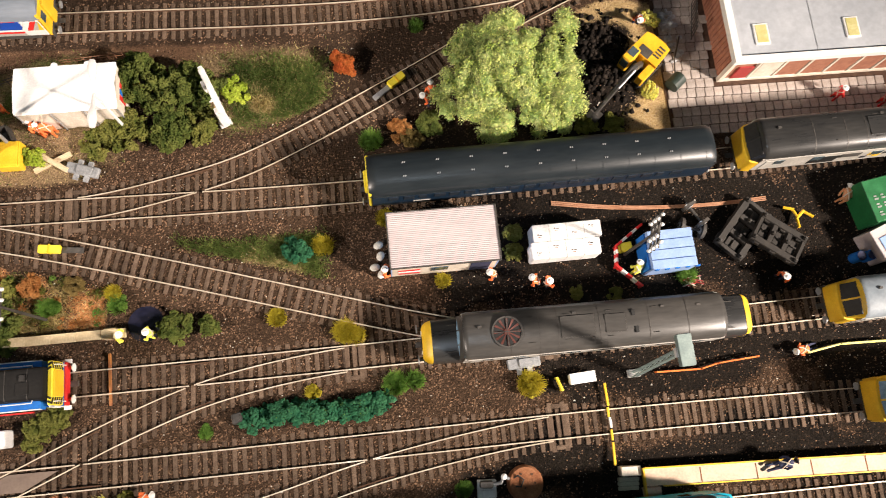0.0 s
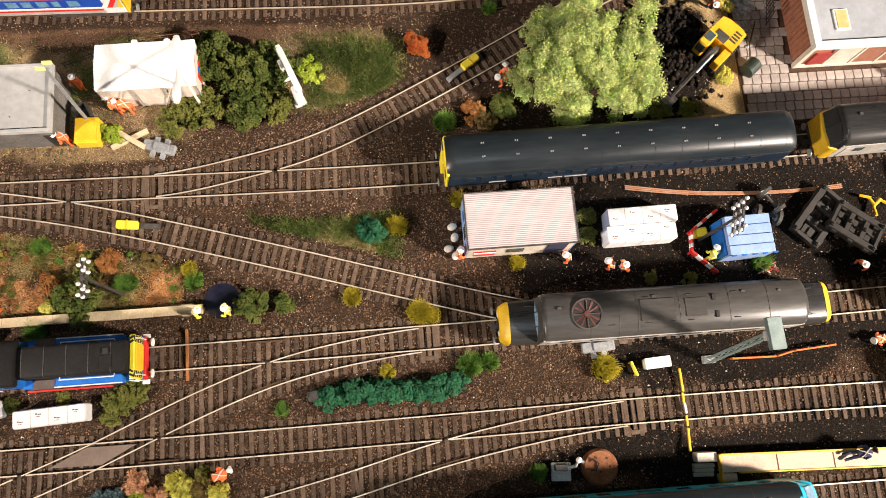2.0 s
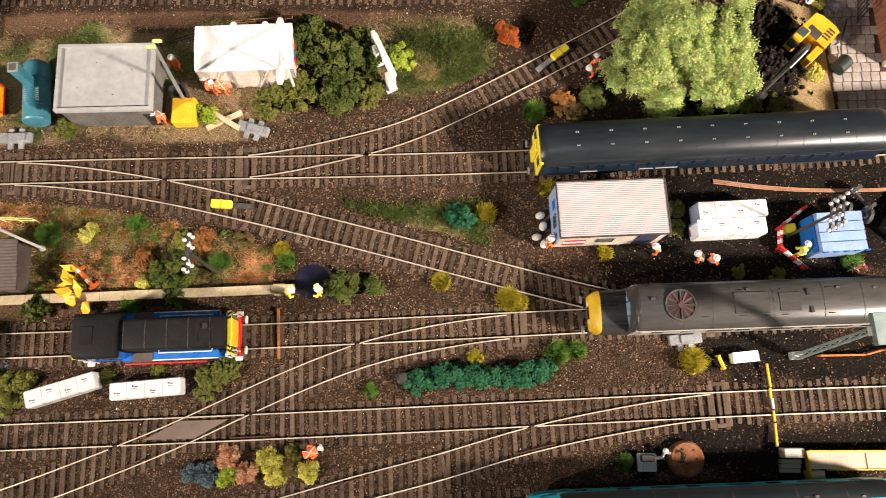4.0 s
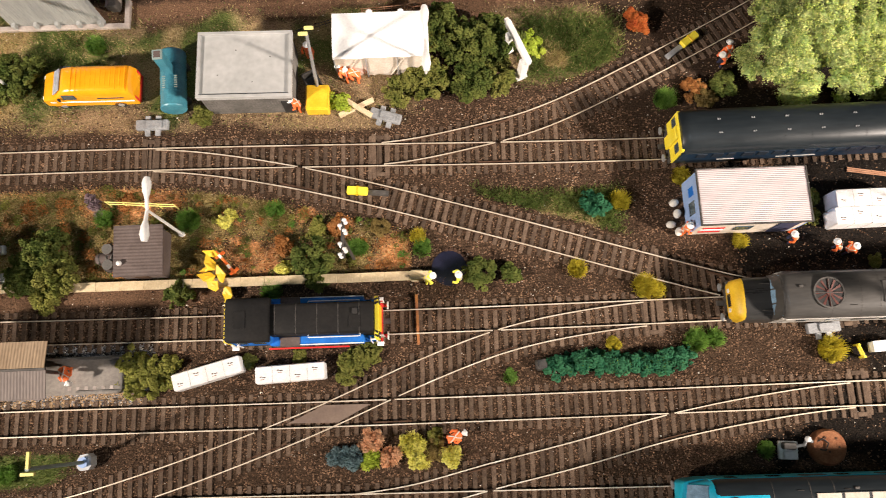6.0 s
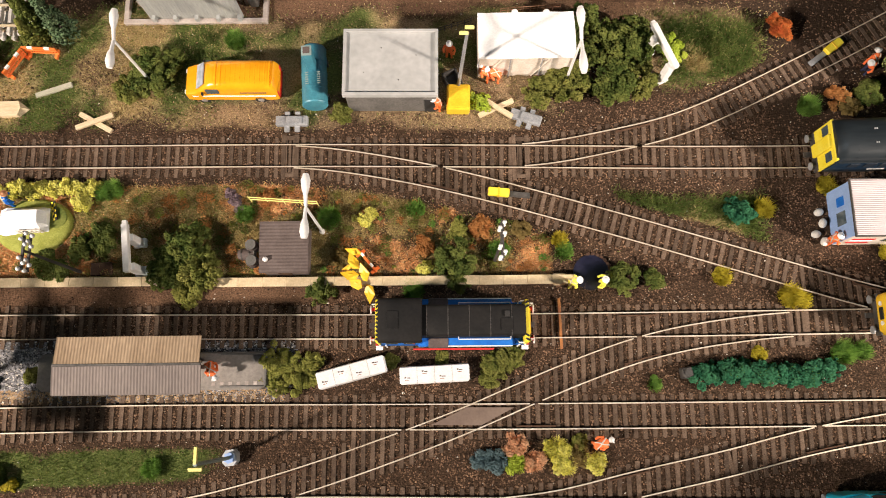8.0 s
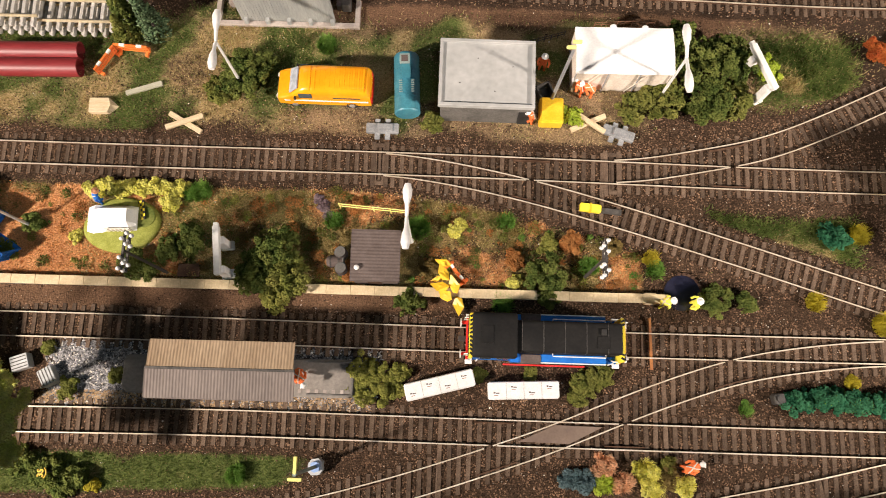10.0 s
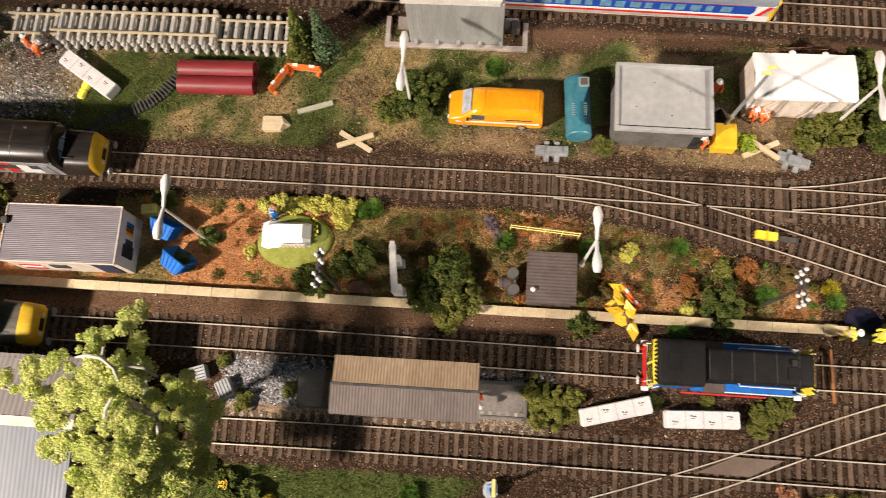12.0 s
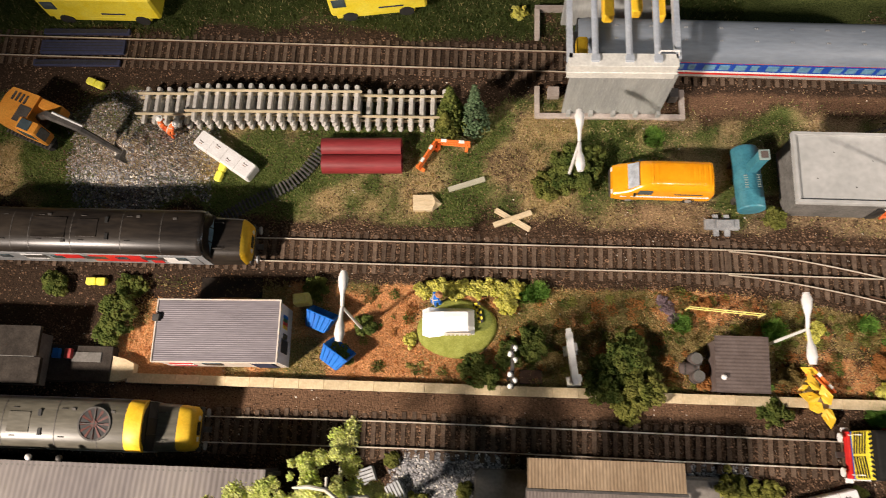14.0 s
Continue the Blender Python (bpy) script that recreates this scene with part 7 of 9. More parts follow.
def double_lamp(x, y, top, span=(22, -22), rz=0):
    """A white concrete lamp post with two long lantern arms."""
    ob = thing("yard_lamp", "white twin-armed yard lamp on a slim post", "lamp", x, y, 0, rz, group="white twin lamps")
    part("post", Shape().tube([(0, 0, 0), (0, 0, top)], [1.2, 0.9], 8), M_white, ob, smooth=True)
    part("base", Shape().cyl(0, 0, -0.5, 2.2, 2.2, 10), M_white, ob)
    for s in span:
        w = 1 if s > 0 else -1
        part("lantern_arm", Shape().tube([(0, w * 0.5, top), (0, s * 0.35, top + 1.6), (0, s * 0.55, top + 2.4), (0, s * 0.8, top + 2.6), (0, s, top + 2.4)], [1.2, 1.4, 2.7, 3.3, 2.0], 10), M_white, ob, "white lantern arm", smooth=True)
    return ob


double_lamp(-523, 259, 71)
double_lamp(-386, 137, 71)
double_lamp(-196, 257, 68, (24, -26))
double_lamp(-672, 141, 82)


def multi_light(x, y, top, rows, label, facing=0):
    """A dark post with an upright bank of small white lights, row over row."""
    ob = thing("floodlight_mast", label, "mast", x, y, 0, facing, group="floodlight masts")
    part("post", Shape().tube([(0, 0, 0), (0, 0, top)], [1.3, 0.9], 8), M_gunmetal, ob)
    for i in range(rows):
        z = top - 7.5 * i
        bar = part("light_bar", Shape().box(-0.9, -13, z - 1.2, 0.9, 13, z + 0.4, 0.3), M_gunmetal, ob)
        for k, yy in enumerate((-12, -8.4, -4.8, 4.0, 7.6, 11.2)):
            part("light", Shape().ball((-1.5, 1.5)[k % 2], yy, z + 0.6, 1.55, 1.45, 1.6, 5, 10), M_white, bar, smooth=True)
    return ob


multi_light(-256, 113, 74, 2, "dark mast with a bank of small white lights")
multi_light(-566, 108, 79, 2, "dark mast with a bank of small white lights")
multi_light(183, 123, 79, 3, "dark mast with three rows of small white lights", -14)

yl = thing("yard_lamp", "blue-grey lattice lamp post with a box head", "lamp", 175, 31, 0, 1)
part("base", Shape().box(-5, -3, -0.5, 5, 3, 3, 0.5), M_concrete, yl)
for a, b in ((-1.8, -1.8), (1.8, -1.8), (1.8, 1.8), (-1.8, 1.8)):
    part("leg", Shape().tube([(a, b - 1, 2), (a * 0.8 - 1, b * 0.8 + 8.5, 108)], 0.55, 6), M_steelblue, yl)
for k in range(17):
    z = 4 + k * 6.1
    s0, s1 = -1 + 9.5 * z / 108, -1 + 9.5 * (z + 6) / 108
    part("lattice_bar", Shape().tube([(-1.8, s0 - (1.8 if k % 2 else -1.8), z), (1.8, s1 + (1.8 if k % 2 else -1.8), z + 6)], 0.4, 5).tube([(-1.8, s0 + (1.8 if k % 2 else -1.8), z), (1.8, s1 + (1.8 if k % 2 else -1.8), z + 6)], 0.4, 5), M_steelblue, yl)
head = part("lamp_box", Shape().box(-5.0, -2, 106, 4.6, 18, 111, 0.6), M_steelblue, yl, "flat box lamp head")
part("lamp_face", Shape().box(-6.2, 4, 104.5, -4.6, 10, 108.5, 0.4), M_white, head)

wsg = thing("small_signal", "grey post with yellow cross arms and a boxed base", "signal", -446, -27, 0, 0)
part("base_box", Shape().prism([(-5, -3.4), (-2.6, -5.8), (3, -5.4), (5, -2.4), (4.6, 3.4), (2, 5.8), (-3, 5), (-5.2, 1.6)], -0.5, 9), M_paleroof, wsg, "bulky wrapped blue-white base")
part("base_cap", Shape().prism([(-3, -2.2), (0, -3.8), (3, -2.6), (3.2, 2.2), (0.8, 3.8), (-2.8, 2.8)], 9, 12), M_skyblue, wsg)
part("post", Shape().tube([(0, 0, 8), (0, 1, 84)], 1.3, 8), M_steelblue, wsg)
part("arm", Shape().box(-1.1, 1, 82, 1.1, 11.5, 84.4, 0.4), M_pallemon, wsg, "yellow upright arm")
part("arm", Shape().box(-4, -3, 82, 4.6, -0.8, 84.4, 0.4), M_pallemon, wsg, "yellow cross arm")
ls2 = thing("small_signal", "leaning grey post with yellow cross arms", "signal", -282, 249, 0, 0)
part("post", Shape().tube([(0, 0, 0), (5, 4, 88)], [1.5, 1.1], 8), M_greymetal, ls2)
part("base", Shape().box(-3, -2.4, -0.5, 3, 2.4, 2.4, 0.4), M_gunmetal, ls2)
for dx, dy in ((2.6, 3.4), (6.6, 7.6)):
    part("arm", Shape().box(dx - 3.2, dy - 1.1, 87, dx + 3.2, dy + 1.1, 89.4, 0.4), M_pallemon, ls2, "yellow arm")


def white_frame(x, y, rz, length, h, label, way):
    """A white beam on two stubby legs."""
    ob = thing("loading_gauge", label, "gantry", x, y, 0, rz, group="white frames")
    part("beam", Shape().box(-2.4, -length / 2, h - 5, 2.4, length / 2, h, 0.7), M_white, ob)
    part("cap", Shape().box(-1.8, length / 2 - 0.6, h - 4.2, 1.8, length / 2 + 2.6, h - 0.8, 0.5), M_white, ob)
    for yy in (-length / 2 + 4.4, length / 2 - 10):
        leg = part("leg", Shape().box(min(-2 * way, 5 * way), yy - 2.8, 0, max(-2 * way, 5 * way), yy + 2.8, h - 4.4, 0.7), M_white, ob)
        part("foot", Shape().box(min(-3 * way, 7 * way), yy - 3.6, -0.5, max(-3 * way, 7 * way), yy + 3.6, 2.6, 0.7), M_white, leg)


white_frame(-124.5, 272, 22, 39, 31, "white beam on two legs beside a lime bush", -1)
white_frame(-523.5, 121, 7, 36, 26, "white beam on two legs behind the garden wall", 1)

# cut-out speed sign standing in a bush
sg = thing("speed_sign", "small yellow cut-out speed sign in a dark bush", "sign", -629, -35, 0, 90)
part("post", Shape().tube([(0, 0, 0), (0, 0, 20)], 0.6, 6), M_gunmetal, sg)
part("arc", Shape().tube([(-3.4, -2.0, 20.6), (-2.2, -3.1, 20.6), (0, -3.6, 20.6), (2.2, -3.1, 20.6), (3.4, -2.0, 20.6)], 0.4, 6), M_yellow, sg)
figures = bpy.data.curves.new("digits", "FONT")
figures.body, figures.size, figures.extrude, figures.offset = "35", 0.0056, 0.0003, 0.00012
figures.align_x, figures.align_y = "CENTER", "CENTER"
figures.materials.append(M_yellow)
digits = new("digits", figures)
digits.parent = sg
digits.matrix_basis = place(0, 0, 20.8)
tagged(digits, "yellow figures")

# ---- fences and barriers ----


def low_fence(label, pts, h, material, rail=0.7, name="barrier", every=12.0, group="barriers"):
    ob = thing(name, label, "barrier", *pts[0], 0, group=group)
    x0, y0 = pts[0]
    local = [(x - x0, y - y0) for x, y in pts]
    for z in (h * 0.55, h):
        for (a, b), (c, d) in zip(local, local[1:]):
            part("rail", Shape().tube([(a, b, z), (c, d, z)], rail, 6), material, ob)
    for (a, b), (c, d) in zip(local, local[1:]):
        n = max(1, int(math.hypot(c - a, d - b) / every))
        for k in range(n + 1):
            u = k / n
            part("post", Shape().tube([(a + (c - a) * u, b + (d - b) * u, -0.5), (a + (c - a) * u, b + (d - b) * u, h + 0.8)], rail * 1.1, 6), material, ob)
    return ob


low_fence("low yellow tubular rail on the garden strip", [(-440, 161), (-389, 157)], 13, M_pallemon, 0.42)
low_fence("orange safety barrier lying along the ballast", [(192, 30), (226, 29), (240, 32), (272, 34)], 6, M_orange, 0.7, every=9)
low_fence("bent lime-yellow barrier rail", [(313, 33), (340, 37), (378, 36)], 5, M_pallemon, 0.9, every=30)
low_fence("thin rusty rail fence behind the tent", [(-246, 317), (-198, 320)], 7, M_copper, 0.35, every=6)
low_fence("thin grey wire fence beside the tent", [(-302, 298), (-270, 308)], 8, M_gunmetal, 0.3, every=5)
rw = thing("striped_barrier", "red and white striped barrier round the skip", "barrier", 0, 0, 0, group="barriers")
path = [(197, 144), (175, 129), (173, 113), (190, 96)]
for (a, b), (c, d) in zip(path, path[1:]):
    n = 5
    for k in range(n):
        for z in (4.5, 8.5):
            u, v = k / n, (k + 1) / n
            part("bar", Shape().tube([(a + (c - a) * u, b + (d - b) * u, z), (a + (c - a) * v, b + (d - b) * v, z)], 1.1, 7), (M_red, M_white)[k % 2], rw)
for a, b in path:
    part("post", Shape().tube([(a, b, -0.5), (a, b, 9.5)], 1.0, 7), M_red, rw)


def board_barrier(label, x, y, rz, length, material, h=8.0, slots=4):
    ob = thing("board_barrier", label, "barrier", x, y, 0, rz, group="barriers")
    for z0, z1 in ((2.2, 3.6), (h * 0.55, h * 0.66), (h - 2.4, h)):
        part("rail", Shape().box(0, -0.8, z0, length, 0.8, z1, 0.3), material, ob)
    for k in range(slots * 3 + 1):
        u = (length - 1.0) * k / (slots * 3)
        part("slat", Shape().box(u, -0.6, 2.6, u + 1.0, 0.6, h - 1.0, 0.2), material, ob)
    for k in range(slots // 2):
        u = length * (2 * k + 0.7) / slots
        part("reflector", Shape().box(u, -1.0, h - 1.9, u + length * 0.16, 1.0, h + 0.2, 0.2), M_white, ob)
    for u in (0.1, 0.9):
        part("foot", Shape().box(length * u - 1.2, -4, -0.4, length * u + 1.2, 4, 2.6, 0.4), material, ob)
    return ob


board_barrier("orange plastic barrier board in the grass", -624, 286, -4, 27, M_orange, 11)
board_barrier("orange plastic barrier board standing askew", -636, 264, 60, 24, M_orange, 11)
board_barrier("red-orange barrier board leaning in the garden strip", -358, 121, -50, 21, M_orange, 10, 4)
wt = thing("wire_tangle", "tangle of dull pink wire on the coal ground", "wire", 232, 97, 0)
rngw = random.Random(17)
for k in range(7):
    turn_ = [(rngw.uniform(-9, 9), rngw.uniform(-5, 5), rngw.uniform(0.3, 4)) for _ in range(5)]
    part("wire", Shape().tube(turn_, 0.45, 5), M_cream if k % 3 == 0 else M_maroon_door, wt)

# folded yellow sheet-metal frames
cr = thing("crumpled_frame", "crumpled bright yellow metal frame by the wall", "scrap", -357, 103, 0)
for px_, py_, pr_, pl_, pw_, pz_, tilt_ in ((-4.5, 16.3, -15, 6.4, 2.8, 10, 18), (-3.8, 8.8, -60, 7.2, 3.8, 13, -24), (-8.6, 4.4, 25, 4.6, 1.9, 8, 15), (3.8, 0, -70, 7.4, 4.0, 13, 28), (-6.5, -1.4, -5, 7.0, 3.8, 12, -15), (-2.4, -7.5, -35, 6.2, 4.2, 10, 20), (7.5, -15, 100, 7.4, 4.2, 6, -22)):
    kite = [(-pl_, 0.6, 0), (-pl_ * 0.2, -pw_, -1.2), (pl_ * 0.7, -pw_ * 0.8, -1.6), (pl_, 0.4, 0), (pl_ * 0.3, pw_, -1.4)]
    part("plate", Shape().loft([kite, [(u, v, w + 0.9) for u, v, w in kite]]), M_yellow, cr, at=place(px_, py_, pz_, pr_, tilt_))
for px_, py_ in ((-6, -2), (3, 1), (-3, 10), (6, -13)):
    part("leg", Shape().tube([(px_, py_, -0.5), (px_ + 0.8, py_ + 0.5, 12 if py_ > -10 else 6)], 0.7, 6), M_yellow, cr)
yf = thing("yellow_stand", "zigzag yellow metal stand on the coal ground", "scrap", 327, 141, 0, -10)
for k, (a, b) in enumerate((((-14, 8), (-4, 6)), ((-4, 6), (0, -2)), ((0, -2), (6, 6)), ((6, 6), (16, 0)), ((0, -2), (1, -12)))):
    part("strip", Shape().tube([(a[0] * 0.8, a[1] * 0.8, 4), (b[0] * 0.8, b[1] * 0.8, 6)], 1.25, 6), M_yellow, yf)

# ---- vehicles ----
van = thing("delivery_van", "bright orange panel van with white side stripe", "van", -456, 254.5, 0, -0.5)
rings = []
for x, zt, hw in ((-36, 11, 10.5), (-35, 14, 11.6), (-30, 16.5, 12.2), (-24, 19, 12.6), (-18, 25.4, 12.2), (-13, 27.6, 12.0), (0, 28.2, 12.2), (30, 28.0, 12.2), (34, 27, 12.0), (36, 22, 11.8)):
    prof = [(-hw, 5)] + [(yy, zz) for yy, zz in reversed(arch(hw, min(14, zt - 3), zt, 11, 4.5))] + [(hw, 5)]
    rings.append([(x, yy, zz) for yy, zz in prof])
part("body", Shape().loft(rings), M_vanorange, van, smooth=True)
ws = [(-24.6, -9.6, 19.6), (-24.6, 9.6, 19.6), (-18.2, 8.8, 26.1), (-18.2, -8.8, 26.1)]
part("windscreen", Shape().loft([ws, [(a - 0.7, b, c + 0.6) for a, b, c in ws]]), glass("pale_glazing", (0.35, 0.38, 0.42)), van, "pale windscreen")
for y1 in (-1, 1):
    part("side_stripe", Shape().box(-30, y1 * 12.15 - 0.35, 11.2, 34, y1 * 12.15 + 0.35, 12.8), M_white, van)
    part("door_window", Shape().box(-18, y1 * 12.0 - 0.5, 16.5, -8, y1 * 12.0 + 0.5, 23, 0.4), M_glass, van)
    part("door_mirror", Shape().box(-21.5, y1 * 13.4 - 1, 17, -20, y1 * 13.4 + 1, 20, 0.3), M_black, van)
    part("headlamp", Shape().box(-36.4, y1 * 8.5 - 1.6, 10.4, -35.2, y1 * 8.5 + 1.6, 13, 0.4), M_white, van)
    part("tail_lamp", Shape().box(35.2, y1 * 10.6 - 1, 9, 36.6, y1 * 10.6 + 1, 16, 0.3), M_red, van)
    part("slide_rail", Shape().box(8, y1 * 12.3 - 0.25, 17.4, 28, y1 * 12.3 + 0.25, 18.2), M_gunmetal, van)
    for wx in (-23, 21):
        w = part("wheel", Shape().tube([(wx, y1 * 9.4, 4.6), (wx, y1 * 12.2, 4.6)], 4.6, 18), M_tyre, van)
        part("hub", Shape().tube([(wx, y1 * 12.0, 4.6), (wx, y1 * 12.6, 4.6)], 2.4, 12), M_sheet, w)
part("bumper", Shape().box(-37, -11, 5, -35.4, 11, 8, 0.6), M_gunmetal, van)
part("rear_bumper", Shape().box(35.6, -11, 5, 37.2, 11, 8, 0.6), M_red, van)

for k in range(12):
    rib = [[(x, yy * 0.985, zz + 0.25) for yy, zz in arch(12.1, 14, 28.1, 15, 4.5)[3:12]] for x in (-10 + 3.7 * k, -8.6 + 3.7 * k)]
    part("roof_rib", Shape().loft(rib + [[(x, yy, zz - 0.6) for x, yy, zz in row] for row in reversed(rib)], caps=False, closed=False), M_vanorange, van, smooth=True)

tank = thing("water_tank", "teal cylindrical storage tank lying on cradles", "tank", -393, 258, 0, 3)
prof = [(-24.6, 8.0), (-24.4, 9.4), (-23.4, 10.0), (-22, 9.8), (22, 9.8), (23.6, 9.0), (24.4, 7.4)]
part("shell", Shape().loft([[(r * math.cos(a), y, 11.5 + r * math.sin(a)) for a in (2 * math.pi * k / 24 for k in range(24))] for y, r in prof]), M_teal, tank, smooth=True)
for k in range(24):
    a = 2 * math.pi * (k + 0.5) / 24
    part("rivet", Shape().ball(9.2 * math.cos(a), -24.2, 11.5 + 9.2 * math.sin(a), 0.45, 0.45, 0.45, 4, 6), M_teal, tank)
for y in (-12, 1, 10):
    part("band", Shape().tube([(0, y - 0.4, 11.5), (0, y + 0.4, 11.5)], 10.05, 24), M_teal, tank)
for x0 in (-5.6, 3.4):
    for k in range(6):
        part("ladder_rung", Shape().box(x0, -10 + k * 1.8, 20.2, x0 + 2.4, -9.4 + k * 1.8, 21.0), M_steelblue, tank)
spout = part("filler_neck", Shape().box(-3.4, 0.5, 18, 3.4, 7.5, 46.5, 0.4), M_teal, tank, "tall square teal filler neck")
part("neck_rim", Shape().box(-3.7, 0.2, 46, 3.7, 7.8, 47.4, 0.3), M_steelblue, spout)
part("neck_mouth", Shape().box(-2.4, 1.5, 47.2, 2.4, 6.5, 47.7), M_shed, spout)
for y in (-14, 14):
    part("cradle", Shape().box(-10, y - 2, -0.5, 10, y + 2, 7, 0.5), M_gunmetal, tank)


def digger(label, x, y, rz, m, boom_to):
    d = thing("excavator", label, "excavator", x, y, float(lie(np.array([x]), np.array([y]))[0]) * 0.6, rz, group="excavators")
    for y1 in (-1, 1):
        tr_ = part("crawler_track", Shape().box(-17, y1 * 10 - 4, 0, 17, y1 * 10 + 4, 7, 2.5), M_tyre, d)
        for k in range(12):
            part("track_shoe", Shape().box(-16.5 + k * 2.9, y1 * 10 - 4.4, 6.7, -15.0 + k * 2.9, y1 * 10 + 4.4, 7.5, 0.2), M_gunmetal, tr_)
    part("turntable", Shape().cyl(0, 0, 6.5, 9.5, 7.5, 20), M_gunmetal, d)
    part("engine_deck", Shape().prism([(-18, -12), (-20, -6), (-20, 6), (-18, 12), (2, 13), (2, -13)], 9, 21), m, d, smooth=False)
    part("side_pod", Shape().box(1.8, 6.5, 9, 18, 13, 19, 0.9), m, d)
    cab_ = part("cab", Shape().box(1.8, -13, 9, 17, -4.4, 27, 1.2), m, d)
    part("cab_glazing", Shape().box(4, -12, 26.6, 12, -5.4, 27.4, 0.2), M_glass, cab_)
    part("cab_window", Shape().box(3.5, -13.4, 17, 14.5, -12.6, 25, 0.4).box(16.6, -12, 15, 17.5, -5.4, 25, 0.4), M_glass, cab_)
    part("engine_bay", Shape().box(-7, -8, 20.6, 1.6, 3.4, 21.3, 0.2), M_gunmetal, d, "dark open engine bay")
    for k in range(4):
        part("vent", Shape().box(-15 + k * 3, 4, 20.9, -13.6 + k * 3, 10, 21.4), M_gunmetal, d)
    bx, bz = boom_to
    part("boom", Shape().tube([(4, 1.5, 14), (bx * 0.35, 1.5, 33), (bx * 0.7, 1.5, 30)], [2.6, 3.0, 1.9], 6), M_gunmetal, d, "dark grey boom")
    part("dipper", Shape().tube([(bx * 0.66, 1.5, 31), (bx, 1.5, bz)], [2.2, 1.5], 6), M_gunmetal, d)
    part("ram", Shape().tube([(8, 1.5, 18), (bx * 0.33, 1.5, 28)], 0.9, 8).tube([(bx * 0.4, 3.4, 35), (bx * 0.72, 3.4, 33)], 0.9, 8), M_sheet, d)
    part("bucket", Shape().loft([[(bx - 5, -3.5, bz - 1), (bx + 1, -3.5, bz + 2), (bx + 5, -3.5, bz - 3), (bx, -3.5, bz - 6)], [(bx - 5, 6.5, bz - 1), (bx + 1, 6.5, bz + 2), (bx + 5, 6.5, bz - 3), (bx, 6.5, bz - 6)]]), M_gunmetal, d)
    return d


digger("yellow tracked excavator reaching over the coal heap", 219, 281, 222, M_diggeryellow, (62, 10))
west_digger = digger("faded orange tracked excavator at the gravel heap", -938, 297, -22, M_diggerorange, (66, 13))
west_digger.matrix_basis = west_digger.matrix_basis @ Matrix.Scale(1.22, 4)


def box_van(label, x, y, rz, length, m):
    v = thing("yellow_lorry", label, "lorry", x, y, 0, rz, group="yellow road vehicles")
    part("body", Shape().box(-length / 2, -13, 8, length / 2, 13, 34, 1.8), m, v)
    part("skirt", Shape().box(-length / 2 + 4, -12.5, 4, length / 2 - 10, 12.5, 9, 0.6), m, v)
    for y1 in (-1, 1):
        part("side_window", Shape().box(-length / 2 + 3, y1 * 13 - 0.4, 20, -length / 2 + 14, y1 * 13 + 0.4, 30, 0.4), M_glass, v)
        part("lettering_bar", Shape().box(0, y1 * 13 - 0.3, 14, 20, y1 * 13 + 0.3, 15.6), M_navy, v)
        for wx in (-length / 2 + 15, length / 2 - 17):
            part("wheel", Shape().tube([(wx, y1 * 9, 6), (wx, y1 * 13.3, 6)], 6, 18), M_tyre, v)
    part("roof_hatch", Shape().box(-8, -7, 33.6, 12, 7, 35.2, 0.5), m, v)
    return v


box_van("yellow works lorry parked on the grass", -900, 404, -1, 96, M_lemon)
box_van("yellow works lorry parked askew on the grass", -675, 411, 7, 78, M_lemon)

# ---- stacked track panels beside the upper track ----
stack = thing("track_panel_stack", "stack of spare concrete-sleepered track panels", "track panels", 0, 0, 0)
M_conc_sl = mat("concrete_sleeper", (0.42, 0.40, 0.36), (0.56, 0.54, 0.50), 10, 0.8, 0, 0.15, 0.2, random_tone=0.12)
SLP = mesh_of("concrete_sleeper", Shape().box(-1.9, -16, 0, 1.9, 16, 4.2, 1.1), M_conc_sl)
M_newrail = mat("straw_rail", (0.60, 0.50, 0.32), (0.70, 0.60, 0.42), 12, 0.45, 0.2, 0, 0.2)
rngt = random.Random(3)
for x0, x1, y, z in ((-858, -622, 312, 0.5), (-857, -621, 312.5, 7), (-815, -684, 312.5, 13.5)):
    for k in range(int((x1 - x0) / 8.4) + 1):
        ob = new("concrete_sleeper", SLP)
        ob.parent = stack
        ob.matrix_basis = place(-870 + math.ceil((x0 + 870) / 8.4) * 8.4 + k * 8.4 + rngt.uniform(-0.3, 0.3), y + rngt.uniform(-0.4, 0.4), z, rngt.uniform(-0.8, 0.8))
    for yy in (-8.8, 8.8):
        part("rail", Shape().box(x0 - 3, y + yy - 0.7, z + 4.1, x1 + 3, y + yy + 0.7, z + 6.4, 0.2), M_newrail, stack)
mats_ = thing("crossing_mat", "dark rubber crossing mats between the rails", "mat", 0, 0, 0)
for b in ((-953, 361, -882, 373.5), (-957, 350, -884, 355.5), (-953, 379, -880, 384)):
    part("mat", Shape().box(b[0], b[1], 1.5, b[2], b[3], 4.4, 0.5), M_navy, mats_)
    for k in range(4):
        part("groove", Shape().box(b[0] + 2, b[1] + (b[3] - b[1]) * (k + 0.8) / 5, 4.3, b[2] - 2, b[1] + (b[3] - b[1]) * (k + 0.8) / 5 + 0.5, 4.6), M_tyre, mats_)

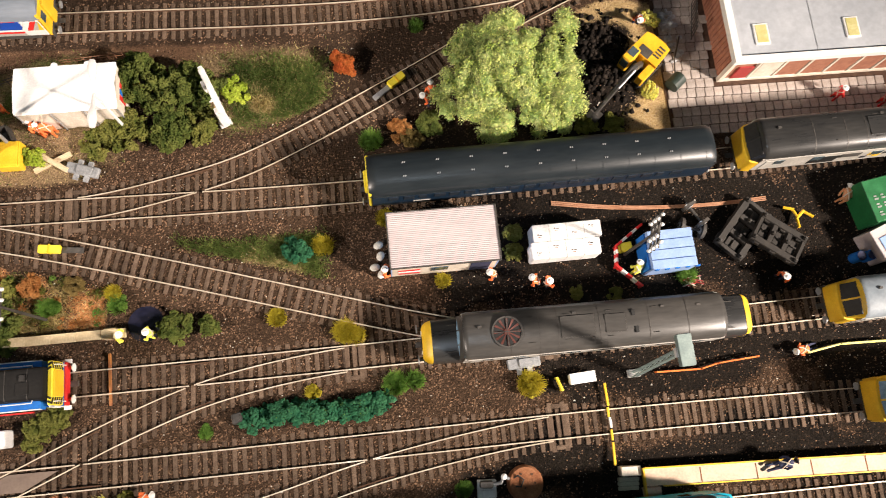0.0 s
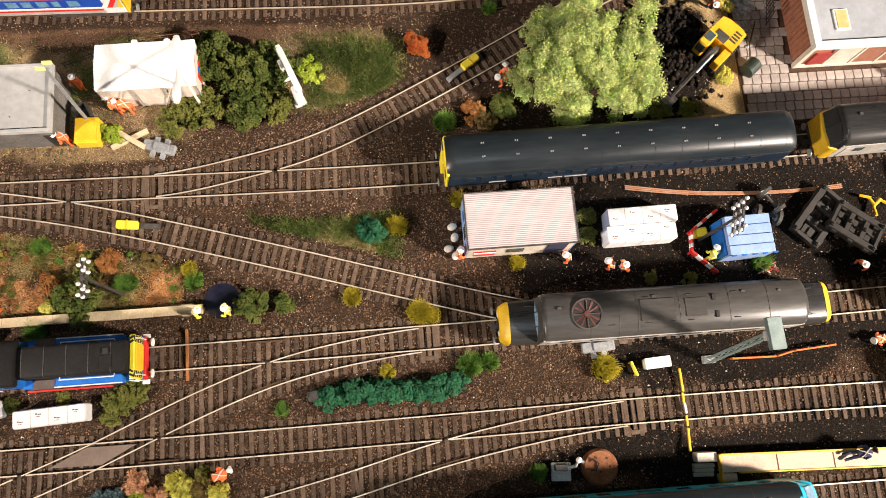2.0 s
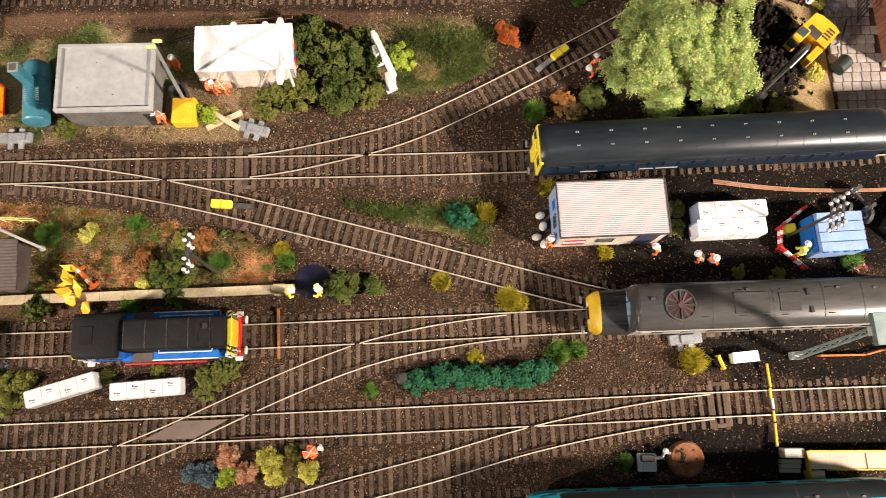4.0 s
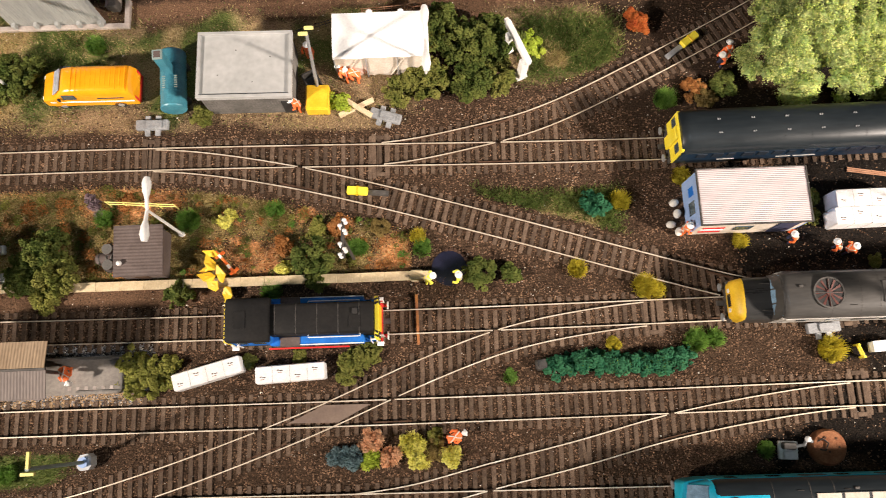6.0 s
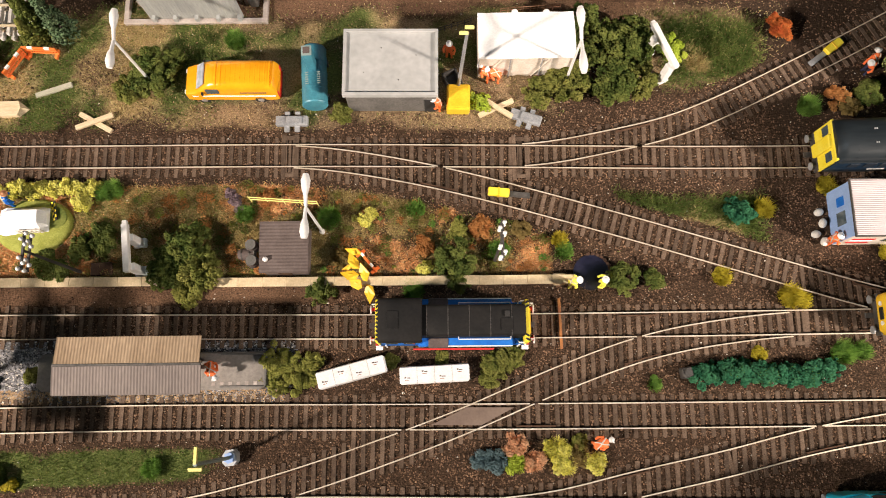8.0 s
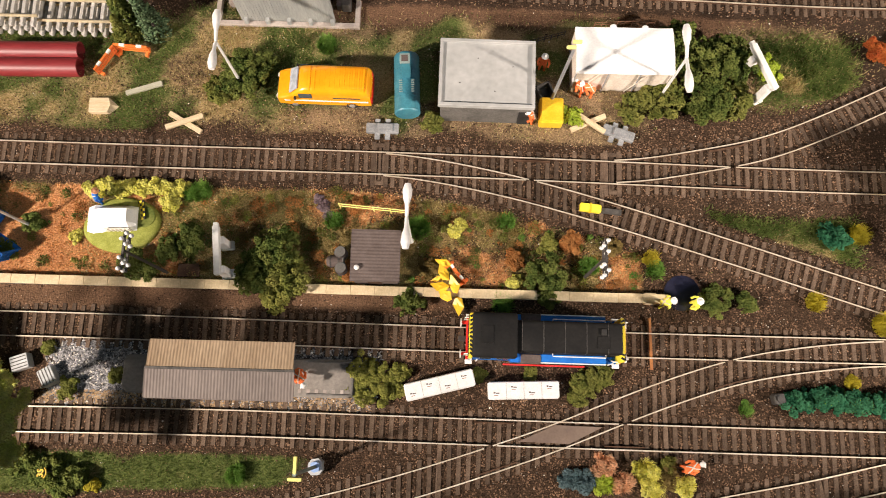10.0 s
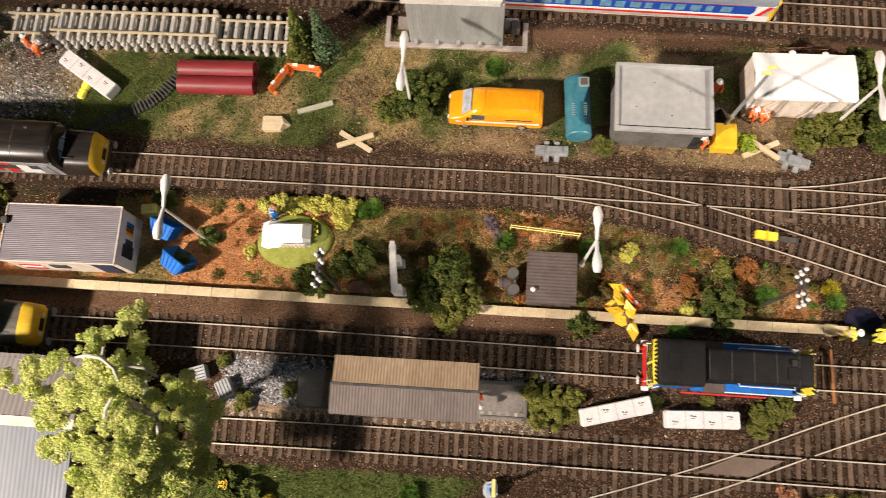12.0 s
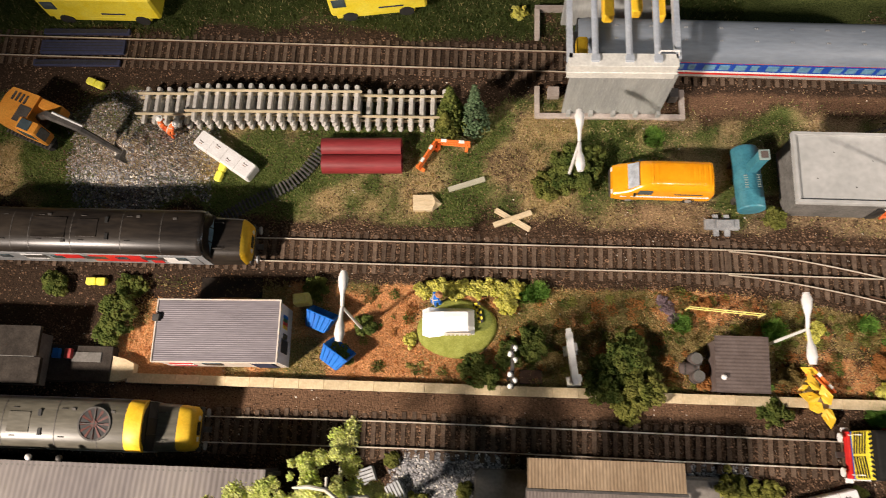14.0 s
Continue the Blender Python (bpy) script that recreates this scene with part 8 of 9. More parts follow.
# red pipes
for k, (yy, zz) in enumerate(((277, 7.6), (263.5, 7.2))):
    s = Shape()
    r = 7.4
    for a, b in ((r, r - 1.0),):
        n = 26
        outer = [[(x, a * math.cos(t), a * math.sin(t)) for t in (2 * math.pi * j / n for j in range(n))] for x in (-30.5, 30.5)]
        inner = [[(x, b * math.cos(t), b * math.sin(t)) for t in (2 * math.pi * j / n for j in range(n))] for x in (30.5, -30.5)]
        s.loft(outer + inner + [outer[0]], caps=False)
    single("concrete_pipe", s, M_maroon, "large maroon pipe lying on the grass", "pipe", -680 + k, yy + 3, zz, 1, group="maroon pipes", smooth=True)

# ---- wrapped packs, boxes, crates ----


def wrapped_pack(label, x, y, rz, w, d, h, cells, name="wrapped_pack"):
    ob = thing(name, label, "pack", x, y, 0, rz, group="white wrapped packs")
    nx, ny = cells
    for j in range(ny):
        b = -d / 2 + d * j / ny
        slip = 2.2 * (j - 0.5) * (ny > 1)
        top = h + 0.5 * j
        blk_ = part("wrapped_block", Shape().box(-w / 2 + slip, b + 0.1, -0.3, w / 2 + slip, b + d / ny, top, 1.1), M_wrap, ob)
        for i in range(1, nx):
            a = -w / 2 + slip + w * i / nx
            part("strap", Shape().box(a - 0.12, b, 0.5, a + 0.12, b + d / ny + 0.1, top + 0.1), M_lightgrey, blk_)
        for i in range(nx):
            a = -w / 2 + slip + w * (i + 0.28) / nx
            y = b + d / ny * (0.66 if i % 2 else 0.34)
            part("printed_mark", Shape().box(a, y, top - 0.1, a + 1.2, y + 1.0, top + 0.1).box(a + 1.6, y - 0.2, top - 0.1, a + 4.0, y + 0.5, top + 0.1), M_shed, blk_)
            part("printed_mark", Shape().box(a + 0.4, y - 1.5, top - 0.1, a + 3.2, y - 1.1, top + 0.1), M_rust, blk_)
    return ob


wrapped_pack("white wrapped block pack lying beside the shunter", -361.5, 31, 14.5, 50, 12.5, 12, (4, 1))
wrapped_pack("white wrapped block pack lying beside the shunter", -302, 29, 2.5, 50, 12.5, 12, (4, 1))
wrapped_pack("white wrapped block pack lying on the grass", -786, 272, -33, 54, 13.5, 10, (4, 1))
wrapped_pack("broad stack of white wrapped blocks", 134, 135.5, 0.5, 54, 27, 18, (4, 2))

skip = thing("blue_crate", "large pale blue lidded container with ribs", "container", 212, 120, 0, 1)
part("body", Shape().box(-18, -15, 0, 18, 15, 24, 0.8), M_skyblue, skip)
for k in range(4):
    part("lid_panel", Shape().box(-17.5, -15 + k * 7.6, 24, 17.5, -8 + k * 7.6, 25.4, 0.4), M_skyblue, skip)
for k in range(5):
    part("hinge", Shape().box(-16 + k * 8, -15.8, 22.6, -12.5 + k * 8, -14.6, 25, 0.3), M_blue, skip)
part("end_rib", Shape().box(-19.4, -14, 1, -17.8, 14, 22, 0.4), M_blue, skip)

single("yellow_bin", Shape().box(-9, -10.5, -0.5, 9, 10.5, 11, 1.0).box(-8, -9.5, 10.8, 8, 9.5, 12.6, 0.7), M_yellow, "square bright yellow grit bin with lid", "bin", -281.5, 240.5, 0, -1)
single("yellow_crate", Shape().box(-5, -3.6, 0, 5, 3.6, 7, 0.6).box(-4.2, -3, 7, 4.2, 3, 7.6, 0.3), M_lemon, "small yellow box beside the mast", "box", 183, 128, 0, 6)
single("lidded_box", Shape().box(-8, -6, -0.3, 7, 6, 5, 0.5).add([(6.6, -6, 0.4), (14, 0, 0.4), (6.6, 6, 0.4), (6.6, -6, 5), (9, 0, 5.4), (6.6, 6, 5)], [(2, 1, 0), (3, 4, 5), (0, 1, 4, 3), (1, 2, 5, 4), (2, 0, 3, 5)]), M_wood, "small pale wooden box with an open flap", "box", -631, 237.5, 0, 2)
for cx, cy, ra, rb in ((-564, 226, -30, 21), (-252, 234.5, 25, -34)):
    cr_ = thing("crossed_sleepers", "two pale timber sleepers laid crosswise", "sleepers", cx, cy, 0, group="crossed timbers")
    for k, a in enumerate((ra, rb)):
        part("timber", Shape().box(-15, -2, 0.2 + 2.4 * k, 15, 2, 2.8 + 2.4 * k, 0.4), M_wood, cr_, at=place(0, 0, 0, a))
single("loose_timber", Shape().box(-14.5, -2, 0, 14.5, 2, 2.6, 0.4), M_oldwood, "single weathered timber on the grass", "timber", -599, 253.5, 0.3, 19)


def point_motor(x, y, rz, label, m=M_greymetal):
    ob = thing("point_motor", label, "point motor", x, y, 0.5, rz, group="point motors")
    part("case", Shape().box(-12.5, -4, 0, 12.5, 4, 4.4, 0.8), m, ob)
    for k in (-6, 2):
        part("tie_bar", Shape().box(k, -8.5, 0, k + 4, 8, 2.2, 0.4), m, ob)
    part("cover", Shape().box(-4, -3, 4.2, 8, 3, 5.6, 0.5), m, ob)


for px_, py_, pr_ in ((-411, 225, 0), (-229, 226, -18), (92, 47, 3)):
    point_motor(px_, py_, pr_, "grey point motor box beside the rails")
single("white_cabinet", Shape().box(-9.5, -3.8, -0.3, 9.5, 3.8, 8, 0.8).box(-9.8, -4.1, 7.2, 9.8, 4.1, 8.6, 0.3), M_white, "low white relay cabinet on the ballast", "cabinet", 134, 31.5, 0, 3)
low_fence("small yellow frame beside the white cabinet", [(115, 33), (118, 24)], 6, M_lemon, 0.9, every=9)
yr = thing("painted_bar", "yellow painted bar laid across the track", "bar", 150.5, -4, 0, group="painted bars")
for y0, y1, m, dx in ((13, 30, M_yellow, 0.2), (5, 12.4, M_yellow, -0.3), (-3, 5, M_white, 0.3), (-12, -4, M_yellow, 0), (-30, -13, M_yellow, -0.5)):
    part("segment", Shape().box(dx - 0.9, y0, 3.6, dx + 0.9, y1, 5.2, 0.4, rz=dx * 5), m, yr)
ob_ = thing("painted_bar", "worn orange bar laid across the track", "bar", -209.5, 65, 0, 1, group="painted bars")
for y0, y1 in ((7, 18.5), (-9, 6.8), (-19, -9.2)):
    part("segment", Shape().box(-1.0, y0, 2.2, 1.0, y1, 3.9, 0.3), M_faded, ob_)
for tx, ty, tr2 in ((-252, 165, -6), (17, 282, 36)):
    t_ = thing("rail_trolley", "yellow tool box with a grey handle on the rails", "trolley", tx, ty, 0, tr2, group="yellow tools")
    part("box", Shape().box(-8, -3.2, 3, 8, 3.2, 7.5, 0.8), M_lemon, t_)
    part("strap", Shape().box(-0.6, -3.5, 3, 0.6, 3.5, 7.8, 0.2), M_yellow, t_)
    part("handle", Shape().box(-24 if tx > 0 else 8, -2.2, 1.8, -7 if tx > 0 else 24, 2.2, 4, 0.5), M_greymetal if tx > 0 else M_gunmetal, t_)
for tx, ty, tr2 in ((-902, 335, -20), (-790, 260, 75), (-874, 171, 2)):
    t_ = thing("yellow_bag", "small bright yellow tool bag on the ground", "bag", tx, ty, 0, tr2, group="yellow tools")
    part("bag", Shape().box(-8, -3, 0, 0.5, 3, 4.4, 1.2).box(0.2, -3.4, 0, 8, 2.6, 4.8, 1.2), M_hivisy, t_)

# platform board, box and boiler by the lower track
bp = thing("board_platform", "long sunlit board walkway on posts", "walkway", 0, 0, 0)
part("deck", Shape().prism([(168, -50), (360, -58.5), (440, -62), (440, -51), (360, -47.5), (168, -38)], 7.5, 10.5), M_plank, bp)
for k in range(6):
    x = 210 + k * 42
    part("board_joint", Shape().box(x - 0.25, -50 - (x - 168) * 0.045, 10.3, x + 0.25, -39 - (x - 168) * 0.045, 10.8), M_rust, bp)
part("edge", Shape().prism([(182, -51.6), (440, -63), (440, -62), (182, -50.6)], 6.5, 11.2), M_yellow, bp)
part("edge", Shape().prism([(169, -38), (440, -51), (440, -50), (169, -37)], 6.5, 11.2), M_yellow, bp)
part("edge", Shape().prism([(167.4, -78), (168.6, -78), (168.6, -37.4), (167.4, -37.4)], 6.5, 11.2), M_yellow, bp)
part("ramp", Shape().box(168, -78, -0.5, 180, -51.5, 8, 0.5), M_plank, bp)
for k in range(5):
    part("leg", Shape().box(180 + 50 * k, -50 - 2.2 * k, -1, 184 + 50 * k, -46 - 2.2 * k, 8), M_oldwood, bp)
st_ = thing("junction_box", "small grey junction box with a step", "box", 159, -40, 0, -3)
part("box", Shape().box(-7, -2, -0.5, 8, 5, 9, 0.7), M_cream, st_)
for k in range(3):
    part("step", Shape().box(-8, -6 - 3.2 * k, -0.5, 7, -3.2 - 3.2 * k, 5 - 1.4 * k, 0.4), M_oldwood, st_)
boil = thing("rusty_tank_lid", "round rusty brown tank lid on dark ground", "lid", 82, -39, 0)
part("lid", Shape().loft([[(r * math.cos(a), r * math.sin(a), z) for a in (2 * math.pi * k / 28 for k in range(28))] for z, r in ((-0.5, 13), (5, 13), (7, 11.5), (7.8, 5))]), M_rust, boil, smooth=True)
for lx, ly in ((5, 6), (6.5, 0), (-3, 7), (-1, -3)):
    part("lid_mark", Shape().cyl(lx, ly, 7.0, 8.0, 0.8, 8), M_soil, boil)
pu = thing("pump_unit", "small white pump unit with grey pipework on dark ground", "pump", 54, -40, 0, -4)
part("tray", Shape().box(-7, -6.5, -0.5, 7, 6.5, 2.4, 0.6), M_white, pu)
part("engine", Shape().box(-5.5, 0.6, 2.2, 4, 5.6, 8, 0.9), M_gunmetal, pu)
part("fuel_box", Shape().box(-4, -5.6, 2.2, 5.4, -0.6, 5, 0.7), M_white, pu)
part("pipe", Shape().tube([(4, 3, 5), (10, 4, 6), (12, 8, 6), (18, 6, 5)], 1.3, 8), M_greymetal, pu)
part("valve", Shape().ball(12, 8.4, 8, 2.3, 2.3, 2.0), M_white, pu, smooth=True)
part("hose", Shape().tube([(18, 6, 6), (22, 9, 8.6), (26, 6, 9), (24, 1, 8.6), (20, 1.4, 8.4)], 0.6, 6), M_tyre, pu)

# scrap on the coal ground
rail_sp = thing("spare_rail", "bundle of bent rusty rails on the coal ground", "rails", 0, 0, 0)
for k in range(3):
    pts_ = spline([(130, 171 - 1.4 * k), (180, 163 - 1.2 * k), (223, 159.5 - k), (270, 158.6 - k), (308, 160.5 - 1.5 * k)], 8)
    part("rail", Shape().tube([(a, b, 1.2) for a, b in pts_], 0.6, 6), M_copper, rail_sp)
for wx, wy, wr in ((243, 149, 30), (238, 138, 70)):
    ax = thing("spare_wheelset", "pair of dull metal wheels on an axle", "wheelset", wx, wy, 6.5, wr, group="scrap wheelsets")
    part("axle", Shape().tube([(0, -12, 0), (0, 12, 0)], 1.1, 8), M_gunmetal, ax)
    for yy in (-8.5, 8.5):
        w_ = part("wheel", Shape().tube([(0, yy - 1.3, 0), (0, yy + 1.3, 0)], 6.4, 20), M_gunmetal, ax)
        part("wheel_boss", Shape().tube([(0, yy - 2, 0), (0, yy + 2, 0)], 2.8, 14), M_sheet, w_)


def scrap_bogie(x, y, rz, z, tilt, size):
    ob = thing("scrap_bogie", "dark cast bogie frame lying on its side", "bogie", x, y, z, rz, group="scrap bogies", rx=tilt)
    ob.scale = size
    for y1 in (-12.5, 12.5):
        part("side_beam", Shape().box(-27, y1 - 3.2, 0, 27, y1 + 3.2, 6, 0.9), M_iron, ob)
        for x1 in (-19, 0, 19):
            part("axle_box", Shape().box(x1 - 3.4, y1 - 4.4, 1, x1 + 3.4, y1 + 4.4, 4.6, 0.8), M_iron, ob)
    for x1, w in ((-25, 4), (-8.5, 5.5), (8.5, 5.5), (25, 4)):
        part("cross_beam", Shape().box(x1 - w / 2, -9.6, 0.4, x1 + w / 2, 9.6, 5.6, 0.7), M_iron, ob)
    for x1 in (-17, 0, 17):
        pocket = part("motor_case", Shape().box(x1 - 4.6, -6.8, -2, x1 + 4.6, 6.8, 2.8, 0.8), M_iron, ob)
        part("case_rib", Shape().box(x1 - 3.6, -0.8, 2.6, x1 + 3.6, 0.8, 4.2, 0.3), M_iron, pocket)
    for x1, y1 in ((-24, -12.5), (-24, 12.5), (24, -12.5), (24, 12.5), (-8.5, 0), (8.5, 0)):
        part("spring_cup", Shape().cyl(x1, y1, 5.6, 8.0, 2.0, 14), M_iron, ob)
        part("bolt", Shape().cyl(x1, y1, 8.0, 9.0, 0.9, 8), M_gunmetal, ob)


scrap_bogie(279, 134, 46, 3, 4, (0.88, 0.82, 1))
scrap_bogie(303, 122, -38, 9, -6, (0.74, 0.86, 1))
for k in range(7):
    dr = thing("oil_drum", "blue plastic drum beside the pale hut", "drum", 368 + (k % 4) * 9, 103 - (k // 4) * 9, 0, group="blue drums") if k < 4 else None
    if dr:
        part("drum", Shape().cyl(0, 0, 0, 12, 4.2, 16), M_blue, dr, smooth=True)
        part("lid", Shape().cyl(0, 0, 12, 12.8, 3.6, 16), M_navy, dr)
gc = thing("shipping_container", "green ribbed shipping container with white lettering bars", "container", 412, 149, 0, 10)
part("body", Shape().box(-38, -17, 0, 50, 17, 26, 0.6), M_green, gc)
for k in range(16):
    part("rib", Shape().box(-37 + k * 5.4, -17.5, 1.5, -34.4 + k * 5.4, 17.5, 25, 0.2), M_green, gc)
for k in range(4):
    for j in range(3):
        part("lettering_bar", Shape().box(-33 + k * 6, -13 + j * 6.5, 25.9, -29.6 + k * 6, -11.6 + j * 6.5, 26.3).box(-33 + k * 6, -10.6 + j * 6.5, 25.9, -30.6 + k * 6, -9.4 + j * 6.5, 26.3), M_sheet, gc)
ph2 = thing("pale_hut", "pale pink hut with a blue roof light", "hut", 408, 119, 0, 20)
part("body", Shape().box(-34, -13, 0, 40, 13, 22, 0.6), M_pink, ph2)
part("blue_panel", Shape().box(-30, -9, 22, -14, 5, 22.7, 0.2), M_skyblue, ph2)

# bags, drum, covered heap, waste skips
for k, (bx, by, br) in enumerate(((-9, 147, 20), (-8, 138, 70), (-13, 130, 10), (-8, 124, 50))):
    single("cement_bag", Shape().ball(0, 0, 2.0, 3.9, 3.0, 2.4, 6, 12), M_bag, "plump pale sack stacked beside the hut", "sack", bx, by, 2.0 * (k % 2), br, group="sacks", smooth=True)
dm = thing("roller_drum", "dark drum with a long handle on the paving", "roller", 247, 263, 0, 40)
part("drum", Shape().tube([(-6, 0, 6), (6, 0, 6)], 6, 20), M_darkgreen, dm)
part("drum_end", Shape().tube([(5.8, 0, 6), (6.6, 0, 6)], 4.6, 20), M_tyre, dm)
part("handle", Shape().tube([(0, 0, 6), (14, 14, 8), (30, 24, 12)], 0.7, 6), M_gunmetal, dm)
rh = thing("covered_heap", "heap of pale rubble along the paving", "heap", 253, 306, 0, 8)
rngr = random.Random(5)
for k in range(34):
    sx, sy = rngr.uniform(-6, 6), rngr.uniform(-24, 24)
    part("rock", Shape().ball(sx, sy, rngr.uniform(0.5, 3.5), rngr.uniform(1.5, 3.6), rngr.uniform(1.5, 3.4), rngr.uniform(1.2, 2.6), 4, 7), M_rubble, rh)


def waste_skip(x, y, rz, rx, ry):
    """An open tub with flared, ribbed sides."""
    ob = thing("blue_skip", "open blue plastic tub with ribbed flared sides tipped on orange litter", "skip", x, y, 9.2, rz, group="blue skips", rx=rx, ry=ry)
    ob.matrix_basis = ob.matrix_basis @ Matrix.Scale(0.8, 4)
    part("base", Shape().box(-8.4, -8.4, 0, 8.4, 8.4, 1.2, 0.3), M_blue, ob)

    def side(w0, w1, d0, d1, turn):
        c, sn = math.cos(turn), math.sin(turn)
        quad = [(-w0, -d0, 0.8), (w0, -d0, 0.8), (w1, -d1, 15), (-w1, -d1, 15)]
        quad += [(a * 0.93, b + 1.1, h) for a, b, h in quad]
        panel = Shape().add([(a * c - b * sn, a * sn + b * c, h) for a, b, h in quad], [(0, 1, 2, 3), (7, 6, 5, 4), (0, 4, 5, 1), (1, 5, 6, 2), (2, 6, 7, 3), (3, 7, 4, 0)])
        panel = part("side_panel", panel, M_blue, ob)
        for k in range(5):
            u = -0.8 + 0.4 * k
            bar = [(u * w0, -d0 - 0.1, 1.2), (u * w1, -d1 - 0.1, 14)]
            part("rib", Shape().tube([(a * c - b * sn, a * sn + b * c, h) for a, b, h in bar], 0.7, 5), M_blue, panel)
        rim = [(-w1, -d1 - 0.2, 15), (w1, -d1 - 0.2, 15)]
        part("rim", Shape().tube([(a * c - b * sn, a * sn + b * c, h) for a, b, h in rim], 0.8, 6), M_blue, panel)

    for k in range(4):
        side(9, 12, 9, 12, math.pi / 2 * k)


# flat black slab added where the lilac hut's shadow falls
single("shade_slab", Shape().box(-23, -7.5, -0.5, 23, 7.5, 1.8, 0.4), M_coal, "black slab added for the hut's shadow on the soil", "mat", -771, 169, 0, 1)
waste_skip(-703, 139, -20, -72, 6)
waste_skip(-691, 115, -34, -66, 5)
for bx, by, br in ((-662, 39, 20), (-641, 29.5, -60)):
    bl = thing("slatted_crate", "small pale slatted crate on the gravel", "crate", bx, by, 0, br, group="slatted crates")
    part("body", Shape().box(-6.5, -5.4, -0.3, 6.5, 5.4, 8, 0.7), M_paleroof, bl)
    for k in range(4):
        part("groove", Shape().box(-6, -4.2 + 2.4 * k, 7.9, 5.6, -3.5 + 2.4 * k, 8.15), M_gunmetal, bl)
hs = thing("slatted_strip", "grey slatted fence strip lying curved over the grass", "fence strip", 0, 0, 0)
lane = spline([(-784, 222), (-760, 237), (-738, 249), (-722, 264), (-711, 281)], 1)
lane_n, _ = normals(lane)
lane_d = np.r_[0, np.cumsum(np.hypot(*np.diff(lane, axis=0).T))]
for k, dist in enumerate(np.arange(1, lane_d[-1], 3.1)):
    a, b = np.interp(dist, lane_d, lane[:, 0]), np.interp(dist, lane_d, lane[:, 1])
    na, nb = np.interp(dist, lane_d, lane_n[:, 0]), np.interp(dist, lane_d, lane_n[:, 1])
    part("slat", Shape().box(-0.75, -5, 0, 0.75, 5, 1.6, 0.25), M_slat, hs, at=place(a, b, 1.4 + 0.5 * math.sin(k * 1.3), math.degrees(math.atan2(nb, na)) - 90))
for off in (-3.2, 3.2):
    part("cord", Shape().tube([(a + na * off, b + nb * off, 1.8) for (a, b), (na, nb) in zip(lane[::4], lane_n[::4])], 0.5, 5), M_slat, hs)
single("hedge_post", Shape().box(-4, -4, -0.5, 4, 4, 8, 1.2).cyl(0, 0, 7.6, 9, 2.4, 12), M_gunmetal, "dark grey post at the hedge end", "post", -120, 28, 0, 10)
single("tipped_barrow", Shape().box(-6, -7, 0, 6, 7, 2, 0.5).box(-6, -7, 1.6, -4.4, 7, 10, 0.4).box(4.4, -7, 1.6, 6, 7, 10, 0.4).box(-6, 5.4, 1.6, 6, 7, 10, 0.4), M_gunmetal, "dark open tub beside the concrete building", "tub", -286, 256, 1, 25)

# coal lumps
rngk = np.random.default_rng(77)
n_ = 420
lx, ly = rngk.normal(178, 20, n_), rngk.normal(285, 24, n_)
v_ = OCT[None] * (rngk.uniform(1.2, 3.6, (n_, 1, 1)) * rngk.uniform(0.6, 1.3, (n_, 6, 1)))
v_ = np.einsum("nij,njk->nik", v_, turns(rngk, n_)) + np.stack([lx, ly, lie(lx, ly) + 1], 1)[:, None]
scattered("coal_lumps", v_, OCTF, M_coal, "heap of black coal lumps", "coal")

# paving slabs of the forecourt
pv = thing("paving", "buff paving slabs of the station forecourt", "paving", 0, 0, 0, kind="structure")
part("bedding", Shape().box(239, 216, -2, 560, 345, 0.6), M_soil, pv)
SLABS = [mesh_of("paving_slab", Shape().box(-w / 2, -3.8, 0, w / 2, 3.8, 1.4, 0.25), M_slab) for w in (7.2,)]
rngs = random.Random(2)
for j in range(16):
    y = 221 + j * 8.3
    x = 240.0 + 1.2 * (j % 3)
    while x < 430 and (x < 280 or y < 262):
        w = 7.2
        ob = new("paving_slab", SLABS[0])
        ob.parent = pv
        ob.matrix_basis = place(x + w / 2, y, 0.5 + rngs.uniform(-0.15, 0.15), rngs.uniform(-0.8, 0.8))
        x += w + 0.7
gr = thing("iron_gate", "dark iron railing leaning on the station end wall", "railing", 272, 318, 0, 80)
for k in range(9):
    part("bar", Shape().tube([(-16 + 4 * k, 0, 0), (-16 + 4 * k, 3, 24)], 0.45, 5), M_gunmetal, gr)
for z in (4, 20):
    part("rail", Shape().tube([(-17, z * 0.12, z), (17, z * 0.12, z)], 0.55, 5), M_gunmetal, gr)


# ---- tracks: rails in chairs on single sleepers ----
def rail_strip(line, off, z0, z1, half, lower=0.0):
    nrm, _ = normals(line)
    rings = []
    for (x, y), (nx, ny) in zip(line, nrm):
        rings.append([(x + nx * (off + o), y + ny * (off + o), z - lower) for o, z in ((-half, z0), (half, z0), (half, z1), (-half, z1))])
    return Shape().loft(rings)


SLEEPER = {}


def sleeper_mesh(length):
    key = round(length / 2) * 2
    if key not in SLEEPER:
        SLEEPER[key] = mesh_of("sleeper", Shape().box(-1.62, -key / 2, -1.2, 1.62, key / 2, 1.5, 0.3), M_sleeper)
    return SLEEPER[key]




def cut(line, x0, x1):
    return line[(line[:, 0] >= x0) & (line[:, 0] <= x1)]


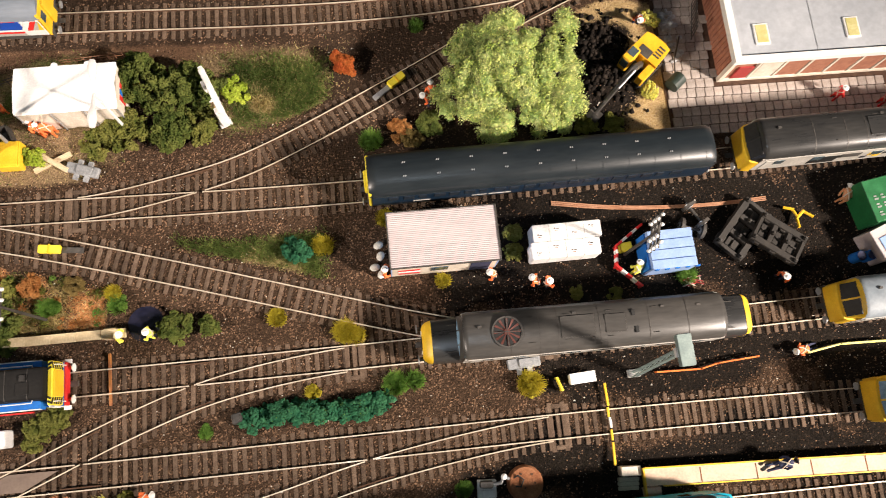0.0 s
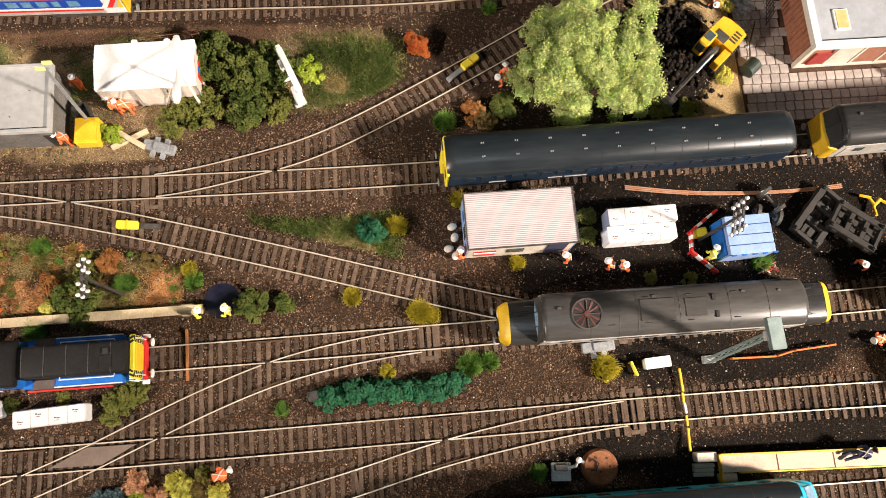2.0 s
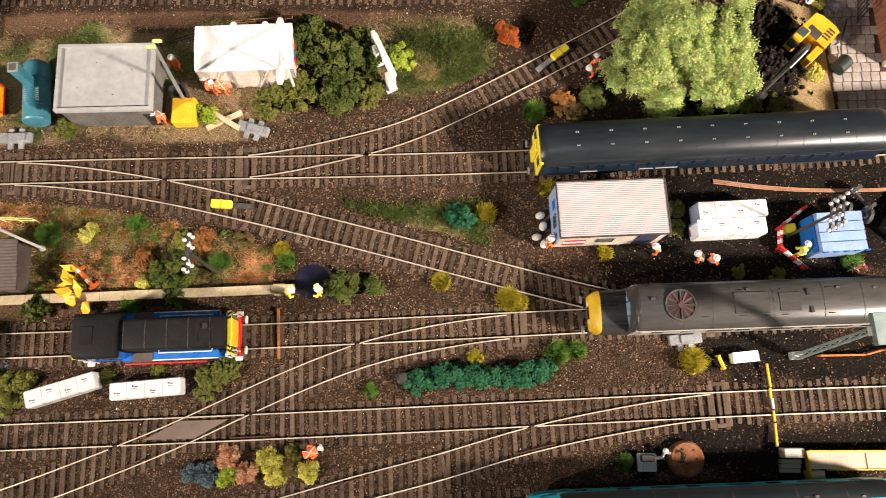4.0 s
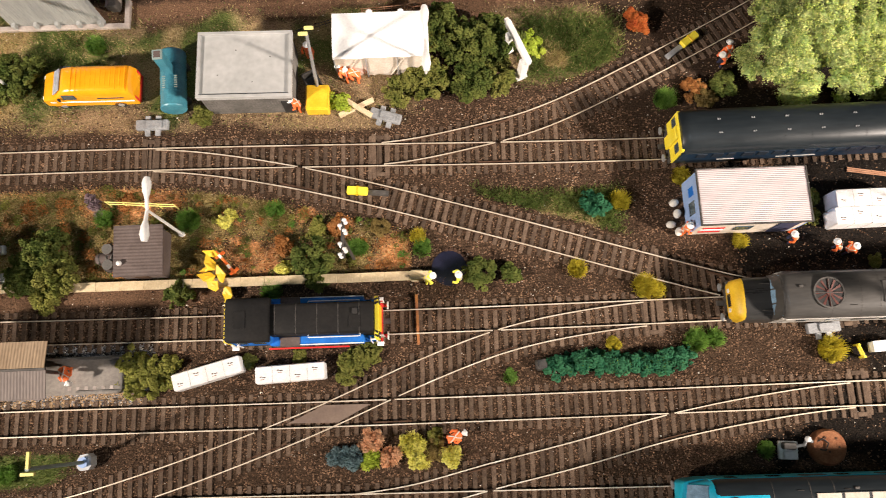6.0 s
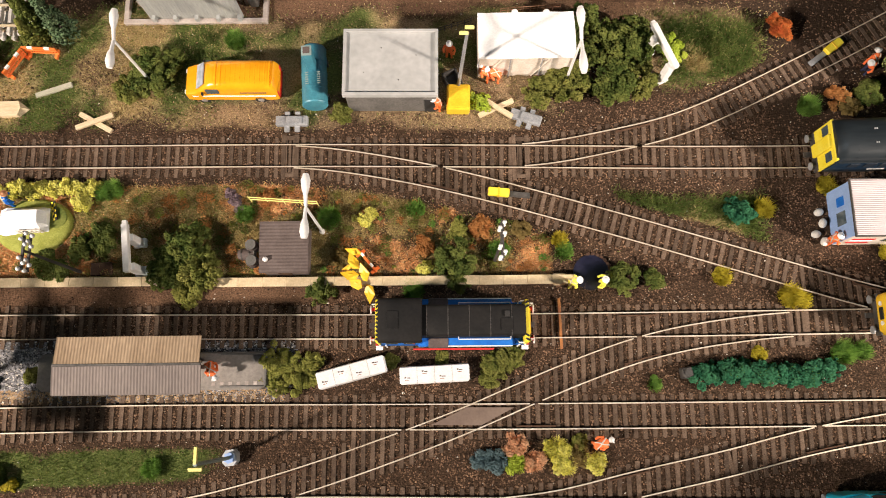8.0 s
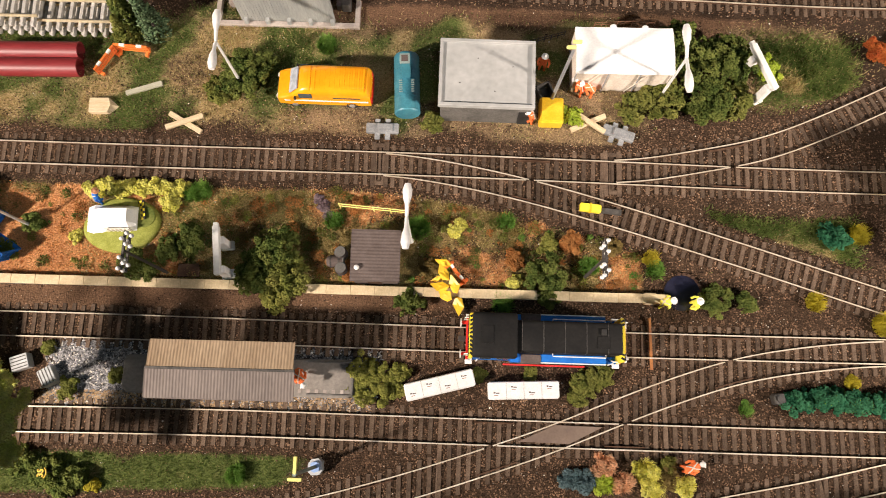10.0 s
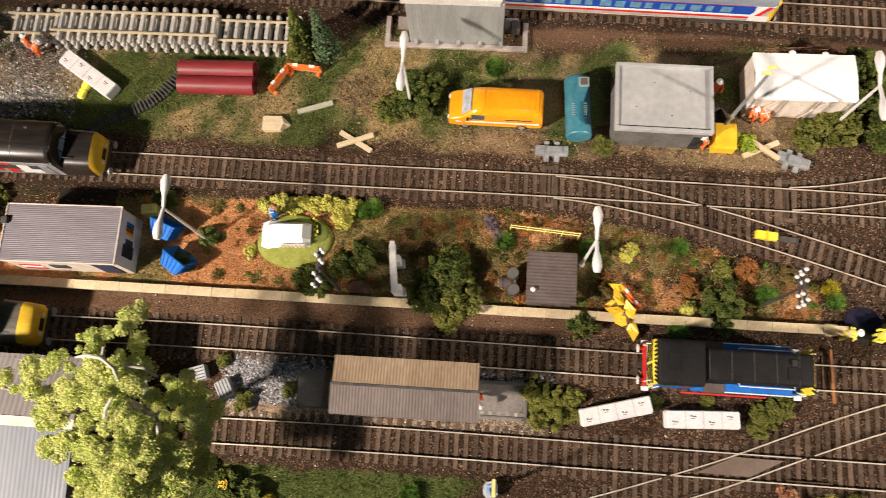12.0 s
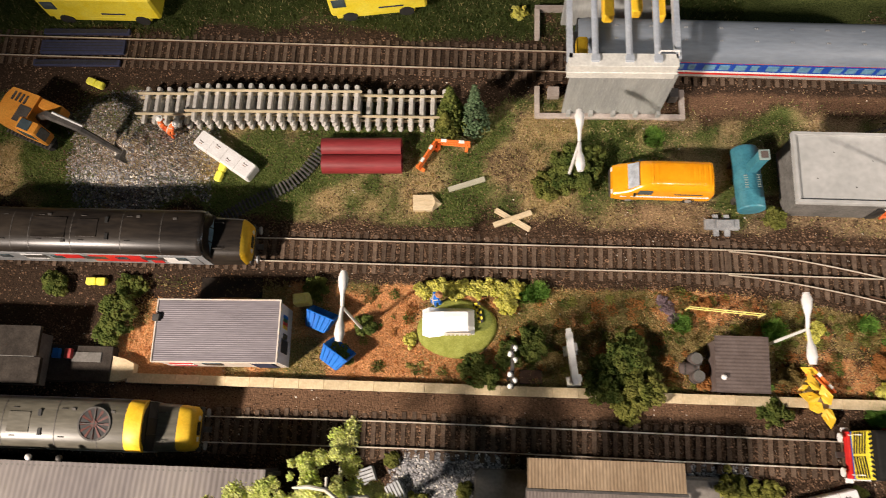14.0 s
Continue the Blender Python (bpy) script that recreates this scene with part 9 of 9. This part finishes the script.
def sleepers_of(owner, line, pitch, beside=None, skip=None, span=(-1e4, 1e4), rng=random.Random(5)):
    """Single sleepers along a centre line; where another line runs beside it they reach under both."""
    d = np.r_[0, np.cumsum(np.hypot(*np.diff(line, axis=0).T))]
    nrm, along = normals(line)
    for s in np.arange(pitch / 2, d[-1], pitch):
        x, y = np.interp(s, d, line[:, 0]), np.interp(s, d, line[:, 1])
        if not span[0] <= x <= span[1]:
            continue
        half = 15.6 + rng.uniform(-0.9, 0.7)
        lo, hi, dead = -half, half, False
        for key in skip or ():
            if near_line(np.array([x]), y, key)[0] < 33:
                dead = True
        for key in beside or ():
            other = LINES[key]
            if other[0, 0] <= x <= other[-1, 0]:
                gap = np.interp(x, other[:, 0], other[:, 1]) - y
                if abs(gap) < 33:
                    lo, hi = min(lo, gap - half), max(hi, gap + half)
        if dead:
            continue
        ang = math.degrees(math.atan2(np.interp(s, d, along[:, 1]), np.interp(s, d, along[:, 0])))
        mid = (lo + hi) / 2 + rng.uniform(-0.8, 0.8)
        nx, ny = -math.sin(radians(ang)), math.cos(radians(ang))
        ob = new("sleeper", sleeper_mesh(hi - lo))
        ob.parent = owner
        ob.matrix_basis = place(x + nx * mid, y + ny * mid, rng.uniform(-0.15, 0.15), ang + rng.uniform(-1.2, 1.2))


def rails_of(owner, line, left=(-1e4, 1e4), right=(-1e4, 1e4), lower=0.0, gaps=()):
    for off, (a, b) in ((GAUGE / 2, left), (-GAUGE / 2, right)):
        cuts = sorted(c for c in crossings(owner["line"], off, RANGES) if a < c - 3 and c + 3 < b)
        for c in cuts:
            guard = cut(line, c - 15, c + 15)
            if len(guard) > 3:
                part("check_rail", rail_strip(guard, -off + math.copysign(2.1, off), 1.4, 3.7, 0.45), M_web, owner)
        edges = [a] + [v for c in cuts for v in (c - 2.2, c + 2.2)] + [b]
        for p, q in zip(edges[::2], edges[1::2]):
            seg = cut(line if q - p > 60 else line, p, q)
            if len(seg) < 3:
                continue
            rail = part("rail", rail_strip(seg, off, 1.2, 3.4, 0.34, lower), M_web, owner)
            part("rail_head", rail_strip(seg, off, 3.4, RAIL_TOP, 0.45, lower), M_rail, rail, "bright worn running surface")


def rail_y(key, off):
    line = LINES[key]
    nrm, _ = normals(line)
    p = line + nrm * off
    return p[:, 0], p[:, 1]


def crossings(key, off, ranges):
    """Where this rail crosses a rail of another track."""
    xs, ys = rail_y(key, off)
    out = []
    for other in LINES:
        if other == key:
            continue
        for o in (GAUGE / 2, -GAUGE / 2):
            ox, oy = rail_y(other, o)
            lo, hi = ranges.get(other, (-1e4, 1e4))
            d = np.interp(xs, ox, oy, left=np.nan, right=np.nan) - ys
            for i in range(len(d) - 1):
                if d[i] == d[i] and d[i + 1] == d[i + 1] and d[i] * d[i + 1] < 0 and lo < xs[i] < hi and o * off < 0:
                    out.append(xs[i] + (xs[i + 1] - xs[i]) * d[i] / (d[i] - d[i + 1]))
    return out


RANGES = {"X": (-1e4, -40), "Y": (-1e4, 106), "U": (-232, 1e4), "D": (-408, 118)}


def track(key, label, beside=(), skip=(), left=(-1e4, 1e4), right=(-1e4, 1e4), lower=0.0, span=(-1e4, 1e4), pitch=6.95, gaps=()):
    owner = thing("track", label, "track", group="tracks of the yard")
    owner["line"] = key
    rails_of(owner, LINES[key], left, right, lower, gaps)
    line = cut(LINES[key], max(span[0], -1010), min(span[1], 450))
    sleepers_of(owner, line, pitch, beside, skip)
    return owner


track("M", "straight main track on weathered brown sleepers", beside=("U", "D"))
track("L", "straight track on brown sleepers past the garden wall", beside=("X", "D"))
track("K", "straight lower track on brown sleepers with a turnout", beside=("Y", "X"))
track("X", "curved connecting track over a diamond crossing", skip=("L", "K", "Z"), left=(-1e4, -40), right=(-1e4, -40), lower=0.03)
track("Y", "curved branch track that leaves the lower track", skip=("K", "Z"), left=(-1e4, 106), right=(-1e4, 106), lower=0.03)
track("Z", "track along the lower edge of the layout", beside=("Y", "X"))
track("U", "curved branch track climbing away beside the tree", skip=("M", "N"), left=(-232, 1e4), right=(-232, 1e4), lower=0.03)
track("D", "diagonal crossover track on brown sleepers", skip=("M", "L"), left=(-408, 118), right=(-408, 118), lower=0.03)
track("N", "track along the upper edge of the layout", beside=("U",))
crossing = thing("crossing_plate", "smooth brown plastic plate between the crossing rails", "track plate", -275, 0, 0, group="")
part("plate", Shape().prism([(-30, -6.5), (-4, 5.5), (30, 5.0), (6, -7.2)], 1.4, 3.3), M_brownplastic, crossing)


# tie bars at the toes of the turnouts
for key, x in (("M", -234), ("M", -412), ("K", 112), ("L", -34), ("L", 112)):
    tb = thing("tie_bar", "dark slotted tie bar at the turnout blades", "tie bar", x, float(np.interp(x, LINES[key][:, 0], LINES[key][:, 1])), 0, group="turnout tie bars")
    for k in (-5, 5):
        part("timber", Shape().box(k - 1.7, -18, -0.5, k + 1.7, 18, 1.75, 0.3), M_sleeper, tb)
    part("bar", Shape().box(-1, -13, 1.2, 1, 13, 2.3, 0.2), M_sleeper, tb)
    for y in (-15, 15):
        part("slot", Shape().box(-3.4, y - 1.6, 1.0, 3.4, y + 1.6, 2.0, 0.2), M_sleeper, tb)
